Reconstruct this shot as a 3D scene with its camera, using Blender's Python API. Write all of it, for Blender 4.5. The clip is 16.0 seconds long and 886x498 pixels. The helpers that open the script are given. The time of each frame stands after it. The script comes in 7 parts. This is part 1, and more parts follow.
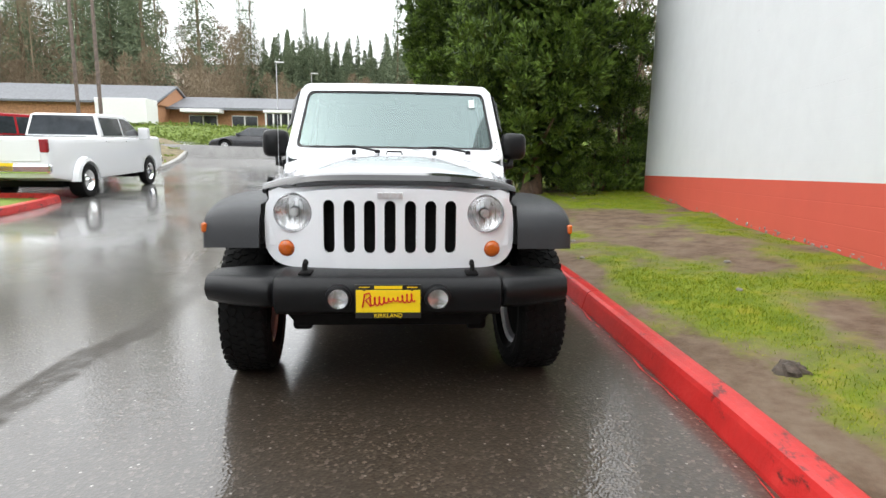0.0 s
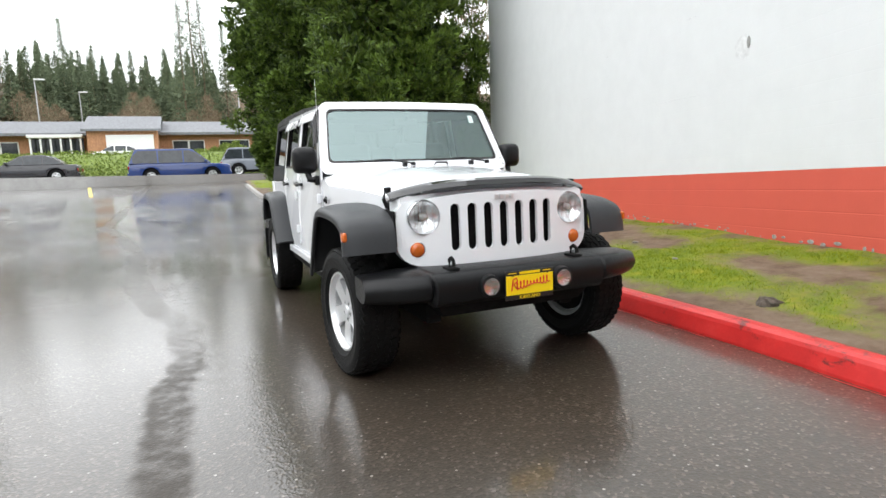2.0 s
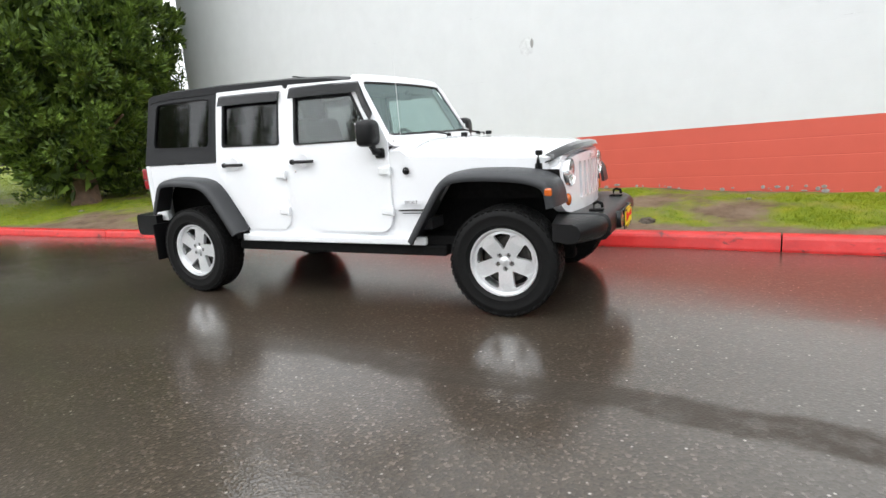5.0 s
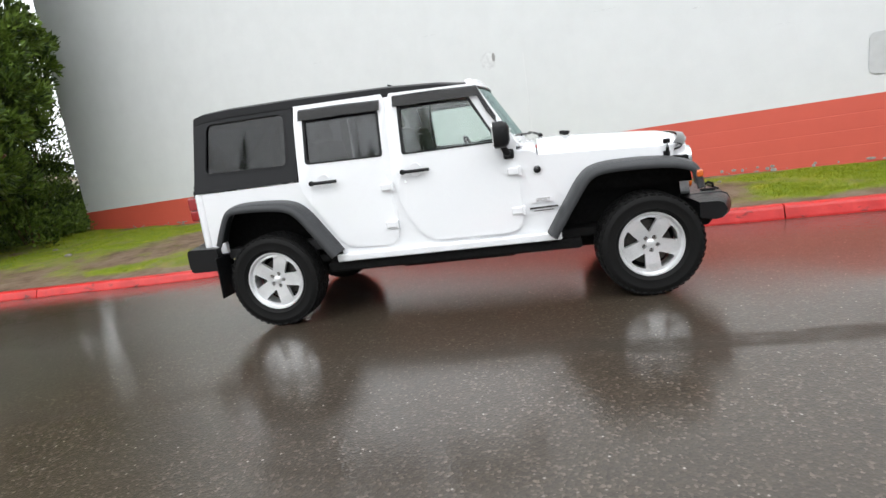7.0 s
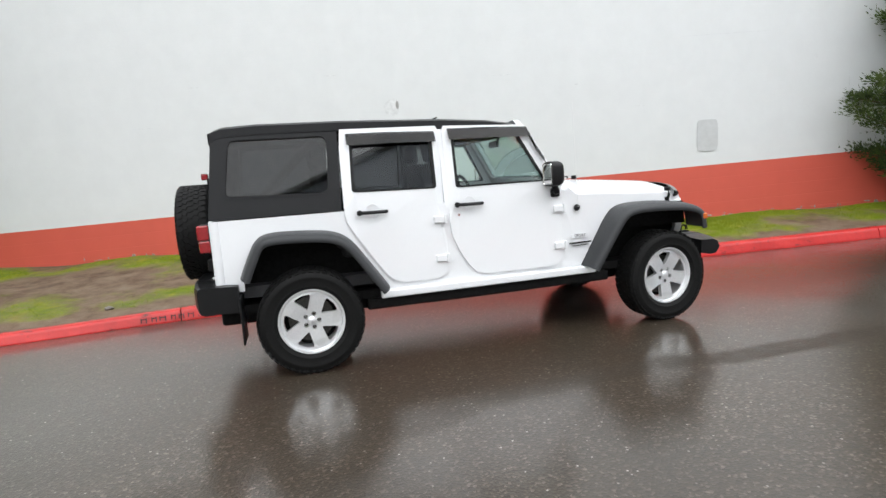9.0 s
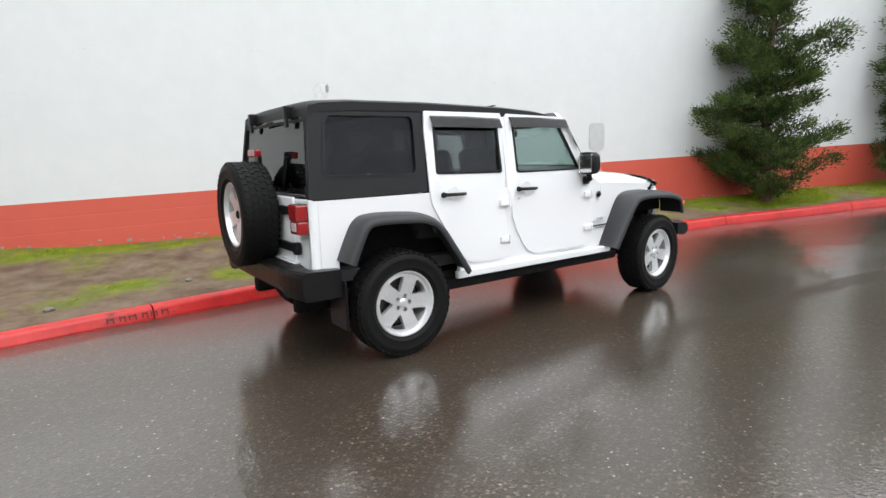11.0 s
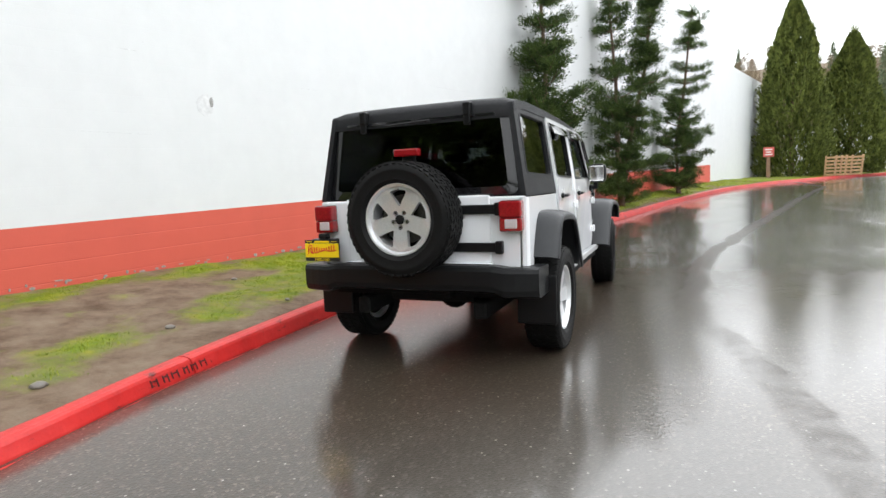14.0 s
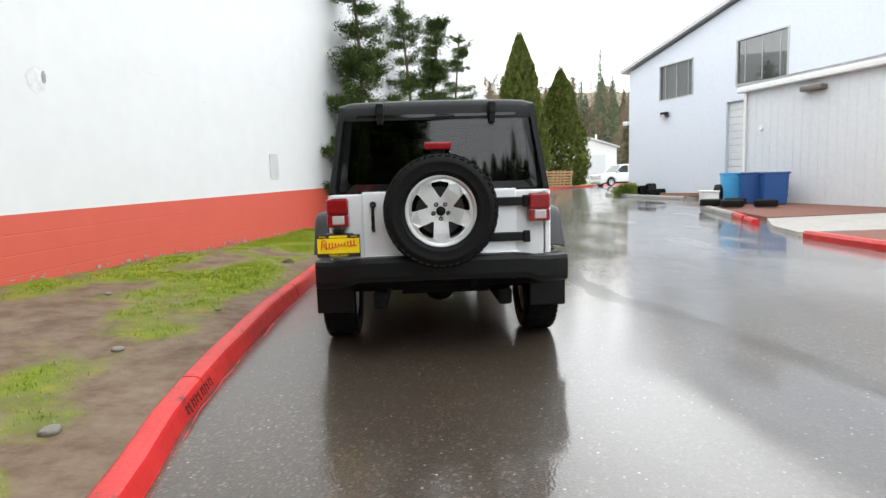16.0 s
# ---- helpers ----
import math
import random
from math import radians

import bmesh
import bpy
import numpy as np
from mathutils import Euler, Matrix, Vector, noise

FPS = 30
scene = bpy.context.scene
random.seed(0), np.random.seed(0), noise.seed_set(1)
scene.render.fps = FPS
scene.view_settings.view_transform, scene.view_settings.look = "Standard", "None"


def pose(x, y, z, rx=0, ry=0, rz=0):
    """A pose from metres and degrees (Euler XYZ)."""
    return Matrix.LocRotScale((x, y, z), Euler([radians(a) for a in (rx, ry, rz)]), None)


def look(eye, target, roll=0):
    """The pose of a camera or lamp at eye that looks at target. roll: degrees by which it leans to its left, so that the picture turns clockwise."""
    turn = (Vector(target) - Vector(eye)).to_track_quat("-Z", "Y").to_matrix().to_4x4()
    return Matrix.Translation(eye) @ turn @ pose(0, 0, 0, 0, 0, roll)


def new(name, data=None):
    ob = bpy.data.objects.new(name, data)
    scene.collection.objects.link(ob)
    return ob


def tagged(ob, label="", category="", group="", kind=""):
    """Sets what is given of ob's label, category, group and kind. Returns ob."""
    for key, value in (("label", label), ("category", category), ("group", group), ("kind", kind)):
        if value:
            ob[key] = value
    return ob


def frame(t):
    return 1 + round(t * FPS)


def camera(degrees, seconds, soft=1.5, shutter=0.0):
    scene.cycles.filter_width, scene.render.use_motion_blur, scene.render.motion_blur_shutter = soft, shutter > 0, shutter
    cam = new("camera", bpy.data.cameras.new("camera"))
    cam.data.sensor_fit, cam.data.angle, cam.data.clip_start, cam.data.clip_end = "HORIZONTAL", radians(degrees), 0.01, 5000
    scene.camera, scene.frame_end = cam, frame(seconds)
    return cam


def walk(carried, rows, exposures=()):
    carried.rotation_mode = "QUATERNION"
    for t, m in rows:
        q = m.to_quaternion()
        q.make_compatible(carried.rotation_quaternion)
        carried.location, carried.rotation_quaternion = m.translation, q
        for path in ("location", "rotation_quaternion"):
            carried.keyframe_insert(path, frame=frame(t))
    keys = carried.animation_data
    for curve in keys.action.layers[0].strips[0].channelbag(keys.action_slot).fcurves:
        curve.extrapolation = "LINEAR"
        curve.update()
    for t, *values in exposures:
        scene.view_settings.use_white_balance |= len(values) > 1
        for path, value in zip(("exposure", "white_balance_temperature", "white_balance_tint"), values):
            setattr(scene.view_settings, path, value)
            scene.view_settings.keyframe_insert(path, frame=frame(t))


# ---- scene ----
cam = camera(76.0, 16.0)
PATH = [
    (0, (0.089, -3.251, 1.239), (0.213, -1.282, 0.913), 0.8),
    (0.5, (-0.24, -3.403, 1.231), (0.026, -1.452, 0.879), -1.2),
    (1, (-0.628, -3.403, 1.196), (-0.249, -1.466, 0.875), -1.4),
    (1.5, (-1.112, -3.343, 1.213), (-0.593, -1.43, 0.948), -1.3),
    (2, (-1.643, -3.302, 1.201), (-0.854, -1.485, 0.926), -2.1),
    (2.5, (-2.191, -3.127, 1.193), (-1.285, -1.367, 0.903), -2.2),
    (3, (-2.718, -2.907, 1.198), (-1.519, -1.327, 0.936), -0.6),
    (3.5, (-3.216, -2.599, 1.218), (-1.85, -1.181, 0.866), -0.3),
    (3.7, (-3.39, -2.452, 1.252), (-1.966, -1.09, 0.907), -1.5),
    (5.8, (-4.8, -0.544, 1.301), (-2.959, 0.132, 0.907), -2.7),
    (6, (-4.857, -0.341, 1.321), (-3.001, 0.309, 0.956), -2.8),
    (6.5, (-5.056, 0.195, 1.326), (-3.14, 0.635, 0.956), -5.0),
    (7, (-5.121, 0.76, 1.325), (-3.188, 1.112, 0.952), -7.8),
    (7.5, (-5.15, 1.276, 1.334), (-3.175, 1.382, 1.038), -6.4),
    (8, (-5.13, 1.842, 1.356), (-3.155, 1.734, 1.062), -7.4),
    (8.5, (-5.044, 2.426, 1.385), (-3.078, 2.151, 1.147), -4.4),
    (9, (-4.984, 2.999, 1.396), (-3.066, 2.503, 1.122), -4.0),
    (9.5, (-4.83, 3.528, 1.41), (-2.983, 2.824, 1.106), -4.1),
    (10, (-4.71, 4.076, 1.42), (-2.955, 3.169, 1.107), -3.9),
    (10.2, (-4.657, 4.247, 1.461), (-2.915, 3.325, 1.12), -3.4),
    (12.3, (-3.22, 6.073, 1.299), (-1.977, 4.53, 1.023), -2.1),
    (12.5, (-3.04, 6.217, 1.281), (-1.843, 4.642, 0.986), -2.3),
    (13, (-2.604, 6.545, 1.265), (-1.504, 4.889, 1.044), -1.3),
    (13.5, (-2.187, 6.887, 1.258), (-1.299, 5.112, 1.01), -2.2),
    (14, (-1.717, 7.12, 1.241), (-0.93, 5.294, 1.021), -2.4),
    (14.5, (-1.26, 7.37, 1.243), (-0.753, 5.447, 1.033), -2.6),
    (15, (-0.751, 7.457, 1.227), (-0.393, 5.5, 1.013), -1.7),
    (15.5, (-0.288, 7.534, 1.215), (-0.199, 5.543, 1.053), -0.6),
    (16, (0.167, 7.597, 1.199), (0.08, 5.611, 0.979), -1.7),
]
walk(cam, [(t, look(eye, target, roll)) for t, eye, target, roll in PATH], [(0.0, 0.0), (4.0, 0.0), (6.5, -0.14), (10.0, -0.20), (12.5, 0.0), (16.0, 0.03)])

# ---- world and light: an overcast, rainy day ----
world = bpy.data.worlds.new("overcast")
scene.world = world
world.use_nodes = True
wn, wl = world.node_tree.nodes, world.node_tree.links
wn.clear()
w_out = wn.new("ShaderNodeOutputWorld")
w_bg = wn.new("ShaderNodeBackground")
w_sky = wn.new("ShaderNodeTexSky")
w_sky.sky_type = "NISHITA"
w_sky.sun_disc = False
w_sky.sun_elevation = radians(48)
w_sky.sun_rotation = radians(235)
w_sky.dust_density = 6.0
w_hsv = wn.new("ShaderNodeHueSaturation")
w_hsv.inputs["Saturation"].default_value = 0.10
w_mix = wn.new("ShaderNodeMix")
w_mix.data_type = "RGBA"
w_mix.inputs[0].default_value = 0.86
w_mix.inputs[7].default_value = (9.6, 9.9, 10.2, 1)
wl.new(w_sky.outputs[0], w_hsv.inputs["Color"])
wl.new(w_hsv.outputs[0], w_mix.inputs[6])
# an overcast sky is brightest overhead
w_tc = wn.new("ShaderNodeTexCoord")
w_sep = wn.new("ShaderNodeSeparateXYZ")
w_grad = wn.new("ShaderNodeMapRange")
w_grad.inputs[3].default_value, w_grad.inputs[4].default_value = 1.12, 1.38
w_mul = wn.new("ShaderNodeMix")
w_mul.data_type, w_mul.blend_type = "RGBA", "MULTIPLY"
w_mul.inputs[0].default_value = 1.0
wl.new(w_tc.outputs["Generated"], w_sep.inputs[0])
wl.new(w_sep.outputs[2], w_grad.inputs[0])
wl.new(w_mix.outputs[2], w_mul.inputs[6])
wl.new(w_grad.outputs[0], w_mul.inputs[7])
wl.new(w_mul.outputs[2], w_bg.inputs[0])
w_bg.inputs[1].default_value = 0.238
wl.new(w_bg.outputs[0], w_out.inputs[0])

sun_data = bpy.data.lights.new("sun", "SUN")
sun_data.energy = 0.5
sun_data.angle = radians(40)
sun_data.color = (1.0, 0.98, 0.95)
sun = new("sun", sun_data)
sun.matrix_world = look((-30, 10, 40), (0, 0, 0))
scene.view_settings.exposure = 0.0


# ---- materials ----
def nodes_of(name):
    m = bpy.data.materials.new(name)
    m.use_nodes = True
    nt = m.node_tree
    return m, nt.nodes, nt.links, nt.nodes["Principled BSDF"]


def coords(n, l, scale):
    tc = n.new("ShaderNodeTexCoord")
    mp = n.new("ShaderNodeMapping")
    mp.inputs["Scale"].default_value = scale if isinstance(scale, tuple) else (scale,) * 3
    l.new(tc.outputs["Object"], mp.inputs[0])
    return mp.outputs[0]


def noise_node(n, l, scale, detail=4.0, rough=0.55, stretch=(1, 1, 1)):
    t = n.new("ShaderNodeTexNoise")
    t.inputs["Scale"].default_value = scale
    t.inputs["Detail"].default_value = detail
    t.inputs["Roughness"].default_value = rough
    l.new(coords(n, l, stretch), t.inputs["Vector"])
    return t.outputs["Fac"]


def ramp(n, l, src, stops):
    r = n.new("ShaderNodeValToRGB")
    r.color_ramp.elements[0].position, r.color_ramp.elements[0].color = stops[0][0], (*stops[0][1], 1)
    r.color_ramp.elements[1].position, r.color_ramp.elements[1].color = stops[-1][0], (*stops[-1][1], 1)
    for p, c in stops[1:-1]:
        e = r.color_ramp.elements.new(p)
        e.color = (*c, 1)
    l.new(src, r.inputs[0])
    return r.outputs[0]


def mixc(n, l, fac, a, b, mode="MIX"):
    m = n.new("ShaderNodeMix")
    m.data_type, m.blend_type = "RGBA", mode
    for v, i in ((fac, 0), (a, 6), (b, 7)):
        if isinstance(v, (int, float)):
            m.inputs[i].default_value = v
        elif isinstance(v, tuple):
            m.inputs[i].default_value = (*v, 1)
        else:
            l.new(v, m.inputs[i])
    return m.outputs[2]


def bump(n, l, bsdf, src, strength, dist=0.01):
    b = n.new("ShaderNodeBump")
    b.inputs["Strength"].default_value = strength
    b.inputs["Distance"].default_value = dist
    l.new(src, b.inputs["Height"])
    l.new(b.outputs[0], bsdf.inputs["Normal"])


def plain(name, color, rough=0.5, metal=0.0, grain=40.0, vary=0.12, relief=0.05, coat=0.0, dirt=0.0, shine=0.5):
    """A surface of one stuff, with fine grain, larger stains and a little relief."""
    m, n, l, b = nodes_of(name)
    lo = tuple(c * (1 - vary) for c in color)
    hi = tuple(min(1, c * (1 + vary)) for c in color)
    c = ramp(n, l, noise_node(n, l, grain, 5), [(0.3, lo), (0.7, hi)])
    big = noise_node(n, l, 1.7, 4, 0.6)
    if dirt:
        c = mixc(n, l, ramp(n, l, big, [(0.5, (0, 0, 0)), (0.75, (dirt,) * 3)]), c, (0.09, 0.08, 0.065))
    l.new(c, b.inputs["Base Color"])
    b.inputs["Metallic"].default_value = metal
    b.inputs["Specular IOR Level"].default_value = shine
    r = n.new("ShaderNodeMapRange")
    r.inputs[3].default_value, r.inputs[4].default_value = max(0.02, rough * 0.8), min(1, rough * 1.2)
    l.new(big, r.inputs[0])
    l.new(r.outputs[0], b.inputs["Roughness"])
    if coat:
        b.inputs["Coat Weight"].default_value = coat
        b.inputs["Coat Roughness"].default_value = 0.04
    if relief:
        bump(n, l, b, noise_node(n, l, grain * 2, 3), relief, 0.004)
    return m


def wet_asphalt():
    """Dark worn asphalt with pale grit and painted glints, under a film of rain: thick and still in pools and away from
    the kerb, broken where it drains.
    """
    m, n, l, b = nodes_of("wet_asphalt")
    tc = n.new("ShaderNodeTexCoord")
    xyz = n.new("ShaderNodeSeparateXYZ")
    l.new(tc.outputs["Object"], xyz.inputs[0])
    # the paving joint runs along the lot and bends away at both ends
    along = n.new("ShaderNodeMapRange")
    along.inputs[1].default_value, along.inputs[2].default_value = -24.0, 12.0
    l.new(xyz.outputs[1], along.inputs[0])
    bend = n.new("ShaderNodeFloatCurve")
    pts = bend.mapping.curves[0].points
    line = [(-24.0, -7.6), (-11.3, -4.2), (-3.9, -2.35), (-2.0, -1.97), (0.0, -1.84), (1.6, -1.78), (2.6, -2.08), (4.4, -2.36), (6.5, -2.52), (9.0, -2.9), (12.0, -3.6)]
    while len(pts) < len(line):
        pts.new(0.5, 0.5)
    for q, (y, x) in zip(pts, line):
        q.location = ((y + 24.0) / 36.0, (x + 8.0) / 8.0)
    bend.mapping.update()
    l.new(along.outputs[0], bend.inputs["Value"])
    back = n.new("ShaderNodeMath")
    back.operation = "MULTIPLY_ADD"
    back.inputs[1].default_value, back.inputs[2].default_value = -8.0, 8.0
    l.new(bend.outputs[0], back.inputs[0])
    off = n.new("ShaderNodeMath")
    off.operation = "ADD"
    l.new(xyz.outputs[0], off.inputs[0])
    l.new(back.outputs[0], off.inputs[1])
    wob = n.new("ShaderNodeMath")
    wob.operation = "MULTIPLY_ADD"
    l.new(noise_node(n, l, 1.3, 9, 0.72), wob.inputs[0])
    wob.inputs[1].default_value = 0.42
    l.new(off.outputs[0], wob.inputs[2])
    gap = n.new("ShaderNodeMath")
    gap.operation = "SUBTRACT"
    l.new(wob.outputs[0], gap.inputs[0])
    gap.inputs[1].default_value = 0.21
    dist = n.new("ShaderNodeMath")
    dist.operation = "ABSOLUTE"
    l.new(gap.outputs[0], dist.inputs[0])
    far_end = n.new("ShaderNodeMapRange")
    far_end.inputs[1].default_value, far_end.inputs[2].default_value = 2.4, 0.4
    l.new(xyz.outputs[1], far_end.inputs[0])
    most = n.new("ShaderNodeMath")
    most.operation = "MAXIMUM"
    worn = n.new("ShaderNodeMath")
    worn.operation = "MULTIPLY"
    l.new(ramp(n, l, dist.outputs[0], [(0.09, (1.0,) * 3), (0.15, (0.0,) * 3)]), worn.inputs[0])
    l.new(ramp(n, l, noise_node(n, l, 1.3, 8, 0.72), [(0.40, (0.22,) * 3), (0.56, (0.60,) * 3)]), most.inputs[0])
    l.new(far_end.outputs[0], most.inputs[1])
    broken = n.new("ShaderNodeMath")
    broken.operation = "MULTIPLY"
    l.new(most.outputs[0], broken.inputs[0])
    l.new(ramp(n, l, noise_node(n, l, 9.0, 6, 0.7), [(0.38, (0.50,) * 3), (0.54, (1.0,) * 3)]), broken.inputs[1])
    l.new(broken.outputs[0], worn.inputs[1])
    seam = n.new("ShaderNodeMapRange")
    seam.interpolation_type = "SMOOTHSTEP"
    seam.inputs[1].default_value, seam.inputs[2].default_value = -0.4, -1.6
    l.new(gap.outputs[0], seam.inputs[0])
    # water stands smooth on the worn lane ahead of and behind the bay by the kerb
    bay = n.new("ShaderNodeMath")
    bay.operation = "SUBTRACT"
    l.new(xyz.outputs[1], bay.inputs[0])
    bay.inputs[1].default_value = 1.5
    away = n.new("ShaderNodeMath")
    away.operation = "ABSOLUTE"
    l.new(bay.outputs[0], away.inputs[0])
    ends = n.new("ShaderNodeMapRange")
    ends.interpolation_type = "SMOOTHSTEP"
    ends.inputs[1].default_value, ends.inputs[2].default_value = 2.2, 3.6
    l.new(away.outputs[0], ends.inputs[0])
    lane = n.new("ShaderNodeMapRange")
    lane.interpolation_type = "SMOOTHSTEP"
    lane.inputs[1].default_value, lane.inputs[2].default_value = 0.1, -1.0
    l.new(xyz.outputs[0], lane.inputs[0])
    smooth_lane = n.new("ShaderNodeMath")
    smooth_lane.operation = "MULTIPLY"
    l.new(ends.outputs[0], smooth_lane.inputs[0])
    l.new(lane.outputs[0], smooth_lane.inputs[1])
    wettest = n.new("ShaderNodeMath")
    wettest.operation = "MAXIMUM"
    open_lot = n.new("ShaderNodeMapRange")
    open_lot.interpolation_type = "SMOOTHSTEP"
    open_lot.inputs[1].default_value, open_lot.inputs[2].default_value = -4.6, -6.2
    l.new(xyz.outputs[0], open_lot.inputs[0])
    outside = n.new("ShaderNodeMath")
    outside.operation = "MAXIMUM"
    l.new(ends.outputs[0], outside.inputs[0])
    l.new(open_lot.outputs[0], outside.inputs[1])
    beyond = n.new("ShaderNodeMath")
    beyond.operation = "MULTIPLY"
    l.new(seam.outputs[0], beyond.inputs[0])
    l.new(outside.outputs[0], beyond.inputs[1])
    l.new(beyond.outputs[0], wettest.inputs[0])
    l.new(smooth_lane.outputs[0], wettest.inputs[1])
    film = wettest.outputs[0]
    fine = n.new("ShaderNodeTexVoronoi")
    fine.inputs["Scale"].default_value = 72
    l.new(coords(n, l, 1.0), fine.inputs["Vector"])
    stone = ramp(n, l, fine.outputs["Color"], [(0.0, (0.028, 0.021, 0.0145)), (0.72, (0.054, 0.041, 0.029)), (0.97, (0.15, 0.12, 0.095))])
    smooth = ramp(n, l, fine.outputs["Color"], [(0.0, (0.056, 0.049, 0.041)), (0.8, (0.088, 0.079, 0.068)), (1.0, (0.15, 0.135, 0.12))])
    c = mixc(n, l, film, stone, smooth)
    old = n.new("ShaderNodeMapRange")
    old.interpolation_type = "SMOOTHSTEP"
    old.inputs[1].default_value, old.inputs[2].default_value = -1.3, -3.2
    l.new(gap.outputs[0], old.inputs[0])
    pale = ramp(n, l, fine.outputs["Color"], [(0.0, (0.13, 0.125, 0.117)), (1.0, (0.21, 0.205, 0.195))])
    c = mixc(n, l, old.outputs[0], c, pale)
    pools = noise_node(n, l, 0.42, 5, 0.62, (1.0, 0.55, 1.0))
    damp = noise_node(n, l, 0.95, 7, 0.65, (1.0, 0.45, 1.0))
    c = mixc(n, l, ramp(n, l, damp, [(0.36, (0.45,) * 3), (0.60, (0.0,) * 3)]), c, (0.034, 0.029, 0.024))
    grit = n.new("ShaderNodeTexVoronoi")
    grit.inputs["Scale"].default_value = 15
    l.new(coords(n, l, 1.0), grit.inputs["Vector"])
    keep = n.new("ShaderNodeMath")
    keep.operation = "MULTIPLY"
    l.new(ramp(n, l, grit.outputs["Distance"], [(0.05, (0.9,) * 3), (0.12, (0.0,) * 3)]), keep.inputs[0])
    l.new(ramp(n, l, noise_node(n, l, 2.4, 3), [(0.40, (0.0,) * 3), (0.56, (1.0,) * 3)]), keep.inputs[1])
    c = mixc(n, l, keep.outputs[0], c, (0.40, 0.37, 0.33))
    # sparse pale specks: glints of the wet surface, painted into the base colour
    chip = n.new("ShaderNodeTexVoronoi")
    chip.inputs["Scale"].default_value = 6.5
    chip.inputs["Randomness"].default_value = 1.0
    l.new(coords(n, l, (1.0, 1.25, 1.0)), chip.inputs["Vector"])
    few = n.new("ShaderNodeMath")
    few.operation = "MULTIPLY"
    l.new(ramp(n, l, chip.outputs["Distance"], [(0.03, (0.8,) * 3), (0.07, (0.0,) * 3)]), few.inputs[0])
    l.new(ramp(n, l, noise_node(n, l, 3.7, 3), [(0.50, (0.0,) * 3), (0.60, (1.0,) * 3)]), few.inputs[1])
    c = mixc(n, l, mixc(n, l, film, few.outputs[0], (0.0, 0.0, 0.0)), c, (0.33, 0.30, 0.26))
    c = mixc(n, l, worn.outputs[0], c, (0.042, 0.035, 0.028))
    l.new(c, b.inputs["Base Color"])
    b.inputs["Roughness"].default_value = 0.36
    l.new(mixc(n, l, worn.outputs[0], (0.2, 0.2, 0.2), (0.08, 0.08, 0.08)), b.inputs["Specular IOR Level"])
    # the film of water
    w1 = ramp(n, l, pools, [(0.38, (0.85,) * 3), (0.52, (0.95,) * 3), (0.62, (1.0,) * 3)])
    l.new(mixc(n, l, worn.outputs[0], mixc(n, l, film, w1, (1.0, 1.0, 1.0)), (0.14, 0.14, 0.14)), b.inputs["Coat Weight"])
    r1 = ramp(n, l, pools, [(0.36, (0.10,) * 3), (0.47, (0.05,) * 3), (0.57, (0.015,) * 3)])
    r2 = ramp(n, l, damp, [(0.34, (0.05,) * 3), (0.50, (0.10,) * 3), (0.66, (0.19,) * 3)])
    l.new(mixc(n, l, film, r1, r2), b.inputs["Coat Roughness"])
    ior = n.new("ShaderNodeMapRange")
    ior.inputs[3].default_value, ior.inputs[4].default_value = 1.55, 1.70
    l.new(film, ior.inputs[0])
    l.new(ior.outputs[0], b.inputs["Coat IOR"])
    h = n.new("ShaderNodeMath")
    h.operation = "MULTIPLY"
    l.new(fine.outputs["Distance"], h.inputs[0])
    h.inputs[1].default_value = 0.8
    bump(n, l, b, h.outputs[0], 0.25, 0.006)
    rip = n.new("ShaderNodeBump")
    rip.inputs["Strength"].default_value = 0.10
    rip.inputs["Distance"].default_value = 0.02
    grain = mixc(n, l, film, fine.outputs["Distance"], (0.5, 0.5, 0.5))
    waves = mixc(n, l, 0.30, noise_node(n, l, 11.0, 4, 0.6), grain)
    calm = n.new("ShaderNodeMath")
    calm.operation = "MULTIPLY"
    l.new(film, calm.inputs[0])
    calm.inputs[1].default_value = 0.72
    l.new(mixc(n, l, calm.outputs[0], waves, (0.5, 0.5, 0.5)), rip.inputs["Height"])
    l.new(rip.outputs[0], b.inputs["Coat Normal"])
    return m


def painted_block(name, colour, chip, streak):
    """Paint on blockwork: faint coursing, streaks that run down, bare chips."""
    m, n, l, b = nodes_of(name)
    c = ramp(n, l, noise_node(n, l, 3.0, 6, 0.6), [(0.3, tuple(v * 0.95 for v in colour)), (0.7, colour)])
    run = noise_node(n, l, 1.0, 5, 0.6, (2.2, 2.2, 0.12))
    c = mixc(n, l, ramp(n, l, run, [(0.52, (0.0,) * 3), (0.80, (streak,) * 3)]), c, tuple(v * 0.80 for v in colour))
    c = mixc(n, l, ramp(n, l, noise_node(n, l, 1.3, 8, 0.7), [(0.70, (0.0,) * 3), (0.735, (chip,) * 3)]), c, tuple(min(0.85, v * 0.86 + 0.03) for v in colour))
    l.new(c, b.inputs["Base Color"])
    b.inputs["Roughness"].default_value = 0.55
    bump(n, l, b, noise_node(n, l, 55, 4), 0.25, 0.003)
    return m


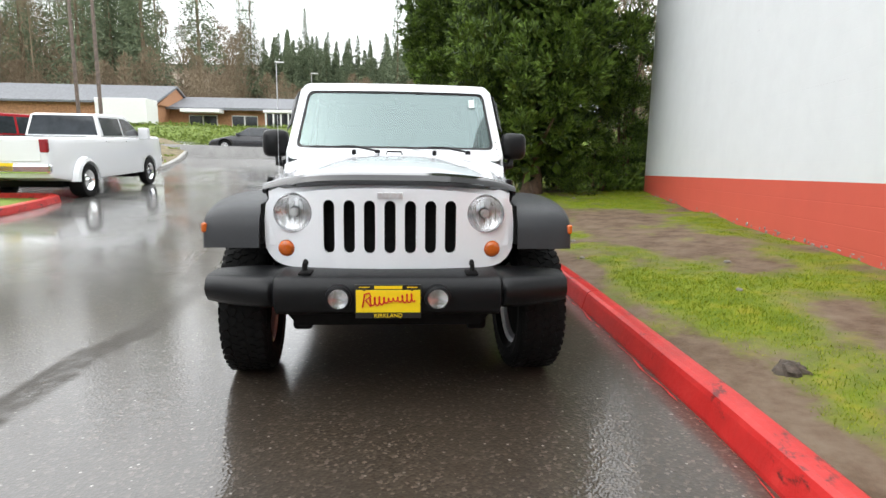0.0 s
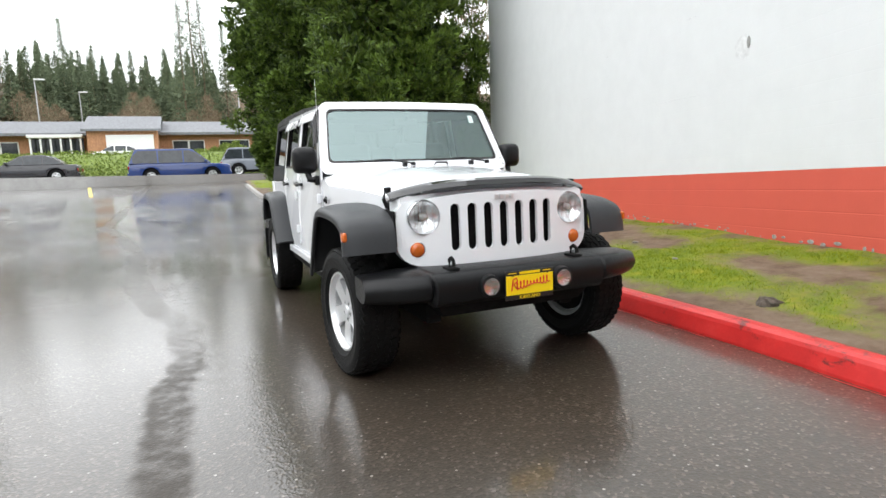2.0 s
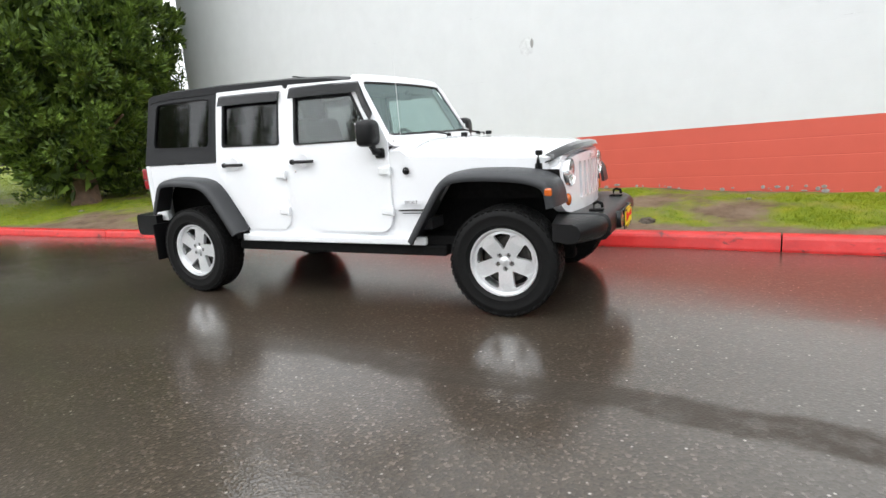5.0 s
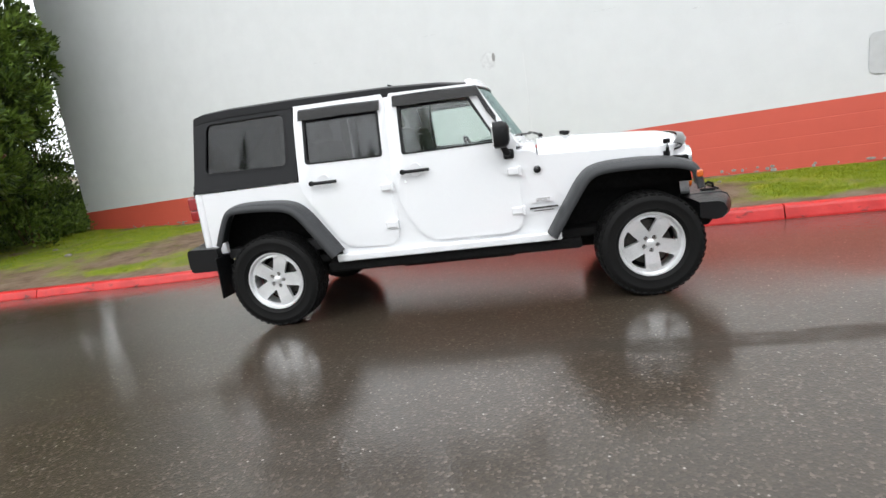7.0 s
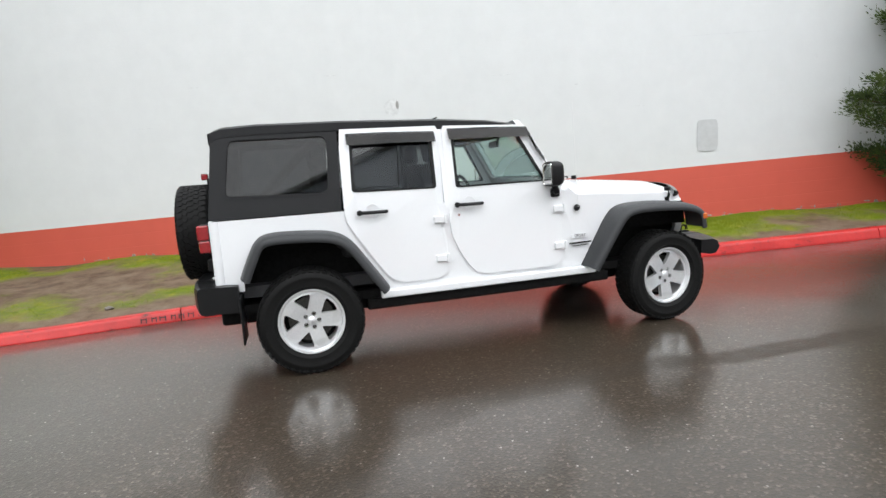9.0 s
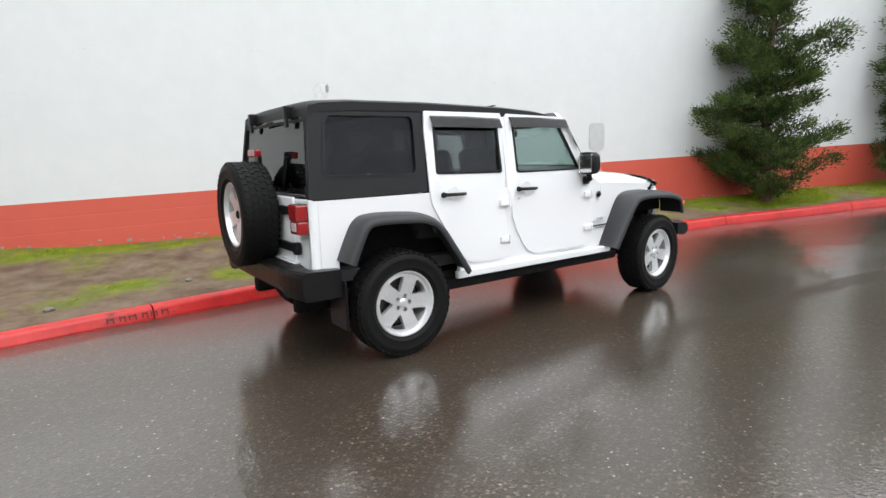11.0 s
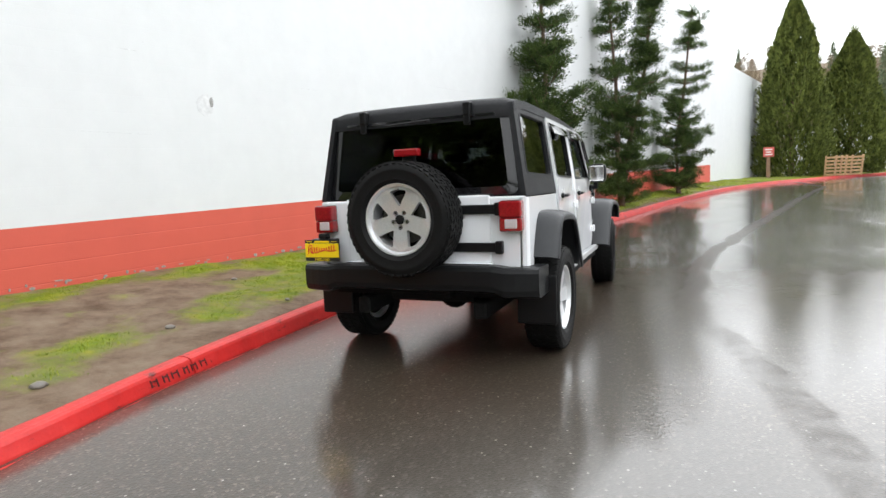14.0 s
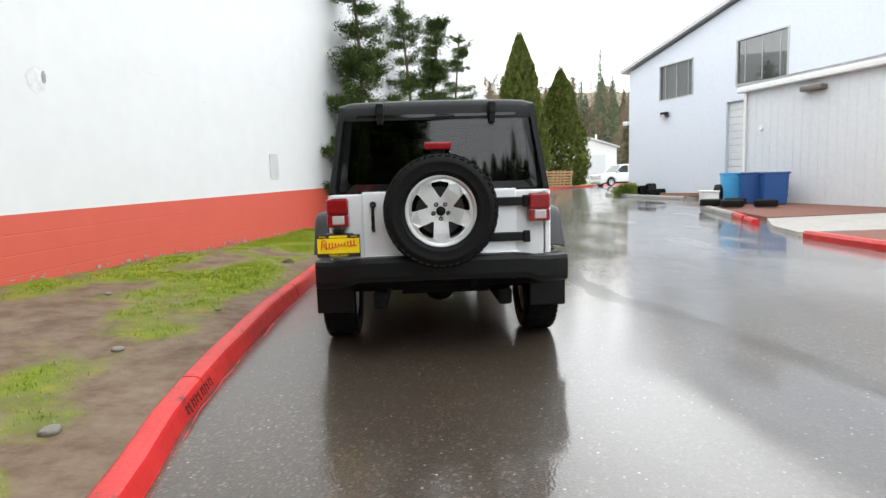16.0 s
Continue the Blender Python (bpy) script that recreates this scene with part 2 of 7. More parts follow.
def soil_material():
    """Bank: mud, moss and thin turf, mixed by the turf mask on the mesh."""
    m, n, l, b = nodes_of("bank_turf")
    at = n.new("ShaderNodeAttribute")
    at.attribute_name = "turf"
    mud = ramp(n, l, noise_node(n, l, 3.2, 9, 0.72), [(0.32, (0.070, 0.043, 0.026)), (0.50, (0.140, 0.098, 0.066)), (0.70, (0.20, 0.155, 0.112))])
    moss = ramp(n, l, noise_node(n, l, 5, 5, 0.6), [(0.3, (0.085, 0.135, 0.010)), (0.55, (0.155, 0.195, 0.013)), (0.75, (0.27, 0.235, 0.018))])
    add = n.new("ShaderNodeMath")
    add.operation = "ADD"
    l.new(at.outputs["Fac"], add.inputs[0])
    sub = n.new("ShaderNodeMath")
    sub.operation = "MULTIPLY_ADD"
    l.new(noise_node(n, l, 14, 5, 0.7), sub.inputs[0])
    sub.inputs[1].default_value, sub.inputs[2].default_value = 0.7, -0.35
    l.new(sub.outputs[0], add.inputs[1])
    l.new(mixc(n, l, ramp(n, l, add.outputs[0], [(0.22, (0.0,) * 3), (0.50, (0.62,) * 3), (0.78, (1.0,) * 3)]), mud, moss), b.inputs["Base Color"])
    b.inputs["Roughness"].default_value = 0.75
    b.inputs["Specular IOR Level"].default_value = 0.18
    bump(n, l, b, noise_node(n, l, 30, 8, 0.7), 0.5, 0.02)
    return m


def leafy(name, lo, hi, rough=0.5, shine=0.4, tuft=0.0):
    """Leaves: each one its own tone, and lighter tufts: young growth, and on the cypress painted sunlight."""
    m, n, l, b = nodes_of(name)
    g = n.new("ShaderNodeNewGeometry")
    c = ramp(n, l, g.outputs["Random Per Island"], [(0.0, lo), (0.55, tuple((p + q) / 2 for p, q in zip(lo, hi))), (1.0, hi)])
    c = mixc(n, l, ramp(n, l, noise_node(n, l, 0.9, 4), [(0.35, (0.28,) * 3), (0.65, (0.0,) * 3)]), c, tuple(v * 0.55 for v in lo))
    if tuft:
        c = mixc(n, l, ramp(n, l, noise_node(n, l, 3.4, 3), [(0.47, (0.0,) * 3), (0.60, (tuft,) * 3)]), c, tuple(v * 1.25 for v in hi))
    l.new(c, b.inputs["Base Color"])
    b.inputs["Roughness"].default_value = rough
    b.inputs["Specular IOR Level"].default_value = shine
    b.inputs["Subsurface Weight"].default_value = 0.0
    return m


def glassy(name, tint, rough=0.02, see=0.8, edge=1.0, sheen=(0.8, 0.8, 0.8)):
    """Window glass: a clear pane that mirrors at the surface."""
    m, n, l, b = nodes_of(name)
    out = n["Material Output"]
    tr = n.new("ShaderNodeBsdfTransparent")
    tr.inputs[0].default_value = (*tint, 1)
    gl = n.new("ShaderNodeBsdfGlossy")
    gl.inputs["Roughness"].default_value = rough
    gl.inputs["Color"].default_value = (*sheen, 1)
    lw = n.new("ShaderNodeLayerWeight")
    lw.inputs[0].default_value = 0.5
    pw = n.new("ShaderNodeMath")
    pw.operation = "POWER"
    pw.inputs[1].default_value = 4.0
    l.new(lw.outputs["Facing"], pw.inputs[0])
    mul = n.new("ShaderNodeMath")
    mul.operation = "MULTIPLY_ADD"
    mul.inputs[1].default_value, mul.inputs[2].default_value = see * edge, 1 - see
    l.new(pw.outputs[0], mul.inputs[0])
    mx = n.new("ShaderNodeMixShader")
    l.new(mul.outputs[0], mx.inputs[0])
    l.new(tr.outputs[0], mx.inputs[1])
    l.new(gl.outputs[0], mx.inputs[2])
    l.new(mx.outputs[0], out.inputs[0])
    n.remove(b)
    return m


M_ASPHALT = wet_asphalt()
M_WHITEWALL = painted_block("white_block_paint", (0.665, 0.685, 0.69), 0.5, 0.12)
M_REDWALL = painted_block("red_block_paint", (0.58, 0.095, 0.062), 0.35, 0.25)
M_BARE = plain("bare_block", (0.27, 0.25, 0.23), 0.85, grain=30, vary=0.3, relief=0.4)
def kerb_paint():
    """Thick red paint, scuffed down to old dark coats in ragged spots."""
    m, n, l, b = nodes_of("red_kerb_paint")
    c = ramp(n, l, noise_node(n, l, 5.0, 7, 0.65), [(0.30, (0.40, 0.014, 0.013)), (0.55, (0.50, 0.020, 0.018)), (0.75, (0.58, 0.040, 0.034))])
    c = mixc(n, l, ramp(n, l, noise_node(n, l, 7.0, 9, 0.72, (1.0, 0.6, 1.4)), [(0.585, (0.0,) * 3), (0.64, (0.85,) * 3)]), c, (0.055, 0.014, 0.012))
    c = mixc(n, l, ramp(n, l, noise_node(n, l, 2.0, 5, 0.6), [(0.55, (0.0,) * 3), (0.75, (0.45,) * 3)]), c, (0.20, 0.012, 0.010))
    l.new(c, b.inputs["Base Color"])
    b.inputs["Roughness"].default_value = 0.38
    bump(n, l, b, noise_node(n, l, 26, 6, 0.65), 0.4, 0.006)
    return m


M_KERBRED = kerb_paint()
M_KERBGREY = plain("grey_kerb_concrete", (0.30, 0.29, 0.27), 0.5, grain=25, vary=0.25, relief=0.3, dirt=0.3)
M_BANK = soil_material()
M_GRASS = leafy("grass_blades", (0.13, 0.20, 0.012), (0.31, 0.34, 0.028), 0.7, 0.08)
M_LEAF = leafy("laurel_leaves", (0.014, 0.032, 0.008), (0.13, 0.20, 0.030), 0.5, 0.3, 0.7)
M_BARK = plain("red_brown_bark", (0.12, 0.075, 0.05), 0.85, grain=9, vary=0.45, relief=0.8)
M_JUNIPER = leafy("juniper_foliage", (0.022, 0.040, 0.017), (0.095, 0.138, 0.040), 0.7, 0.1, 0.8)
# strong tufts paint sunlit sprays and darker shaded bands into the cypress colour
M_CYPRESS = leafy("cypress_foliage", (0.045, 0.066, 0.018), (0.155, 0.18, 0.042), 0.7, 0.12, 0.8)
# far firs: the mist of distance is put into their base colour
M_FIR_HAZE = leafy("haze_pale_fir_foliage", (0.125, 0.160, 0.105), (0.225, 0.265, 0.155), 0.9, 0.05)
M_TWIG = leafy("bare_twigs", (0.17, 0.125, 0.085), (0.34, 0.28, 0.19), 0.9, 0.05)
M_IVY = leafy("ivy_bank", (0.11, 0.16, 0.035), (0.27, 0.33, 0.075), 0.65, 0.2)


# ---- mesh helpers ----
def mesh_of(name, bm, material, smooth=False):
    me = bpy.data.meshes.new(name)
    bm.to_mesh(me)
    bm.free()
    for mt in material if isinstance(material, (list, tuple)) else [material]:
        me.materials.append(mt)
    if smooth:
        me.polygons.foreach_set("use_smooth", [True] * len(me.polygons))
        me.set_sharp_from_angle(angle=radians(42))
    return me


def part(name, bm, material, parent=None, label="", smooth=False, at=None):
    """One bmesh as one mesh object, under a thing or a part."""
    ob = new(name, mesh_of(name, bm, material, smooth))
    if parent is not None:
        ob.parent = parent
    if at is not None:
        ob.matrix_basis = at
    return tagged(ob, label) if label else ob


def sheet(name, verts, faces, material, smooth=False):
    """A mesh from arrays that the code works out."""
    me = bpy.data.meshes.new(name)
    me.from_pydata(verts, [], faces)
    for mt in material if isinstance(material, (list, tuple)) else [material]:
        me.materials.append(mt)
    if smooth:
        me.polygons.foreach_set("use_smooth", [True] * len(me.polygons))
    me.update()
    return me


def thing(name, label, category, group="", kind="", at=None):
    ob = new(name)
    ob.empty_display_size = 0.2
    if at is not None:
        ob.matrix_basis = at
    return tagged(ob, label, category, group, kind)


def box(bm, c, s, bevel=0.0, m=None, seg=2):
    """A box of size s centred at c, with rounded edges."""
    mat = Matrix.Translation(c) @ Matrix.Diagonal((*s, 1))
    if m is not None:
        mat = m @ mat
    r = bmesh.ops.create_cube(bm, size=1, matrix=mat)
    if bevel:
        es = list({e for v in r["verts"] for e in v.link_edges})
        bmesh.ops.bevel(bm, geom=es, offset=bevel, segments=seg, affect="EDGES", profile=0.5)
    return bm


def cyl(bm, a, b, r1, r2=None, n=16, caps=True):
    """A (tapered) rod from a to b."""
    a, b = Vector(a), Vector(b)
    d = b - a
    m = Matrix.Translation((a + b) / 2) @ d.to_track_quat("Z", "Y").to_matrix().to_4x4()
    bmesh.ops.create_cone(bm, cap_ends=caps, segments=n, radius1=r1, radius2=r1 if r2 is None else r2, depth=d.length, matrix=m)
    return bm


def lathe(bm, profile, n=32, m=None, closed=False):
    """Turn a profile of (radius, height) round the z axis."""
    m = m or Matrix()
    rings = []
    for r, h in profile:
        rings.append([bm.verts.new(m @ Vector((r * math.cos(2 * math.pi * k / n), r * math.sin(2 * math.pi * k / n), h))) for k in range(n)])
    pairs = list(zip(rings, rings[1:]))
    if closed:
        pairs.append((rings[-1], rings[0]))
    for a, b in pairs:
        for k in range(n):
            bm.faces.new((a[k], a[(k + 1) % n], b[(k + 1) % n], b[k]))
    return bm


def loft(bm, rings, closed_ring=True, cap=True):
    """Skin a row of rings, each with the same number of points."""
    vs = [[bm.verts.new(p) for p in ring] for ring in rings]
    n = len(vs[0])
    for a, b in zip(vs, vs[1:]):
        for k in range(n if closed_ring else n - 1):
            bm.faces.new((a[k], a[(k + 1) % n], b[(k + 1) % n], b[k]))
    if cap and closed_ring:
        bm.faces.new(list(reversed(vs[0])))
        bm.faces.new(vs[-1])
    bmesh.ops.recalc_face_normals(bm, faces=bm.faces)
    return bm


def prism(bm, pts, lo, hi, axis="x", bevel=0.0):
    """A flat outline of (u, v) pulled from lo to hi along an axis; (u, v) are the other two axes in order."""
    def put(u, v, w):
        return {"x": (w, u, v), "y": (u, w, v), "z": (u, v, w)}[axis]
    a = [bm.verts.new(put(u, v, lo)) for u, v in pts]
    b = [bm.verts.new(put(u, v, hi)) for u, v in pts]
    n = len(pts)
    fs = [bm.faces.new(a), bm.faces.new(list(reversed(b)))]
    for k in range(n):
        fs.append(bm.faces.new((a[k], b[k], b[(k + 1) % n], a[(k + 1) % n])))
    bmesh.ops.recalc_face_normals(bm, faces=fs)
    if bevel:
        es = [e for e in {e for f in fs[:2] for e in f.edges}]
        bmesh.ops.bevel(bm, geom=es, offset=bevel, segments=2, affect="EDGES", profile=0.5)
    return bm


# ---- the lie of the land ----
G_Y = [-140, -60, -35, -20, -10, -6, -3, 4, 8, 11, 15, 20, 25, 30, 34, 38, 60, 150]
G_Z = [1.7, 1.0, 0.70, 0.40, 0.16, 0.06, 0, 0, 0.04, 0.10, 0.22, 0.47, 0.76, 1.07, 1.33, 1.5, 2.2, 4.0]


def ground_z(y, x=0.0):
    up = 0.12 * min(6.0, max(0.0, -10.5 - x)) * min(1.0, max(0.0, (y - 12) / 5))
    return float(np.interp(y, G_Y, G_Z)) + up


K_Y = [-60, -36, -30, -24, -20, -14, -10, -7, -5, -3, -1, 2, 4, 4.8, 5.6, 7, 9, 11, 14, 20, 26]
K_X = [-30.0, -10.5, -6.3, -3.75, -2.55, -1.1, -0.25, 0.52, 1.10, 1.45, 1.575, 1.615, 1.55, 1.46, 1.31, 1.18, 1.01, 0.86, 0.76, 0.72, 0.76]



def kerb_x(y):
    return float(np.interp(y, K_Y, K_X))


def wall_x(y):
    s = 0.25 * (y - 1.32) if y < 1.32 else 0.20 * (y - 1.32)
    return 4.1 + s


def band_z(y):
    return 1.09 - 0.026 * y


def base_z(y):
    return float(np.interp(y, [-40, -27, -19, -10, -4, 8, 12], [1.0, 0.9, 0.72, 0.44, 0.34, 0.36, 0.42]))


def smooth_line(ys, fn, k=3):
    v = np.array([fn(y) for y in ys])
    for _ in range(k):
        v[1:-1] = 0.25 * v[:-2] + 0.5 * v[1:-1] + 0.25 * v[2:]
    return v

# ---- ground, road, kerb, bank ----
def build_ground():
    xs = np.r_[np.linspace(-400, -60, 12), np.linspace(-50, 50, 26), np.linspace(60, 400, 12)]
    ys = np.r_[np.linspace(-400, -150, 8), np.linspace(-140, 150, 80), np.linspace(160, 400, 8)]
    vs = [(x, y, ground_z(y, x) - 0.09 + (0.02 * max(0, abs(x) - 60))) for y in ys for x in xs]
    n = len(xs)
    fs = [(j * n + i, j * n + i + 1, (j + 1) * n + i + 1, (j + 1) * n + i) for j in range(len(ys) - 1) for i in range(n - 1)]
    m = plain("damp_earth", (0.10, 0.095, 0.055), 0.85, grain=2.0, vary=0.4, relief=0.5)
    tagged(new("ground", sheet("ground", vs, fs, m, True)), "damp earth and thin grass under an overcast sky", "ground", kind="structure")


build_ground()


def build_road():
    ys = np.r_[np.linspace(-75, -12, 64), np.linspace(-11.5, 14, 103), np.linspace(14.5, 36, 44)]
    vs, fs = [], []
    cols = np.r_[np.linspace(0, 1, 40)]
    for y in ys:
        edge = 60.0 if y > 28.6 else (kerb_x(y) + 0.02 + (max(0, y - 26) ** 2) * 0.35)
        left = -60.0
        for c in cols:
            x = edge + (left - edge) * c ** 1.6
            wob = 0.012 * noise.noise(Vector((x * 0.35, y * 0.35, 3.0))) if abs(y) > 4.5 or abs(x) > 1.6 else 0.0
            vs.append((x, y, ground_z(y, x) + wob * min(1, max(0, (abs(y - 1.5) - 3) / 3))))
    n = len(cols)
    fs = [(j * n + i, (j + 1) * n + i, (j + 1) * n + i + 1, j * n + i + 1) for j in range(len(ys) - 1) for i in range(n - 1)]
    tagged(new("road", sheet("road", vs, fs, M_ASPHALT, True)), "wet dark asphalt lot with puddles and mirror-like reflections", "road", kind="structure")


build_road()


def kerb_stone(y0, y1, material, lean):
    """One length of kerb, with a sloped face and a worn, rounded top."""
    bm = bmesh.new()
    rings = []
    for y in np.linspace(y0, y1, 7):
        x, z = kerb_x(y), ground_z(y)
        dx = (kerb_x(y + 0.2) - kerb_x(y - 0.2)) / 0.4
        s = 1 / math.hypot(1, dx)
        w = 0.006 * noise.noise(Vector((x * 3, y * 3, 0)))
        k = float(np.interp(y, [2.5, 5.0], [1.0, 0.70]))
        prof = [(-0.075, -0.05), (-0.072, 0.02), (-0.046, 0.112 + w), (-0.034, 0.136 + w), (-0.010, 0.150 + w), (0.030, 0.155 + w), (0.066, 0.153), (0.080, 0.144), (0.086, 0.126), (0.086, -0.05)]
        rings.append([(x + u * s, y - u * dx * s, z + v + lean * u) for u, v in [(a * (0.8 + 0.2 * k), b * k) for a, b in prof]])
    loft(bm, rings)
    return bm


def build_kerb():
    run = thing("kerb", "red painted concrete kerb along the grass bank", "kerb", kind="structure")
    cuts = [-52.0]
    while cuts[-1] < 10.6:
        cuts.append(cuts[-1] + 3.05)
    shift = -1.83 - min(cuts, key=lambda c: abs(c + 1.83))
    cuts = [c + shift for c in cuts]
    for a, b in zip(cuts, cuts[1:]):
        part("kerb_stone", kerb_stone(a + 0.007, b - 0.007, M_KERBRED, random.uniform(-0.01, 0.02)), M_KERBRED, run)
    y = cuts[-1]
    while y < 25.5:
        part("kerb_stone", kerb_stone(y + 0.007, y + 3.04, M_KERBGREY, 0), M_KERBGREY, run, "bare grey concrete")
        y += 3.05


build_kerb()


def kerb_overspray():
    """A ragged line of red paint on the asphalt beside the kerb."""
    rows = []
    for y in np.arange(-3.2, 9.0, 0.035):
        e = noise.noise(Vector((y * 1.7, 0.3, 5.0))) + 0.7 * noise.noise(Vector((y * 9.0, 1.3, 2.0)))
        o = 0.095 + 0.020 * noise.noise(Vector((y * 3.0, 8.0, 0.0)))
        w = max(0.0004, 0.016 * e + 0.004)
        rows.append([(kerb_x(y) - o - w, y, ground_z(y) + 0.0035), (kerb_x(y) - o + w * 0.4, y, ground_z(y) + 0.0035)])
    vs = [p for r in rows for p in r]
    fs = [(2 * j, 2 * j + 1, 2 * j + 3, 2 * j + 2) for j in range(len(rows) - 1)]
    tagged(new("kerb_overspray", sheet("kerb_overspray", vs, fs, M_KERBRED)), "ragged line of red overspray on the wet asphalt", "road marking", kind="structure")


kerb_overspray()


def turf_at(x, y):
    """How grassy the bank is: bare mud in patches, a green rim by the wall."""
    u = x - kerb_x(y)
    w = max(0.3, wall_x(y) - kerb_x(y))
    f = u / w
    t = 0.50 + 0.85 * noise.noise(Vector((x * 0.55, y * 0.42, 1.7))) + 0.55 * noise.noise(Vector((x * 1.9, y * 1.6, 4.1))) + 0.25 * noise.noise(Vector((x * 5.5, y * 5.0, 7.1)))
    t += 0.35 * math.exp(-((f - 0.86) / 0.13) ** 2) - 0.20 * math.exp(-((f - 0.5) / 0.2) ** 2) - 0.75 * math.exp(-((u - 0.12) / 0.22) ** 2) - (0.30 * math.exp(-(u / 0.75) ** 2) if 3.5 < y < 9 else 0.0)
    if -3.0 < y < 1.5:
        t += 0.16 * math.exp(-((u - 1.0) / 0.5) ** 2)
    if y > 9.5:
        t += 0.4
    if y < -3:
        t += 0.25
    return min(1.0, max(0.0, t))


def bank_z(x, y):
    u = x - kerb_x(y)
    w = max(0.3, (wall_x(y) if y < 11 else 6.1) - kerb_x(y))
    f = min(1.6, max(0.0, u / w))
    z0, z1 = ground_z(y) + 0.125 * float(np.interp(y, [2.5, 5.0], [1.0, 0.70])), max(base_z(y), ground_z(y) + 0.2)
    z = z0 + (z1 - z0) * min(1.0, f) ** 0.85
    z += 0.05 * noise.noise(Vector((x * 0.9, y * 0.9, 0.3))) * min(1, u / 0.5) + 0.012 * noise.noise(Vector((x * 5, y * 5, 2.0))) * min(1, u / 0.2)
    return z


def build_bank():
    ys = np.r_[np.linspace(-50, -12, 60), np.linspace(-11.9, 10, 240), np.linspace(10.1, 28, 70)]
    cols = np.r_[np.linspace(0, 1, 46)]
    vs, mask = [], []
    for y in ys:
        x0 = kerb_x(y) + 0.075
        x1 = wall_x(y) + 0.05 if y < 11 else 14.0
        for c in cols:
            x = x0 + (x1 - x0) * (c if y < 11 else c ** 1.5)
            vs.append((x, y, bank_z(x, y)))
            mask.append(turf_at(x, y))
    n = len(cols)
    fs = [(j * n + i, j * n + i + 1, (j + 1) * n + i + 1, (j + 1) * n + i) for j in range(len(ys) - 1) for i in range(n - 1)]
    me = sheet("bank", vs, fs, M_BANK, True)
    at = me.attributes.new("turf", "FLOAT", "POINT")
    at.data.foreach_set("value", mask)
    tagged(new("grass_verge", me), "muddy bank with patchy moss and thin turf", "ground", kind="structure")


build_bank()


def build_grass():
    rng = np.random.default_rng(5)
    vs, fs = [], []

    def tuft(x, y, h, k):
        z = bank_z(x, y) - 0.004
        for _ in range(k):
            a, l = rng.uniform(0, 6.283), rng.uniform(0.4, 1.0) * h
            px, py = x + rng.normal(0, 0.026), y + rng.normal(0, 0.026)
            dx, dy = math.cos(a), math.sin(a)
            w = 0.0026
            i = len(vs)
            vs.extend([(px - dy * w, py + dx * w, z), (px + dy * w, py - dx * w, z), (px + dx * l * 0.6, py + dy * l * 0.6, z + l)])
            fs.append((i, i + 1, i + 2))

    for _ in range(70000):
        y = rng.uniform(-9, 9.5)
        x = rng.uniform(kerb_x(y) + 0.12, wall_x(y) - 0.02)
        t = turf_at(x, y)
        if rng.uniform(0, 1) < (t - 0.36) * 2.0:
            tuft(x, y, rng.uniform(0.012, 0.032) * (0.6 + 0.6 * t), 5)
    for _ in range(9000):
        y = rng.uniform(9.5, 26)
        x = rng.uniform(kerb_x(y) + 0.2, 7)
        if turf_at(x, y) > 0.5:
            tuft(x, y, rng.uniform(0.05, 0.09), 5)
    for _ in range(4000):
        y = rng.uniform(-30, -9)
        x = rng.uniform(kerb_x(y) + 0.2, max(kerb_x(y) + 0.3, wall_x(y)))
        tuft(x, y, rng.uniform(0.04, 0.09), 5)
    tagged(new("grass", sheet("grass", vs, fs, M_GRASS)), "short bright green grass blades in uneven tufts", "grass", kind="stuff")


build_grass()


# ---- the white block building ----
def build_block_wall(name, y0, y1, off, top, label):
    """A painted block wall with recessed bed joints: red below, white above."""
    ys = np.linspace(y0, y1, int(abs(y1 - y0) / 0.41) + 2)
    course, rows = 0.203, []
    i = -6
    while i * course < top:
        z0, z1 = i * course, (i + 1) * course
        g = 0.0020 if i < 0 else 0.0004
        for z, d in ((z0 + 0.001, g), (z0 + 0.007, 0.0), (z1 - 0.007, 0.0), (z1 - 0.001, g)):
            rows.append((z, d, 0 if i < 0 else 1))
        i += 1
    vs, fs, mats = [], [], []
    sx = smooth_line(ys, wall_x, 6) + off
    for x, y in zip(sx, ys):
        for z, d, _ in rows:
            vs.append((x + d, y, band_z(y) + z))
    n = len(rows)
    for j in range(len(ys) - 1):
        for k in range(n - 1):
            fs.append((j * n + k, j * n + k + 1, (j + 1) * n + k + 1, (j + 1) * n + k))
            mats.append(rows[k + 1][2] if rows[k][2] != rows[k + 1][2] else rows[k][2])
    # thickness: ends, top and back
    b0 = len(vs)
    for x, y in zip(sx, ys):
        vs.append((x + 0.35, y, band_z(y) + rows[0][0]))
        vs.append((x + 0.35, y, band_z(y) + rows[-1][0]))
    m = len(ys)
    for j in range(m - 1):
        fs.append((b0 + 2 * j, b0 + 2 * j + 2, b0 + 2 * j + 3, b0 + 2 * j + 1))
        mats.append(1)
        fs.append((j * n + n - 1, b0 + 2 * j + 1, b0 + 2 * j + 3, (j + 1) * n + n - 1))
        mats.append(1)
    for j in (0, m - 1):
        fs.append((j * n, j * n + n - 1, b0 + 2 * j + 1, b0 + 2 * j))
        mats.append(1)
    me = sheet(name, vs, fs, [M_REDWALL, M_WHITEWALL])
    me.polygons.foreach_set("material_index", mats)
    ob = tagged(new(name, me), label, "wall", kind="structure")
    return ob


W_TOP = 6.9
build_block_wall("wall_east", 10.6, -26.7, 0.0, W_TOP, "tall white painted block wall with a red band below")


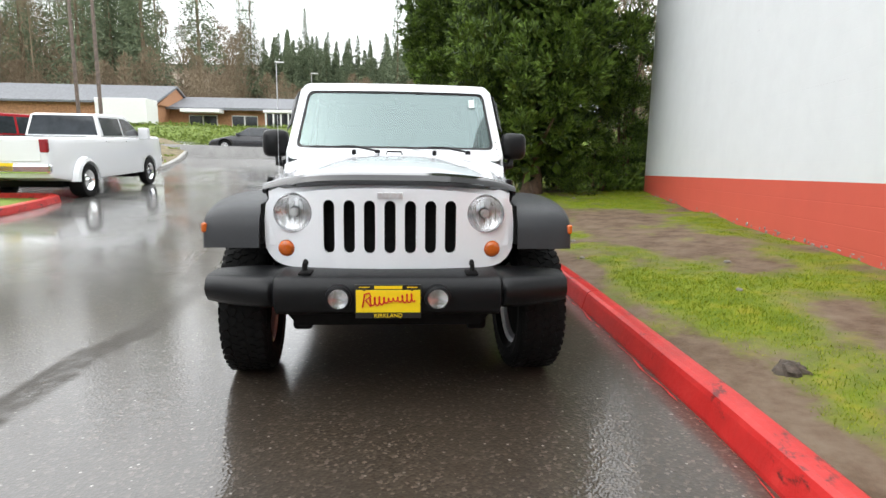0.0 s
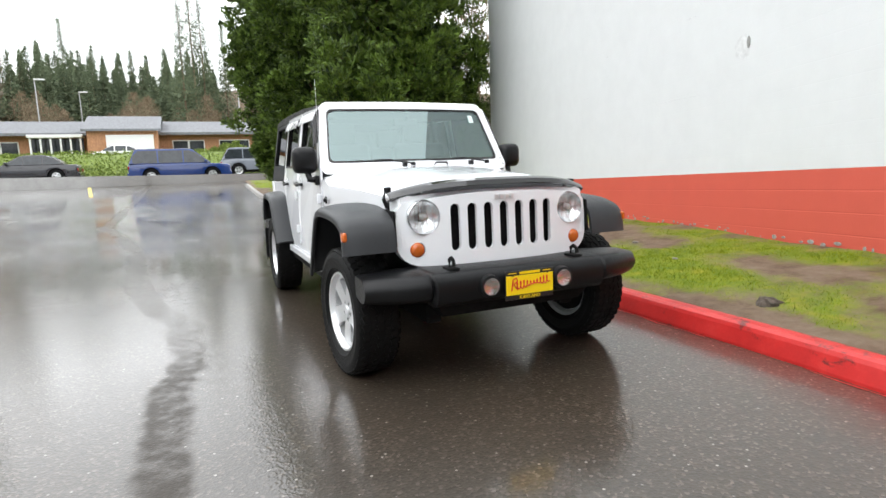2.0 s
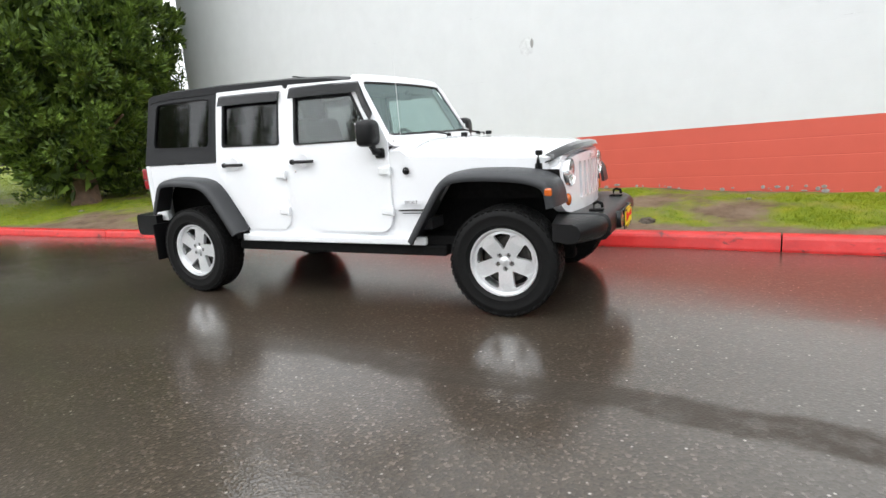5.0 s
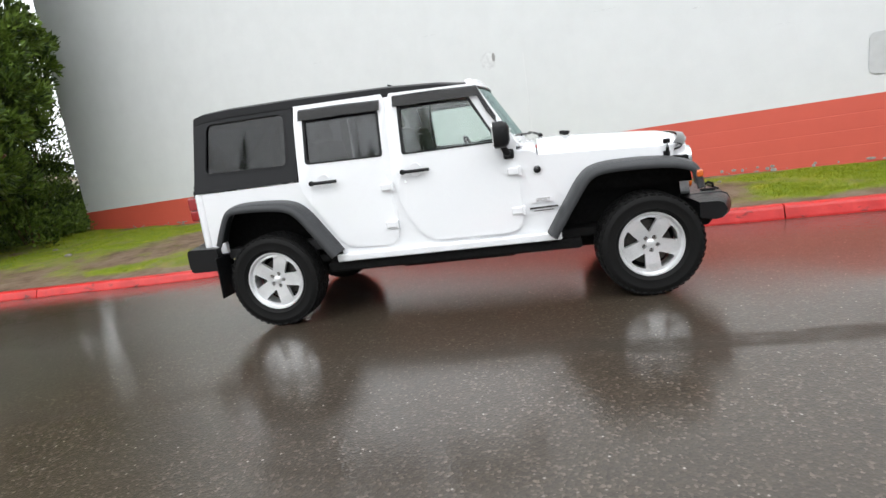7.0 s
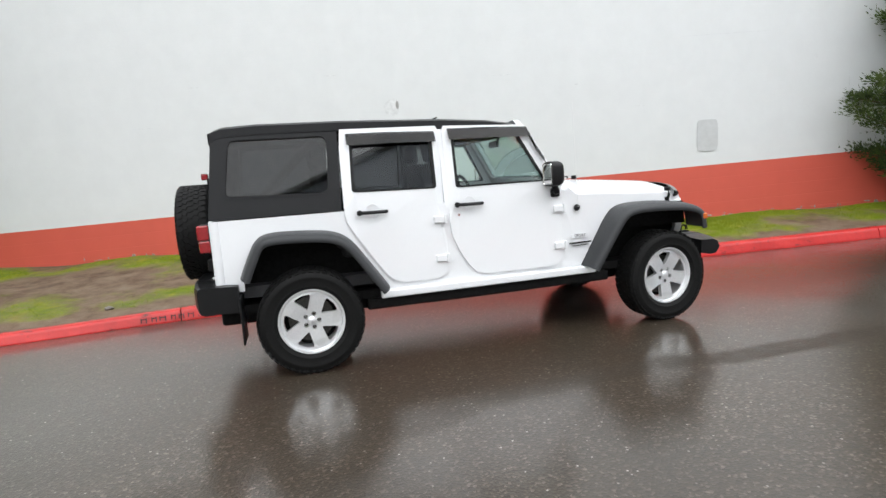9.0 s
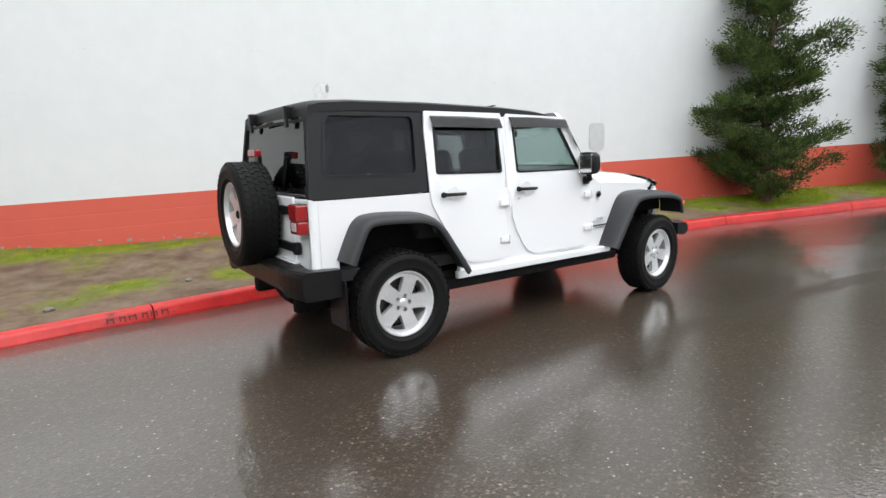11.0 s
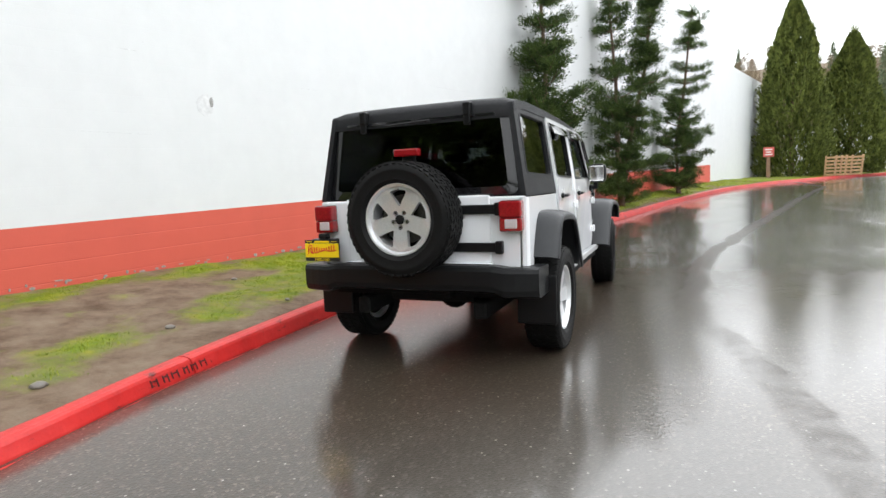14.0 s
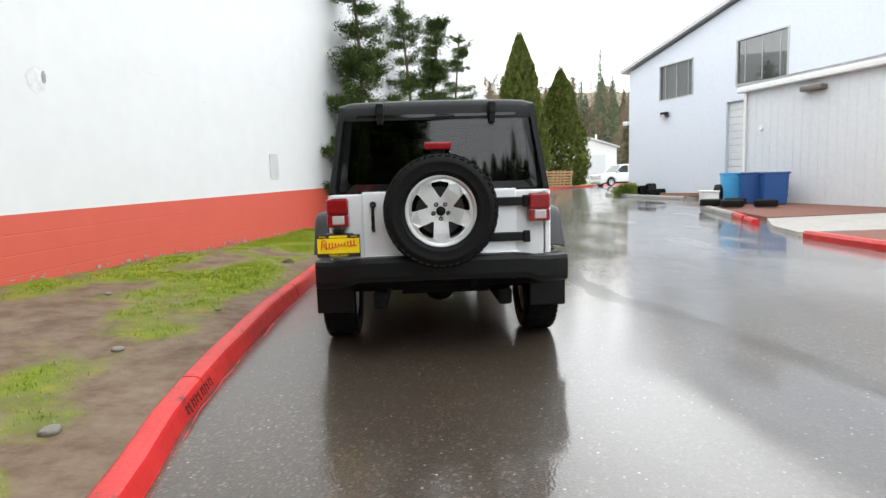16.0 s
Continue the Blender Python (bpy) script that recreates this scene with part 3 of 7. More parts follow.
def flat_wall(name, p, q, z0, z1, material, label, thick=0.3):
    bm = bmesh.new()
    d = Vector((q[0] - p[0], q[1] - p[1], 0))
    nrm = Vector((d.y, -d.x, 0)).normalized() * thick
    pts = [(p[0], p[1]), (q[0], q[1]), (q[0] + nrm.x, q[1] + nrm.y), (p[0] + nrm.x, p[1] + nrm.y)]
    prism(bm, pts, z0, z1, "z")
    return tagged(part(name, bm, material), label, "wall", kind="structure")


flat_wall("wall_north", (wall_x(10.6) + 0.36, 10.6), (wall_x(10.6) + 16, 13.6), 0.0, 7.5, M_WHITEWALL, "white painted end wall of the block building")
flat_wall("wall_south", (wall_x(-26.7) + 14, -27.6), (wall_x(-26.7) + 0.36, -26.6), 0.3, 8.4, M_WHITEWALL, "white painted south end wall of the block building")
flat_wall("wall_annexe", (-2.9, -27.0), (-6.6, -40), 0.3, 7.6, M_WHITEWALL, "lower white wall that carries on behind the trees", -0.3)

# ---- the white off-road car ----
M_PAINT = plain("white_car_paint", (0.79, 0.805, 0.825), 0.22, grain=160, vary=0.02, relief=0.02, coat=0.8)
M_TRIM = plain("black_grained_plastic", (0.007, 0.0072, 0.0078), 0.33, grain=260, vary=0.25, relief=0.2, shine=0.24)
M_FLARE = plain("grey_black_flare_plastic", (0.034, 0.0355, 0.038), 0.42, grain=260, vary=0.2, relief=0.2, shine=0.28)
M_TOP = plain("black_textured_hardtop", (0.0115, 0.012, 0.0135), 0.46, grain=300, vary=0.2, relief=0.3, shine=0.24)
M_RUBBER = plain("tyre_rubber", (0.008, 0.008, 0.008), 0.55, grain=120, vary=0.3, relief=0.3, shine=0.12)
M_ALLOY = plain("silver_alloy", (0.74, 0.75, 0.76), 0.30, 0.62, grain=90, vary=0.06, relief=0.03)
M_CHROME = plain("bright_chrome", (0.85, 0.85, 0.85), 0.10, 1.0, grain=60, vary=0.04, relief=0.0)
M_DARK = plain("dark_underbody", (0.008, 0.008, 0.008), 0.75, grain=30, vary=0.4, relief=0.2, shine=0.12)
M_REDLENS = plain("red_lamp_lens", (0.26, 0.008, 0.012), 0.12, grain=90, vary=0.2, relief=0.1, coat=0.6)
M_CLEARLENS = plain("pale_lamp_lens", (0.50, 0.44, 0.44), 0.15, grain=120, vary=0.1, relief=0.15, coat=0.6)
M_AMBER = plain("amber_lamp_lens", (0.52, 0.105, 0.010), 0.15, grain=110, vary=0.15, relief=0.1, coat=0.6)
M_YELLOW = plain("yellow_plate", (0.86, 0.62, 0.010), 0.35, grain=60, vary=0.03, relief=0.0)
M_SCRIPT = plain("red_print", (0.62, 0.02, 0.015), 0.4, grain=60, vary=0.05, relief=0.0)
M_BLACKPRINT = plain("black_print", (0.015, 0.015, 0.015), 0.4, grain=60, vary=0.1, relief=0.0)
M_FRIT = plain("glossy_black_frit", (0.010, 0.010, 0.011), 0.06, grain=60, vary=0.1, relief=0.0)
M_SEAT = plain("dark_seat_cloth", (0.030, 0.030, 0.032), 0.85, grain=180, vary=0.3, relief=0.3)
M_STICKER = plain("pale_sticker", (0.66, 0.80, 0.76), 0.5, grain=70, vary=0.1, relief=0.0)
M_GLASS = glassy("clear_green_glass", (0.88, 0.93, 0.91), 0.01, 0.94)
M_SCREEN = glassy("windscreen_glass", (0.50, 0.64, 0.62), 0.01, 0.68, 1.0, (0.50, 0.62, 0.61))
M_PRIVACY = glassy("dark_privacy_glass", (0.46, 0.47, 0.48), 0.01, 0.94)
M_REARGLASS = glassy("black_rear_glass", (0.24, 0.24, 0.25), 0.01, 0.945, 0.8)
M_QUARTER = glassy("dark_quarter_glass", (0.34, 0.35, 0.36), 0.01, 0.955)
M_SMOKE = glassy("smoked_visor", (0.15, 0.15, 0.155), 0.05, 0.975)
M_LENS = glassy("clear_lamp_lens", (0.95, 0.95, 0.95), 0.02, 0.92)
M_REFLECTOR = plain("satin_lamp_reflector", (0.80, 0.81, 0.82), 0.20, 0.95, grain=60, vary=0.10, relief=0.15)


def rr(quad, r, k=5):
    """The corners of a four-sided outline, rounded; k points to a corner."""
    out = []
    for i in range(4):
        p, a, b = Vector(quad[i]), Vector(quad[i - 1]), Vector(quad[(i + 1) % 4])
        u, v = p + (a - p).normalized() * r, p + (b - p).normalized() * r
        for j in range(k):
            t = j / (k - 1)
            out.append(tuple((1 - t) ** 2 * u + 2 * t * (1 - t) * p + t * t * v))
    return out


def ring(cx, cy, r, n=24):
    return [(cx + r * math.cos(2 * math.pi * i / n), cy + r * math.sin(2 * math.pi * i / n)) for i in range(n)]


def slot(cx, z0, z1, w, k=6):
    r = w / 2
    top = [(cx + r * math.cos(a), z1 - r + r * math.sin(a)) for a in np.linspace(0, math.pi, k)]
    low = [(cx + r * math.cos(a), z0 + r + r * math.sin(a)) for a in np.linspace(math.pi, 2 * math.pi, k)]
    return top + low


def holed(bm, outer, holes, lo, hi, axis="x"):
    """A plate with holes: outlines of (u, v), pulled from lo to hi along an axis."""
    def put(u, v, w):
        return {"x": (w, u, v), "y": (u, w, v), "z": (u, v, w)}[axis]
    edges = []
    for loop in (outer, *holes):
        vs = [bm.verts.new(put(u, v, lo)) for u, v in loop]
        edges += [bm.edges.new((vs[i], vs[(i + 1) % len(vs)])) for i in range(len(vs))]
    r = bmesh.ops.triangle_fill(bm, edges=edges, use_beauty=True)
    fs = [g for g in r["geom"] if isinstance(g, bmesh.types.BMFace)]
    e = bmesh.ops.extrude_face_region(bm, geom=fs)
    step = Vector(put(0, 0, hi - lo))
    for v in [g for g in e["geom"] if isinstance(g, bmesh.types.BMVert)]:
        v.co += step
    bmesh.ops.recalc_face_normals(bm, faces=bm.faces)
    return bm


def lean(bm, at=1.15, by=0.155):
    """The cabin's sides lean in above the belt line."""
    for v in bm.verts:
        if v.co.z > at:
            v.co.x -= math.copysign((v.co.z - at) * by, v.co.x)
    return bm


def mirrored(bm):
    for v in bm.verts:
        v.co.x = -v.co.x
    bmesh.ops.reverse_faces(bm, faces=bm.faces)
    return bm


def both(name, build, material, parent, label="", smooth=False):
    """The same part on each flank; build works on the +x side."""
    made = []
    for flip in (False, True):
        bm = bmesh.new()
        build(bm)
        made.append(part(name, mirrored(bm) if flip else bm, material, parent, label, smooth))
    return made


def spline(pts, n):
    """Points on a smooth curve through pts."""
    p = [Vector(q) for q in (pts[0], *pts, pts[-1])]
    out = []
    m = len(pts) - 1
    for i in range(n):
        s = i / (n - 1) * m
        k = min(int(s), m - 1)
        t = s - k
        a, b, c, d = p[k], p[k + 1], p[k + 2], p[k + 3]
        out.append(0.5 * ((2 * b) + (c - a) * t + (2 * a - 5 * b + 4 * c - d) * t * t + (3 * b - a - 3 * c + d) * t ** 3))
    return out


def tube(bm, pts, r, n=8):
    """A round bar along a row of points."""
    pts = [Vector(p) for p in pts]
    rings = []
    for i, p in enumerate(pts):
        d = (pts[min(i + 1, len(pts) - 1)] - pts[max(i - 1, 0)]).normalized()
        q = d.to_track_quat("Z", "Y")
        rings.append([p + q @ Vector((r * math.cos(2 * math.pi * k / n), r * math.sin(2 * math.pi * k / n), 0)) for k in range(n)])
    return loft(bm, rings)


def words(text, size, m, material, parent, name="lettering", label="", thick=0.001):
    c = bpy.data.curves.new(name, "FONT")
    c.body, c.size, c.extrude, c.align_x, c.align_y = text, size, thick, "CENTER", "CENTER"
    tmp = bpy.data.objects.new(name, c)
    scene.collection.objects.link(tmp)
    me = bpy.data.meshes.new_from_object(tmp.evaluated_get(bpy.context.evaluated_depsgraph_get()))
    bpy.data.objects.remove(tmp)
    me.materials.clear()
    me.materials.append(material)
    ob = new(name, me)
    ob.matrix_basis = m
    ob.parent = parent
    return tagged(ob, label) if label else ob


TYRE_R, TYRE_W = 0.386, 0.256


def tyre_mesh(bm, R=TYRE_R, W=TYRE_W):
    """A tyre round the z axis: rounded walls, raised rings, blocky tread."""
    h = W / 2
    prof = [(0.232, -h * 0.66), (0.240, -h * 0.80), (0.262, -h * 0.90), (0.266, -h * 0.95), (0.272, -h * 0.94), (0.318, -h * 1.0), (0.324, -h * 1.015), (0.332, -h * 1.0), (R - 0.045, -h * 0.97), (R - 0.022, -h * 0.9), (R - 0.012, -h * 0.80), (R - 0.009, -h * 0.4), (R - 0.009, 0)]
    prof = prof + [(r, -z) for r, z in reversed(prof[:-1])]
    lathe(bm, prof, 64, closed=False)
    n = 46
    for k in range(n):
        a = 2 * math.pi * k / n
        for j, (z, wz, sk) in enumerate(((-0.62, 0.30, 0.0), (-0.27, 0.24, 0.4), (0.06, 0.22, 0.0), (0.36, 0.24, 0.5), (0.68, 0.28, 0.1))):
            m = Matrix.Rotation(a + sk * 2 * math.pi / n, 4, "Z") @ Matrix.Translation((R - 0.007, 0, z * h)) @ Matrix.Rotation(0.35 * (-1) ** j, 4, "X")
            box(bm, (0, 0, 0), (0.006, 0.040, wz * h), 0, m)
        for z in (-0.92, 0.92):
            m = Matrix.Rotation(a + 0.5 * (z > 0) * 2 * math.pi / n, 4, "Z") @ Matrix.Translation((R - 0.030, 0, z * h * 0.975)) @ Matrix.Rotation(-0.40 * z, 4, "Y")
            box(bm, (0, 0, 0), (0.026, 0.026 + 0.010 * (k % 2), 0.004), 0, m)
    return bm


def rim_face(bm, turn):
    """Five-spoke face of the wheel, with five openings."""
    holes = []
    for k in range(5):
        a = turn + 2 * math.pi * k / 5
        pts = []
        for r, w in ((0.100, 0.11), (0.128, 0.21), (0.160, 0.29), (0.186, 0.325)):
            pts.append((r, -w))
        pts += [(0.196, -0.28), (0.199, 0.0), (0.196, 0.28)]
        for r, w in ((0.186, 0.325), (0.160, 0.29), (0.128, 0.21), (0.100, 0.11)):
            pts.append((r, w))
        pts += [(0.090, 0.05), (0.090, -0.05)]
        holes.append([(r * math.cos(a + w), r * math.sin(a + w)) for r, w in pts])
    bolts = [ring(0.052 * math.cos(turn + math.pi / 5 + 2 * math.pi * k / 5), 0.052 * math.sin(turn + math.pi / 5 + 2 * math.pi * k / 5), 0.0165, 12) for k in range(5)]
    holed(bm, ring(0, 0, 0.216, 60), holes + bolts, 0.030, 0.066, "z")
    for v in bm.verts:
        d = math.hypot(v.co.x, v.co.y)
        v.co.z += 0.016 * max(0, (d - 0.06) / 0.15) - 0.010 * max(0, (d - 0.19) / 0.03)
    return bm


def wheel(parent, m, turn, name="wheel", label="", cap=True):
    """A tyre on a five-spoke alloy wheel; the local z axis points out of the car."""
    w = new(name)
    w.parent = parent
    w.matrix_basis = m
    if label:
        tagged(w, label)
    part("tyre", tyre_mesh(bmesh.new()), M_RUBBER, w, "worn black all-terrain tyre", True)
    r = bmesh.new()
    lathe(r, [(0.236, 0.086), (0.240, 0.094), (0.236, 0.102), (0.226, 0.098), (0.216, 0.070), (0.205, 0.03), (0.200, -0.06), (0.215, -0.09), (0.236, -0.098)], 64)
    rim_face(r, turn)
    bmesh.ops.recalc_face_normals(r, faces=r.faces)
    ob = part("rim", r, M_ALLOY, w, "silver five-spoke alloy rim")
    hub = lathe(bmesh.new(), [(0.0, 0.078), (0.026, 0.076), (0.032, 0.070), (0.032, 0.03)], 24)
    part("hub_cap" if cap else "hub_bore", hub, M_ALLOY if cap else M_DARK, w, "", True)
    b = bmesh.new()
    lathe(b, [(0.0, -0.005), (0.15, -0.004), (0.165, -0.008), (0.165, -0.03), (0.0, -0.03)], 40)
    part("brake_disc", b, plain("dull_brake_steel", (0.07, 0.066, 0.06), 0.5, 0.6, grain=70, vary=0.3), w)
    dark = bmesh.new()
    lathe(dark, [(0.0, -0.05), (0.198, -0.05), (0.198, -0.06), (0.0, -0.06)], 32)
    part("backing_plate", dark, M_DARK, w)
    for k in range(5):
        a = turn + math.pi / 5 + 2 * math.pi * k / 5
        n = bmesh.new()
        cyl(n, (0.052 * math.cos(a), 0.052 * math.sin(a), 0.035), (0.052 * math.cos(a), 0.052 * math.sin(a), 0.068), 0.0095, 0.007, 6)
        part("wheel_nut", n, M_CHROME, w)
    return w


def flare(bm, path, inner, lip=0.074):
    """A wheel-arch flare on the +x side, along an outline of (y, z)."""
    pts = spline([(y, z, 0) for y, z in path], 34)
    rings = []
    for i, p in enumerate(pts):
        d = (pts[min(i + 1, len(pts) - 1)] - pts[max(i - 1, 0)]).normalized()
        n = Vector((-d.y, d.x, 0))
        sec = [(inner, 0.0), (0.800, 0.0), (0.855, -0.005), (0.900, -0.014), (0.925, -0.024), (0.938, -0.036), (0.943, -0.050), (0.943, -lip + 0.006), (0.938, -lip), (0.924, -lip), (0.919, -lip + 0.008), (0.908, -0.045), (0.880, -0.032), (inner, -0.024)]
        rings.append([(x, p.x + n.x * o, p.y + n.y * o) for x, o in sec])
    return loft(bm, rings)


def plate(parent, m, w=0.304, h=0.160):
    """A yellow dealer's plate: red script drawn as a plain stroke."""
    p = part("licence_plate", box(bmesh.new(), (0, 0, 0), (w, h, 0.006), 0.002), M_BLACKPRINT, parent, "yellow dealer plate in a black frame", at=m)
    part("plate_face", box(bmesh.new(), (0, 0.002, 0.005), (w - 0.008, h * 0.66, 0.006), 0.001), M_YELLOW, p)
    for y, text_w in ((0.42, 0.42), (-0.42, 0.0)):
        if text_w:
            part("plate_bar", box(bmesh.new(), (0, y * h, 0.005), (w * text_w, h * 0.085, 0.004)), M_YELLOW, p)
    words("KIRKLAND", h * 0.17, Matrix.Translation((0, -0.418 * h, 0.0055)), M_YELLOW, p, "plate_lettering")
    s = bmesh.new()
    run = []
    for i in range(140):
        t = i / 139
        run.append((-0.088 + 0.208 * t + 0.006 * math.cos(t * 62), 0.000 + 0.020 * t + (0.015 + 0.007 * math.sin(t * 9.0)) * math.sin(t * 62), 0.0095))
    tube(s, run, 0.0034, 5)
    tube(s, [(-0.118, -0.026, 0.0095), (-0.108, 0.036, 0.0095), (-0.088, 0.042, 0.0095), (-0.080, 0.026, 0.0095), (-0.104, 0.008, 0.0095), (-0.080, -0.022, 0.0095)], 0.0040, 5)
    part("plate_script", s, M_SCRIPT, p, "red script stroke")
    for x in (-w * 0.36, w * 0.36):
        part("plate_bar", box(bmesh.new(), (x, 0.425 * h, 0.004), (w * 0.16, 0.004, 0.003)), M_YELLOW, p)
        part("screw", cyl(bmesh.new(), (x, 0.36 * h, 0.003), (x, 0.36 * h, 0.012), 0.006, 0.006, 8), M_BLACKPRINT, p)
    return p


def side_bend(bm):
    """The front wings draw in towards the grille."""
    for v in bm.verts:
        if v.co.y < 0.87:
            v.co.x -= math.copysign(0.135 * (0.87 - v.co.y), v.co.x)
    return bm


def build_car():
    car = thing("off_road_car", "white four-door off-road car with black hardtop, parked by the red kerb", "car")

    # tub: flanks with wheel arches
    flank = [(3.575, 0.64), (3.575, 1.15), (2.65, 1.15), (0.90, 1.15), (0.88, 1.165), (0.80, 1.165), (0.74, 1.122), (0.62, 1.118), (0.25, 1.098), (-0.33, 1.05), (-0.36, 0.78), (-0.345, 0.85), (-0.27, 0.930), (-0.14, 0.974), (0.08, 0.998), (0.31, 0.990), (0.425, 0.936), (0.562, 0.748), (0.705, 0.535), (0.72, 0.475), (1.5, 0.475), (2.375, 0.475), (2.375, 0.565), (2.495, 0.745), (2.622, 0.918), (2.745, 0.992), (2.95, 1.018), (3.165, 1.020), (3.262, 0.982), (3.325, 0.875), (3.385, 0.735), (3.385, 0.64)]

    def tub_side(bm):
        holed(bm, flank, [], 0.735, 0.776, "x")
        side_bend(bm)

    both("body_side", tub_side, M_PAINT, car)
    both("inner_wing", lambda bm: [holed(bm, [(-0.325, 0.55), (-0.325, 1.0), (0.80, 1.05), (0.80, 0.5)], [], 0.50, 0.53, "x"), holed(bm, [(-0.365, 0.79), (-0.345, 0.985), (0.45, 1.01), (0.45, 0.80)], [], 0.640, 0.652, "x")], M_DARK, car)
    both("wheel_well", lambda bm: [holed(bm, [(2.36, 0.45), (2.36, 1.06), (3.55, 1.06), (3.55, 0.60)], [], 0.55, 0.58, "x"), box(bm, (0.66, 2.95, 1.075), (0.17, 1.15, 0.03))], M_DARK, car)
    part("floor", box(box(bmesh.new(), (0, 1.7, 0.50), (1.46, 3.6, 0.06)), (0, 0.3, 0.70), (1.0, 1.0, 0.3)), M_DARK, car)

    # sill and frame rail
    both("sill", lambda bm: box(bm, (0.788, 1.52, 0.502), (0.05, 1.80, 0.062), 0.012), M_PAINT, car)
    both("frame_rail", lambda bm: [box(bm, (0.70, 1.50, 0.425), (0.13, 2.05, 0.085), 0.02), box(bm, (0.45, 1.6, 0.40), (0.1, 4.0, 0.12), 0.02)], M_DARK, car)

    # doors
    def front_door(bm):
        out = [(0.895, 1.245), (0.895, 0.67), (0.915, 0.61), (0.955, 0.575), (1.02, 0.562), (1.58, 0.566), (1.66, 0.60), (1.72, 0.665), (1.79, 0.79), (1.832, 0.90), (1.842, 1.0), (1.842, 1.70), (1.825, 1.735), (1.17, 1.715), (1.14, 1.69)]
        holed(bm, out, [rr([(1.765, 1.268), (1.765, 1.665), (1.235, 1.65), (1.03, 1.268)], 0.03)], 0.775, 0.791, "x")
        lean(bm)

    def rear_door(bm):
        out = [(1.872, 1.70), (1.872, 0.68), (1.895, 0.615), (1.94, 0.58), (2.0, 0.57), (2.24, 0.575), (2.32, 0.605), (2.38, 0.67), (2.56, 0.95), (2.622, 1.06), (2.638, 1.15), (2.630, 1.60), (2.615, 1.745), (1.89, 1.738)]
        holed(bm, out, [rr([(2.56, 1.29), (2.545, 1.675), (1.935, 1.665), (1.935, 1.275)], 0.03)], 0.775, 0.791, "x")
        lean(bm)

    def glass_pane(outline, x, material, name, parent_ob, flip):
        bm = bmesh.new()
        holed(bm, outline, [], x, x + 0.004, "x")
        lean(bm)
        ob = part(name, mirrored(bm) if flip else bm, material, parent_ob)
        ob.visible_shadow = False
        return ob

    def loop_frame(bm, quad, r, w, x0, x1):
        holed(bm, rr(quad, r), [rr([tuple(Vector(q) + (Vector(np.mean(quad, axis=0)) - Vector(q)).normalized() * w * 1.4) for q in quad], r)], x0, x1, "x")
        lean(bm)

    fw = [(1.775, 1.258), (1.775, 1.672), (1.228, 1.657), (1.015, 1.258)]
    rw = [(2.57, 1.28), (2.553, 1.683), (1.927, 1.673), (1.927, 1.266)]
    for nm, fn, hinge_y, handle_y, quad, pane in (("front_door", front_door, 0.93, 1.68, fw, M_GLASS), ("rear_door", rear_door, 1.925, 2.43, rw, M_PRIVACY)):
        for flip in (False, True):
            bm = bmesh.new()
            fn(bm)
            d = part(nm, mirrored(bm) if flip else bm, M_PAINT, car)

            def add(name, bm2, material, label="", smooth=False):
                return part(name, mirrored(bm2) if flip else bm2, material, d, label, smooth)

            glass_pane(quad, 0.770, pane, "window_pane", d, flip)
            bm2 = bmesh.new()
            loop_frame(bm2, quad, 0.03, 0.018, 0.772, 0.794)
            add("window_seal", bm2, M_TRIM)
            for z in (1.028, 0.728):
                h = box(bmesh.new(), (0.797, hinge_y, z), (0.020, 0.095, 0.055), 0.008)
                box(h, (0.803, hinge_y - 0.045, z), (0.030, 0.022, 0.072), 0.006)
                add("hinge", h, M_PAINT)
            h = bmesh.new()
            tube(h, [(0.800, handle_y + 0.105, 1.127), (0.822, handle_y + 0.085, 1.127), (0.824, handle_y, 1.126), (0.822, handle_y - 0.080, 1.125), (0.800, handle_y - 0.105, 1.125)], 0.013, 8)
            lathe(h, [(0.0, 0.02), (0.020, 0.018), (0.022, 0.0)], 14, Matrix.Translation((0.802, handle_y + 0.10, 1.127)) @ Matrix.Rotation(math.pi / 2, 4, "Y"))
            add("handle", h, M_TRIM, "black pull handle", True)
            add("handle_recess", lathe(bmesh.new(), [(0.0, 0.001), (0.040, 0.001), (0.050, 0.004), (0.052, 0.0)], 24, Matrix.Translation((0.7905, handle_y, 1.135)) @ Matrix.Rotation(math.pi / 2, 4, "Y")), M_PAINT, "", True)
            if nm == "front_door":
                add("key_lock", cyl(bmesh.new(), (0.79, handle_y + 0.09, 1.05), (0.795, handle_y + 0.09, 1.05), 0.010, None, 12), M_CHROME)
            y0, y1 = (2.575, 1.905) if nm == "rear_door" else (1.80, 1.145)
            v = bmesh.new()
            rings = []
            front_drop = [] if nm == "rear_door" else [(1.09, 1.58, 1.50), (1.02, 1.455, 1.395)]
            for y, zt, zb in [(y0, 1.712, 1.624), ((y0 + y1) / 2, 1.710, 1.624), (y1, 1.698, 1.617)] + front_drop:
                rings.append([(0.792 - (zt - 1.15) * 0.155, y, zt), (0.812 - (zt - 1.15) * 0.155, y, zt - 0.012), (0.832 - (zb - 1.15) * 0.155, y, zb), (0.828 - (zb - 1.15) * 0.155, y, zb), (0.806 - (zt - 1.15) * 0.155, y, zt - 0.016)])
            loft(v, rings)
            o = add("rain_visor", v, M_SMOKE, "smoked plastic rain visor")
            o.visible_shadow = False

    both("rear_pillar_trim", lambda bm: lean(box(bm, (0.772, 1.857, 1.41), (0.02, 0.03, 0.60))), M_PAINT, car)

    # hood: crowned skin with a raised middle
    bm = bmesh.new()
    rings = []
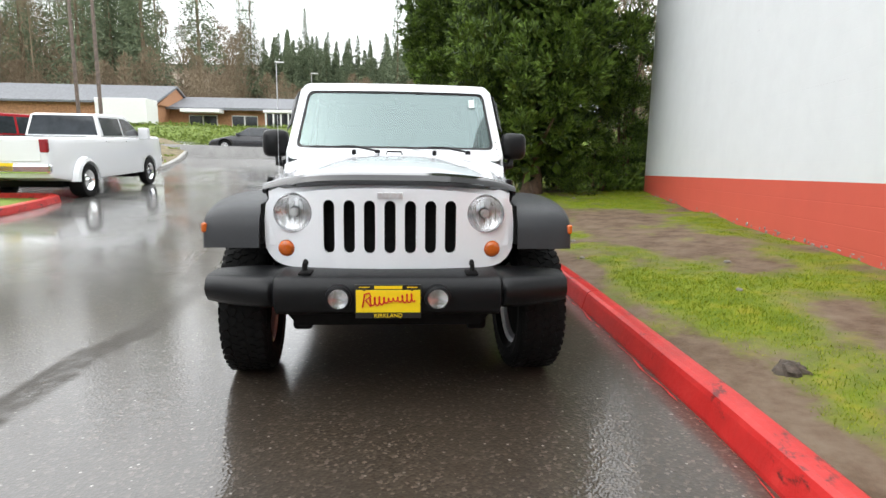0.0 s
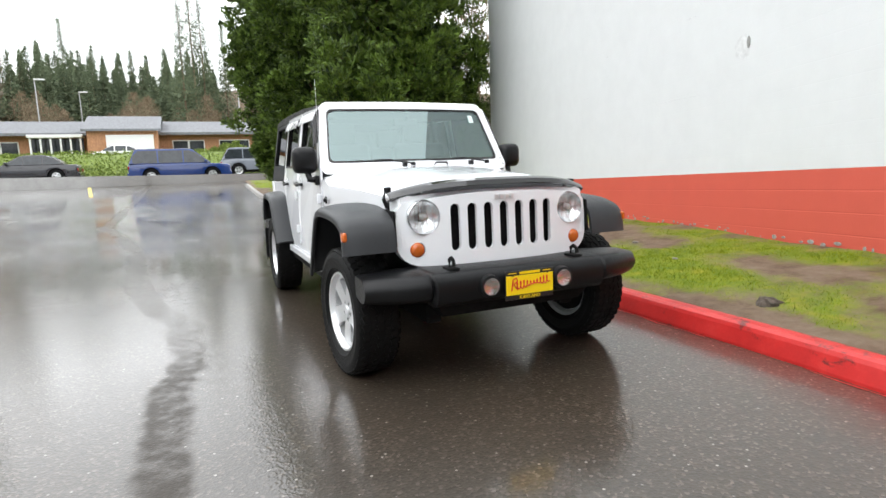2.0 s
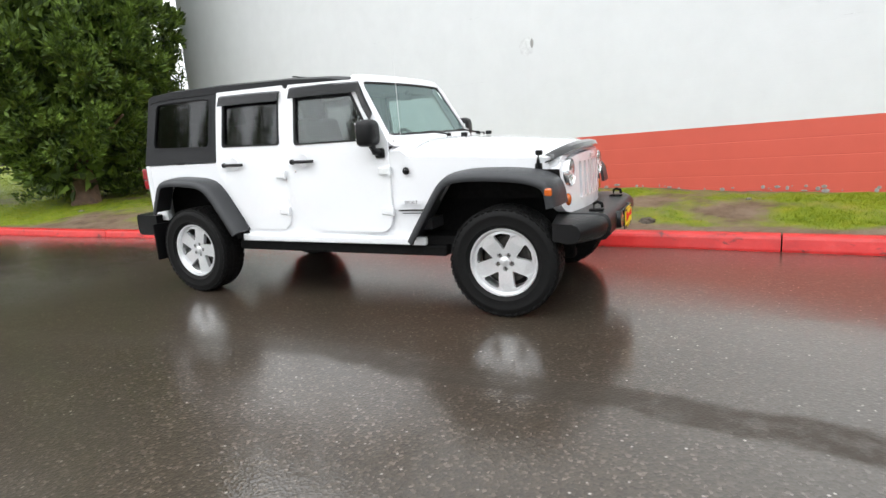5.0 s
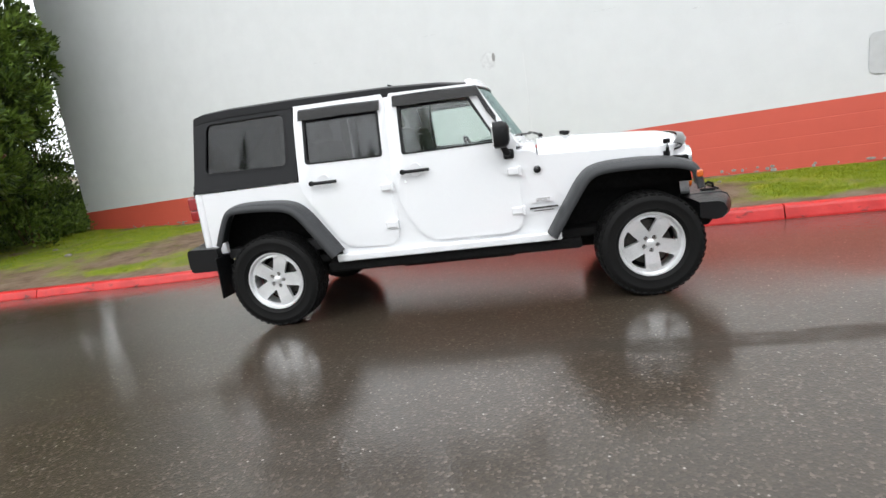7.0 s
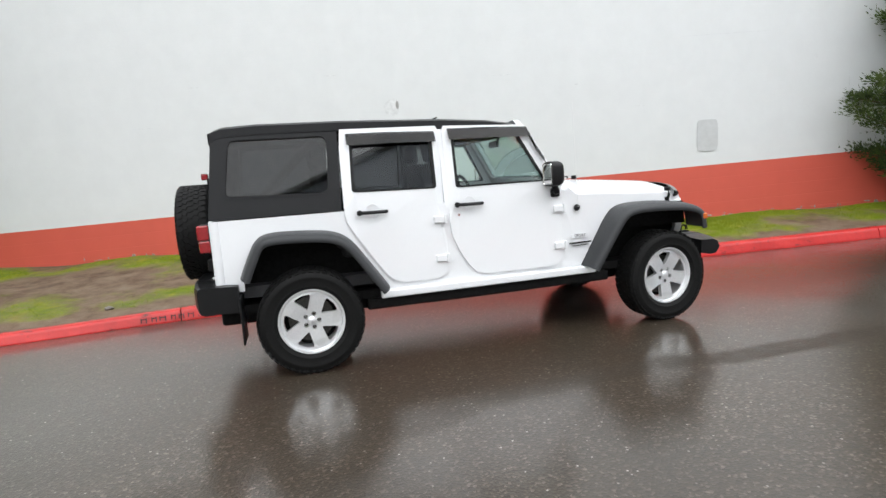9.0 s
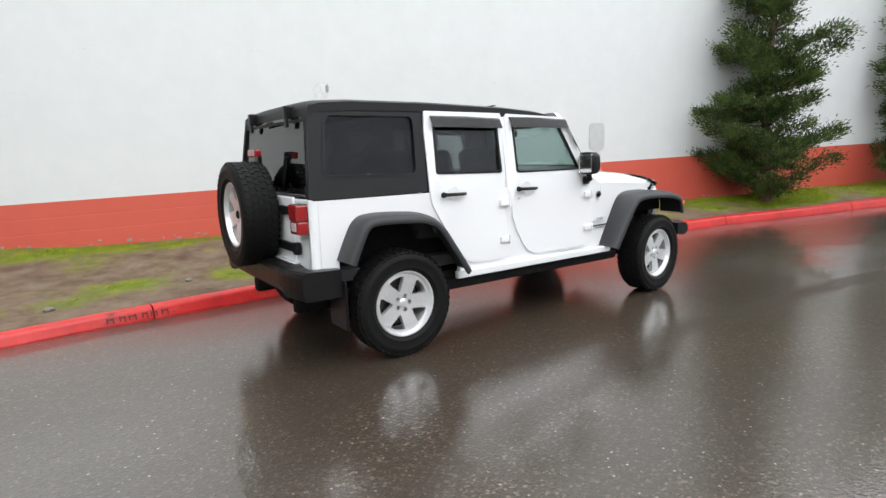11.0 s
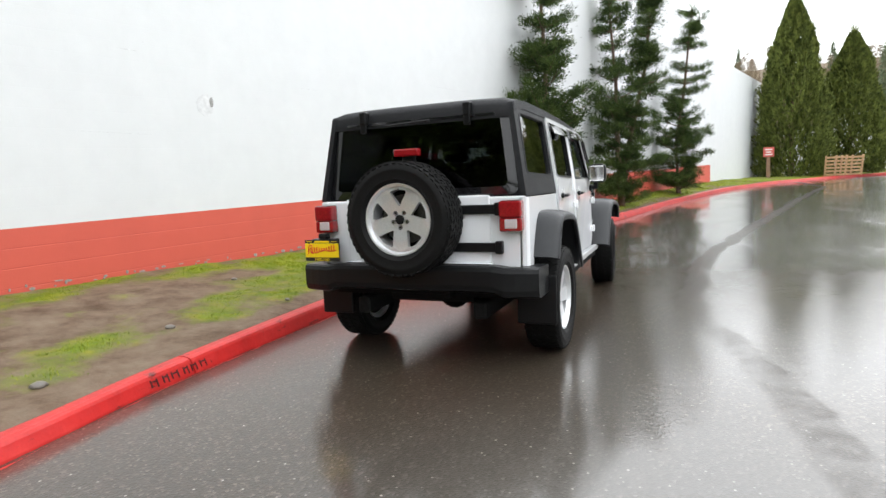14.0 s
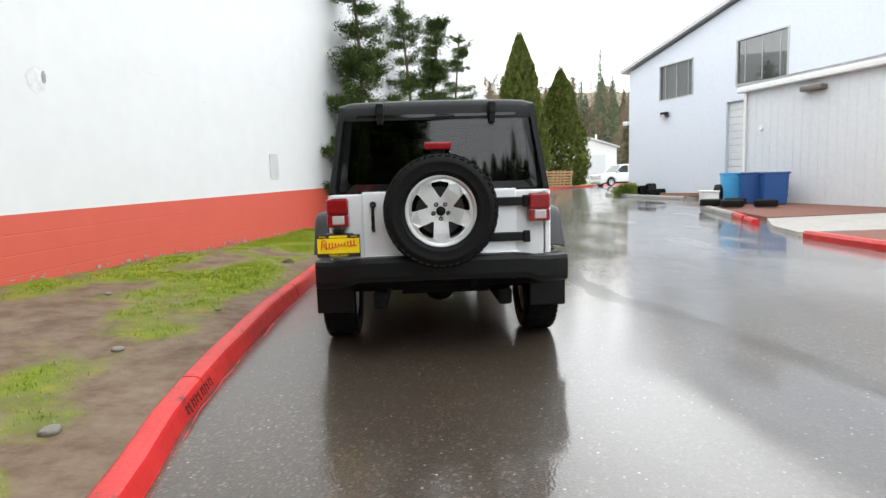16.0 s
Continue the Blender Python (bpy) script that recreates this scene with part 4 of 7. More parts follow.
    for y in np.linspace(0.74, -0.345, 12):
        t = (0.74 - y) / 1.085
        hw, ze, zc = 0.735 - 0.135 * t, 1.125 - 0.065 * t, 1.232 - 0.085 * t ** 1.3
        if t > 0.93:
            zc -= 0.020
            ze -= 0.008
        row = []
        for s in np.linspace(-1, 1, 21):
            a = abs(s)
            z = ze + (zc - ze) * (1 - a ** 2.6) ** 0.75 + 0.012 / (1 + math.exp((a - 0.50) * 30))
            row.append((s * hw, y, z))
        row += [(hw, y, ze - 0.03), (hw - 0.03, y, ze - 0.03), (-hw + 0.03, y, ze - 0.03), (-hw, y, ze - 0.03)]
        rings.append(row)
    loft(bm, rings)
    hood = part("hood", bm, M_PAINT, car, "", True)
    for x in (-0.26, 0.26):
        b = box(bmesh.new(), (x, 0.50, 1.252), (0.026, 0.05, 0.034), 0.006)
        part("hood_bumper", b, M_TRIM, hood)
    part("washer_nozzle", tube(bmesh.new(), [(-0.05, 0.46, 1.24), (-0.045, 0.455, 1.258), (0.045, 0.455, 1.258), (0.05, 0.46, 1.24)], 0.006), M_TRIM, hood)

    def latch(bm):
        box(bm, (0.628, -0.20, 1.005), (0.018, 0.05, 0.05), 0.006)
        tube(bm, [(0.635, -0.20, 1.00), (0.655, -0.205, 1.05), (0.640, -0.205, 1.11)], 0.012)
        box(bm, (0.628, -0.205, 1.10), (0.03, 0.05, 0.035), 0.008)

    both("hood_latch", latch, M_TRIM, car)

    # cowl and windscreen
    bm = bmesh.new()
    rings = []
    for y, hw, ze, zc in ((0.752, 0.735, 1.120, 1.232), (0.775, 0.742, 1.150, 1.236), (0.81, 0.748, 1.172, 1.238), (0.90, 0.750, 1.180, 1.240)):
        rings.append([(s * hw, y, ze + (zc - ze) * (1 - abs(s) ** 3.2) ** 0.75) for s in np.linspace(-1, 1, 21)] + [(hw, y, ze - 0.05), (-hw, y, ze - 0.05)])
    loft(bm, rings)
    part("cowl", bm, M_PAINT, car, "", True)
    def dense(loop, step=0.12):
        out_pts = []
        for i, p in enumerate(loop):
            q = loop[(i + 1) % len(loop)]
            k = max(1, int(math.dist(p, q) / step))
            out_pts += [(p[0] + (q[0] - p[0]) * j / k, p[1] + (q[1] - p[1]) * j / k) for j in range(k)]
        return out_pts

    scr = bmesh.new()
    holed(scr, dense(rr([(-0.772, 1.20), (0.772, 1.20), (0.689, 1.757), (-0.689, 1.757)], 0.06, 6)), [dense(rr([(-0.712, 1.280), (0.712, 1.280), (0.652, 1.700), (-0.652, 1.700)], 0.05, 6))], 0.0, 0.045, "y")

    def slope(bm):
        for v in bm.verts:
            v.co.y += 0.775 + (v.co.z - 1.20) * 0.62 + 0.085 * (v.co.x / 0.74) ** 2
        return bm

    frame_ob = part("windscreen_frame", slope(scr), M_PAINT, car)
    g = bmesh.new()
    rows = []
    for z in np.linspace(1.268, 1.710, 5):
        hw = 0.722 - (z - 1.268) * 0.143
        rows.append([(s * hw, 0.016, z) for s in np.linspace(-1, 1, 15)])
    loft(g, rows, closed_ring=False)
    pane = part("windscreen", slope(g), M_SCREEN, frame_ob, "green-tinted glass", True)
    pane.visible_shadow = False
    band = bmesh.new()
    holed(band, dense(rr([(-0.720, 1.270), (0.720, 1.270), (0.659, 1.708), (-0.659, 1.708)], 0.05, 6)), [dense(rr([(-0.694, 1.296), (0.694, 1.296), (0.640, 1.686), (-0.640, 1.686)], 0.05, 6))], 0.010, 0.013, "y")
    part("glass_border", slope(band), M_BLACKPRINT, frame_ob)
    st = box(bmesh.new(), (0.560, 0.008, 1.620), (0.045, 0.003, 0.062))
    part("sticker", slope(st), M_STICKER, frame_ob, "pale sticker on the glass")
    for x0, x1 in ((-0.12, -0.60), (0.50, 0.06)):
        w = bmesh.new()
        tube(w, [(x0, 0.70, 1.262), (x0 - 0.16, 0.775, 1.292), (x0 - 0.26, 0.79, 1.292)], 0.008, 6)
        tube(w, [(x1, 0.80 + 0.05, 1.285), ((x0 + x1) / 2 - 0.05, 0.785, 1.285), (x0 - 0.10, 0.785, 1.285)], 0.007, 6)
        lathe(w, [(0, 0.03), (0.018, 0.025), (0.02, 0)], 12, Matrix.Translation((x0, 0.70, 1.245)))
        part("wiper", w, M_TRIM, car, "", True)

    # roof and hardtop
    bm = bmesh.new()
    rings = []
    for y, z in ((1.150, 1.728), (1.166, 1.747), (1.45, 1.780), (1.83, 1.806), (2.6, 1.826), (3.2, 1.828), (3.43, 1.815), (3.485, 1.796), (3.505, 1.760)):
        hw = 0.694 - (0.012 if y < 1.2 else 0)
        yb = 0.075 if y < 1.2 else 0.0
        top = [(s * hw, y + yb * s * s, z - 0.016 * abs(s) ** 3.5 - (0.014 if abs(s) > 0.97 else 0)) for s in np.linspace(-1, 1, 17)]
        rings.append(top + [(hw + 0.003, y + yb, z - 0.088), (hw - 0.02, y + yb, z - 0.09), (-hw + 0.02, y + yb, z - 0.09), (-hw - 0.003, y + yb, z - 0.088)])
    loft(bm, rings)
    top = part("roof_panel", bm, M_TOP, car, "black textured hardtop roof", True)
    part("roof_seam", box(bmesh.new(), (0, 1.845, 1.807), (1.2, 0.012, 0.008)), M_DARK, top)

    def quarter(bm):
        holed(bm, rr([(2.655, 1.158), (3.572, 1.158), (3.500, 1.775), (2.632, 1.765)], 0.025), [rr([(2.735, 1.295), (3.452, 1.312), (3.395, 1.700), (2.712, 1.700)], 0.05)], 0.745, 0.782, "x")
        lean(bm)

    both("hardtop_side", quarter, M_TOP, car, "black hardtop side panel")
    for flip in (False, True):
        p = glass_pane(rr([(2.738, 1.298), (3.449, 1.315), (3.392, 1.697), (2.715, 1.697)], 0.05), 0.762, M_QUARTER, "quarter_window", car, flip)
        tagged(p, "dark tinted quarter glass")
        s = bmesh.new()
        loop_frame(s, [(2.720, 1.280), (3.465, 1.297), (3.408, 1.715), (2.697, 1.715)], 0.06, 0.014, 0.778, 0.786)
        part("window_rim", mirrored(s) if flip else s, M_TOP, p)

    # rear: hardtop frame, glass, tailgate
    def rake(bm):
        for v in bm.verts:
            v.co.y += 3.545 - (v.co.z - 1.16) * 0.10 - 0.06 * (abs(v.co.x) / 0.75) ** 4
        return bm

    bm = bmesh.new()
    holed(bm, rr([(-0.772, 1.160), (0.772, 1.160), (0.675, 1.765), (-0.675, 1.765)], 0.05, 6), [rr([(-0.690, 1.190), (0.690, 1.190), (0.620, 1.742), (-0.620, 1.742)], 0.06, 6)], -0.03, 0.024, "y")
    rear = part("hardtop_rear", rake(bm), M_TOP, car, "black hardtop rear frame")
    bm = bmesh.new()
    holed(bm, rr([(-0.722, 1.170), (0.722, 1.170), (0.648, 1.770), (-0.648, 1.770)], 0.06, 6), [], 0.026, 0.032, "y")
    rg = part("rear_window", rake(bm), M_REARGLASS, car, "dark tinted lift-up glass")
    rg.visible_shadow = False
    bm = bmesh.new()
    holed(bm, rr([(-0.720, 1.172), (0.720, 1.172), (0.646, 1.768), (-0.646, 1.768)], 0.06, 6), [rr([(-0.655, 1.225), (0.655, 1.225), (0.600, 1.690), (-0.600, 1.690)], 0.05, 6)], 0.0322, 0.0335, "y")
    part("glass_border", rake(bm), M_FRIT, rg, "black printed glass border")
    for x in (-0.385, 0.405):
        h = box(bmesh.new(), (x, 3.522, 1.742), (0.055, 0.07, 0.09), 0.01)
        box(h, (x, 3.540, 1.672), (0.045, 0.022, 0.07), 0.006)
        part("glass_hinge", h, M_TRIM, rg)
    w = tube(bmesh.new(), [(0.02, 3.545, 1.70), (-0.12, 3.545, 1.690), (0.22, 3.545, 1.675)], 0.008, 6)
    part("rear_wiper", w, M_TRIM, rg)
    part("tub_rear", box(bmesh.new(), (0, 3.555, 0.90), (1.548, 0.04, 0.52), 0.012), M_PAINT, car)
    both("rear_corner", lambda bm: cyl(bm, (0.757, 3.541, 0.645), (0.757, 3.541, 1.152), 0.036, None, 20), M_PAINT, car, "", True)
    tg = part("tailgate", box(bmesh.new(), (0.006, 3.583, 0.935), (1.09, 0.022, 0.475), 0.010), M_PAINT, car, "white swing tailgate")
    for z in (1.08, 0.83):
        h = box(bmesh.new(), (-0.44, 3.606, z), (0.33, 0.03, 0.062), 0.008)
        box(h, (-0.605, 3.61, z), (0.05, 0.045, 0.085), 0.008)
        part("tailgate_hinge", h, M_TRIM, tg, "black strap hinge")
    h = tube(bmesh.new(), [(0.473, 3.60, 1.095), (0.473, 3.628, 1.075), (0.475, 3.63, 0.99), (0.475, 3.628, 0.92), (0.475, 3.60, 0.90)], 0.013, 8)
    lathe(h, [(0, 0.035), (0.022, 0.03), (0.024, 0)], 12, Matrix.Translation((0.473, 3.592, 1.085)) @ Matrix.Rotation(-math.pi / 2, 4, "X"))
    part("tailgate_handle", h, M_TRIM, tg, "black handle", True)
    part("tailgate_lip", box(bmesh.new(), (0.0, 3.60, 0.715), (1.10, 0.05, 0.03), 0.008), M_PAINT, tg)
    for x in (-0.693, 0.715):
        t = part("tail_light", box(bmesh.new(), (x, 3.610, 1.035), (0.140, 0.075, 0.200), 0.012), M_TRIM, car)
        part("red_lens", box(bmesh.new(), (x, 3.620, 1.078), (0.148, 0.080, 0.108), 0.012), M_REDLENS, t)
        part("reverse_lens", box(bmesh.new(), (x - 0.004, 3.634, 0.985), (0.085, 0.05, 0.062), 0.008), M_CLEARLENS, t, "pale reversing lens")
        part("red_lens", box(bmesh.new(), (x, 3.616, 0.980), (0.148, 0.076, 0.086), 0.010), M_REDLENS, t)
    plate(car, Matrix.Translation((0.712, 3.700, 0.812)) @ Matrix.Rotation(math.pi, 4, "Z") @ Matrix.Rotation(math.pi / 2, 4, "X"), 0.295, 0.155)
    part("plate_bracket", box(bmesh.new(), (0.712, 3.655, 0.85), (0.20, 0.08, 0.09), 0.01), M_TRIM, car)
    part("plate_lamp", box(bmesh.new(), (0.712, 3.665, 0.915), (0.07, 0.06, 0.04), 0.01), M_TRIM, car)
    b = part("high_brake_light", box(bmesh.new(), (0.01, 3.655, 1.475), (0.185, 0.05, 0.052), 0.010), M_REDLENS, car, "red high brake light on a stalk")
    part("brake_light_stalk", box(bmesh.new(), (0.01, 3.63, 1.30), (0.10, 0.03, 0.32), 0.01), M_TRIM, b)

    # spare wheel
    sp = wheel(car, Matrix.Translation((0.008, 3.745, 1.035)) @ Matrix.Rotation(-math.pi / 2, 4, "X"), -math.pi / 2, "spare_wheel", "spare wheel on the tailgate", False)
    part("spare_carrier", box(bmesh.new(), (0.008, 3.62, 1.02), (0.30, 0.08, 0.30), 0.02), M_TRIM, car)

    # rear bumper
    bm = bmesh.new()
    rings = []
    for x in np.linspace(-0.88, 0.88, 25):
        a = abs(x)
        yb = 3.745 - 0.055 * max(0, (a - 0.55) / 0.33) ** 2
        z1 = 0.722 - 0.012 * (a > 0.60)
        z0 = 0.545 - 0.03 * (a > 0.60)
        rings.append([(x, 3.42 if a > 0.80 else 3.58, z1 - 0.01), (x, yb - 0.03, z1), (x, yb - 0.008, z1 - 0.01), (x, yb, z1 - 0.035), (x, yb, z0 + 0.05), (x, yb - 0.012, z0 + 0.012), (x, yb - 0.04, z0), (x, 3.42 if a > 0.80 else 3.58, z0)])
    loft(bm, rings)
    rb = part("rear_bumper", bm, M_TRIM, car, "black plastic rear bumper", False)
    part("bumper_step", box(bmesh.new(), (0, 3.60, 0.712), (1.1, 0.10, 0.02), 0.006), M_TRIM, rb)
    part("hitch", box(box(bmesh.new(), (0, 3.52, 0.52), (0.5, 0.07, 0.06), 0.01), (-0.22, 3.56, 0.51), (0.05, 0.12, 0.06), 0.01), M_DARK, rb)
    both("mud_flap", lambda bm: box(bm, (0.795, 3.415, 0.455), (0.27, 0.015, 0.34), 0.01), M_TRIM, car, "black mud flap")
    both("rear_flare", lambda bm: flare(bm, [(2.355, 0.570), (2.475, 0.750), (2.608, 0.934), (2.738, 1.012), (2.95, 1.038), (3.175, 1.040), (3.275, 0.998), (3.342, 0.885), (3.405, 0.745)], 0.74), M_FLARE, car, "black plastic wheel-arch flare", True)
    both("front_flare", lambda bm: flare(bm, [(0.725, 0.540), (0.582, 0.760), (0.445, 0.950), (0.315, 1.010), (0.08, 1.017), (-0.16, 1.000), (-0.28, 0.972), (-0.340, 0.942), (-0.370, 0.905), (-0.388, 0.855), (-0.402, 0.770)][::-1], 0.655), M_FLARE, car, "black plastic wheel-arch flare", True)
    both("side_marker", lambda bm: box(bm, (0.9315, -0.345, 0.865), (0.03, 0.05, 0.052), 0.012), M_AMBER, car, "amber side marker")

    # grille and lamps
    def bow(bm):
        for v in bm.verts:
            v.co.y += 0.085 * (abs(v.co.x) / 0.62) ** 2.2 + (1.05 - v.co.z) * -0.03
        return bm

    xs = np.linspace(-0.60, 0.60, 15)
    out = [(x, 1.074 - 0.050 * (abs(x) / 0.60) ** 2.4) for x in xs] + [(0.628, 0.985), (0.638, 0.90), (0.638, 0.80), (0.632, 0.765), (0.618, 0.735), (0.597, 0.709), (0.570, 0.690), (0.537, 0.678), (0.50, 0.672), (0.25, 0.662), (0.0, 0.660), (-0.25, 0.662), (-0.50, 0.672), (-0.537, 0.678), (-0.570, 0.690), (-0.597, 0.709), (-0.618, 0.735), (-0.632, 0.765), (-0.638, 0.80), (-0.638, 0.90), (-0.628, 0.985)]
    holes = [slot(-0.3045 + 0.1015 * i, 0.747, 1.014, 0.056) for i in range(7)]
    holes += [ring(s * 0.484, 0.947, 0.094, 28) for s in (-1, 1)] + [ring(s * 0.524, 0.765, 0.043, 18) for s in (-1, 1)]
    bm = bmesh.new()
    holed(bm, out, holes, -0.425, -0.402, "y")
    grille = part("grille", bow(bm), M_PAINT, car, "white grille panel with seven slots")
    part("grille_mesh", bow(holed(bmesh.new(), [(x, z) for x, z in [(u, 0.735) for u in np.linspace(-0.36, 0.36, 13)] + [(u, 1.028) for u in np.linspace(0.36, -0.36, 13)]], [], -0.345, -0.335, "y")), M_DARK, grille)
    part("grille_frame", bow(holed(bmesh.new(), out, [[(0.36 * s, z) for s, z in ((-1, 0.735), (1, 0.735), (1, 1.028), (-1, 1.028))]] + holes[7:], -0.4015, -0.36, "y")), M_PAINT, grille)
    for s in (-1, 1):
        m = Matrix.Translation((s * 0.484, -0.372, 0.947)) @ Matrix.Rotation(math.pi / 2, 4, "X")
        hl = part("headlight", lathe(bmesh.new(), [(0.0, -0.035), (0.03, -0.032), (0.06, -0.018), (0.085, 0.004), (0.092, 0.012), (0.094, 0.02), (0.098, 0.014), (0.098, -0.03)], 36, m), M_REFLECTOR, grille, "round headlight", True)
        ln = part("lens", lathe(bmesh.new(), [(0.0, 0.030), (0.03, 0.029), (0.06, 0.026), (0.082, 0.019), (0.091, 0.012)], 36, m), M_LENS, hl, "", True)
        ln.visible_shadow = False
        part("bulb_shield", lathe(bmesh.new(), [(0.0, 0.016), (0.016, 0.014), (0.022, 0.0), (0.022, -0.02)], 20, m), M_ALLOY, hl, "", True)
        for k in range(5):
            u = -0.052 + 0.026 * k
            h = 0.072 * math.sqrt(max(0.05, 1 - (u / 0.075) ** 2))
            part("reflector_rib", box(bmesh.new(), (u, 0, -0.02 + 0.5 * abs(u) ** 1.2 * 2), (0.0020, 2 * h, 0.005), 0, m), M_CHROME, hl)
        m = Matrix.Translation((s * 0.524, -0.362, 0.765)) @ Matrix.Rotation(math.pi / 2, 4, "X")
        part("turn_signal", lathe(bmesh.new(), [(0.0, 0.030), (0.02, 0.029), (0.034, 0.024), (0.041, 0.014), (0.042, -0.02)], 24, m), M_AMBER, grille, "round amber turn signal", True)
    e = bmesh.new()
    for x, w in ((-0.050, 0.024), (-0.017, 0.026), (0.017, 0.026), (0.050, 0.024)):
        box(e, (x, -0.434, 1.040), (w, 0.008, 0.030), 0.003)
    part("emblem", e, M_ALLOY, grille, "small silver emblem")
    bm = bmesh.new()
    rings = []
    for s in np.linspace(-1, 1, 29):
        a = abs(s)
        x = 0.652 * s
        y = -0.395 + 0.115 * a ** 3
        z = 1.092 - 0.055 * a ** 3.2
        hgt = 0.060 - 0.012 * a ** 4
        rings.append([(x, y + 0.03, z - 0.008), (x, y - 0.012, z), (x, y - 0.030, z + hgt * 0.35), (x, y - 0.014, z + hgt * 0.8), (x, y + 0.03, z + hgt), (x, y + 0.036, z + hgt - 0.004), (x, y - 0.004, z + hgt * 0.72), (x, y - 0.018, z + hgt * 0.35), (x, y + 0.03, z + 0.002)])
    loft(bm, rings)
    part("hood_deflector", bm, plain("smoked_black_acrylic", (0.012, 0.012, 0.013), 0.08, grain=90, vary=0.1, relief=0.01, coat=0.6), car, "glossy black bug deflector", True)

    # front bumper
    bm = bmesh.new()
    rings = []
    for x in np.r_[np.linspace(-0.885, -0.56, 9), -0.545, -0.53, np.linspace(-0.515, 0.515, 15), 0.53, 0.545, np.linspace(0.56, 0.885, 9)]:
        a = abs(x)
        out_end = max(0, (a - 0.545) / 0.34)
        yf = -0.662 + 0.115 * out_end ** 1.6 + (0.012 if a > 0.552 else 0.026 if a > 0.535 else 0.0)
        z1 = 0.668 - (0.006 if a > 0.538 else 0.0) - 0.012 * out_end ** 3
        z0 = (0.512 if a > 0.538 else 0.482) + 0.010 * out_end ** 3
        back = -0.30 - 0.05 * out_end
        rings.append([(x, back, z1 + 0.004), (x, yf + 0.060, z1), (x, yf + 0.022, z1 - 0.016), (x, yf + 0.004, z1 - 0.050), (x, yf, (z0 + z1) / 2), (x, yf + 0.012, z0 + 0.035), (x, yf + 0.040, z0 + 0.006), (x, yf + 0.09, z0), (x, back, z0 + 0.02)])
    loft(bm, rings)
    fb = part("front_bumper", bm, M_TRIM, car, "black plastic front bumper", True)
    v = bmesh.new()
    loft(v, [[(-0.50 + 0.05 * (i > 0), y + 0.05 * i, 0.49 - 0.085 * i) for y in (-0.57, -0.35)] + [(0.50 - 0.05 * (i > 0), y + 0.05 * i, 0.49 - 0.085 * i) for y in (-0.35, -0.57)] for i in (0, 1)])
    part("valance", v, M_DARK, fb)
    for s in (-1, 1):
        m = Matrix.Translation((s * 0.231, -0.668, 0.578)) @ Matrix.Rotation(math.pi / 2, 4, "X")
        fg = part("fog_light", lathe(bmesh.new(), [(0.0, 0.004), (0.03, 0.008), (0.046, 0.014), (0.050, 0.020), (0.060, 0.016), (0.064, -0.02)], 28, m), M_TRIM, fb, "", True)
        part("fog_reflector", lathe(bmesh.new(), [(0.0, 0.010), (0.02, 0.012), (0.046, 0.019)], 24, m), M_REFLECTOR, fg, "", True)
        ln = part("fog_lens", lathe(bmesh.new(), [(0.0, 0.026), (0.03, 0.025), (0.047, 0.020)], 24, m), M_LENS, fg, "", True)
        ln.visible_shadow = False
        hk = tube(bmesh.new(), [(s * 0.40, -0.52, 0.66), (s * 0.40, -0.52, 0.718), (s * 0.40, -0.545, 0.730), (s * 0.40, -0.575, 0.718), (s * 0.40, -0.58, 0.69)], 0.011, 8)
        box(hk, (s * 0.40, -0.54, 0.674), (0.06, 0.10, 0.012), 0.004)
        part("tow_hook", hk, M_DARK, fb, "black tow hook", True)
    plate(fb, Matrix.Translation((0, -0.690, 0.568)) @ Matrix.Rotation(math.pi / 2, 4, "X"))
    part("plate_mount", box(bmesh.new(), (0, -0.672, 0.568), (0.24, 0.03, 0.12), 0.006), M_TRIM, fb)

    # mirrors, aerial, badges
    def mirror(bm):
        rings = []
        for y, k in ((0.93, 0.55), (0.945, 0.85), (0.975, 1.0), (1.035, 1.0), (1.045, 0.96)):
            rings.append([(0.868 + 0.090 * k * math.copysign(abs(math.cos(a)) ** 0.5, math.cos(a)), y, 1.310 + 0.098 * k * math.copysign(abs(math.sin(a)) ** 0.5, math.sin(a))) for a in np.linspace(0, 2 * math.pi, 20, endpoint=False)])
        loft(bm, rings)
        tube(bm, [(0.80, 0.955, 1.165), (0.845, 0.965, 1.170), (0.850, 0.985, 1.22)], 0.026, 10)
        box(bm, (0.795, 0.955, 1.160), (0.03, 0.08, 0.075), 0.015)

    for ob in both("door_mirror", mirror, M_TRIM, car, "black door mirror", True):
        s = -1 if ob.data.vertices[0].co.x < 0 else 1
        part("mirror_glass", box(bmesh.new(), (s * 0.868, 1.047, 1.310), (0.145, 0.004, 0.160), 0.01), M_CHROME, ob)
    a = lathe(bmesh.new(), [(0.0, 0.022), (0.012, 0.020), (0.018, 0.010), (0.027, 0.006), (0.028, 0.0)], 18, Matrix.Translation((-0.775, 0.757, 1.02)) @ Matrix.Rotation(-math.pi / 2, 4, "Y"))
    ab = part("aerial_base", a, M_TRIM, car, "black aerial base", True)
    part("aerial", tube(bmesh.new(), [(-0.795, 0.757, 1.025), (-0.80, 0.760, 1.08), (-0.80, 0.775, 1.86)], 0.0014, 6), M_ALLOY, ab)
    for z in (1.24, 1.29, 1.34):
        both("cowl_bolt", lambda bm: lathe(bm, [(0, 0.008), (0.008, 0.006), (0.009, 0)], 10, Matrix.Translation((0.742 - (z - 1.2) * 0.16, 0.84 + (z - 1.2) * 0.62, z)) @ Matrix.Rotation(math.pi / 2, 4, "Y")), M_CHROME, car)
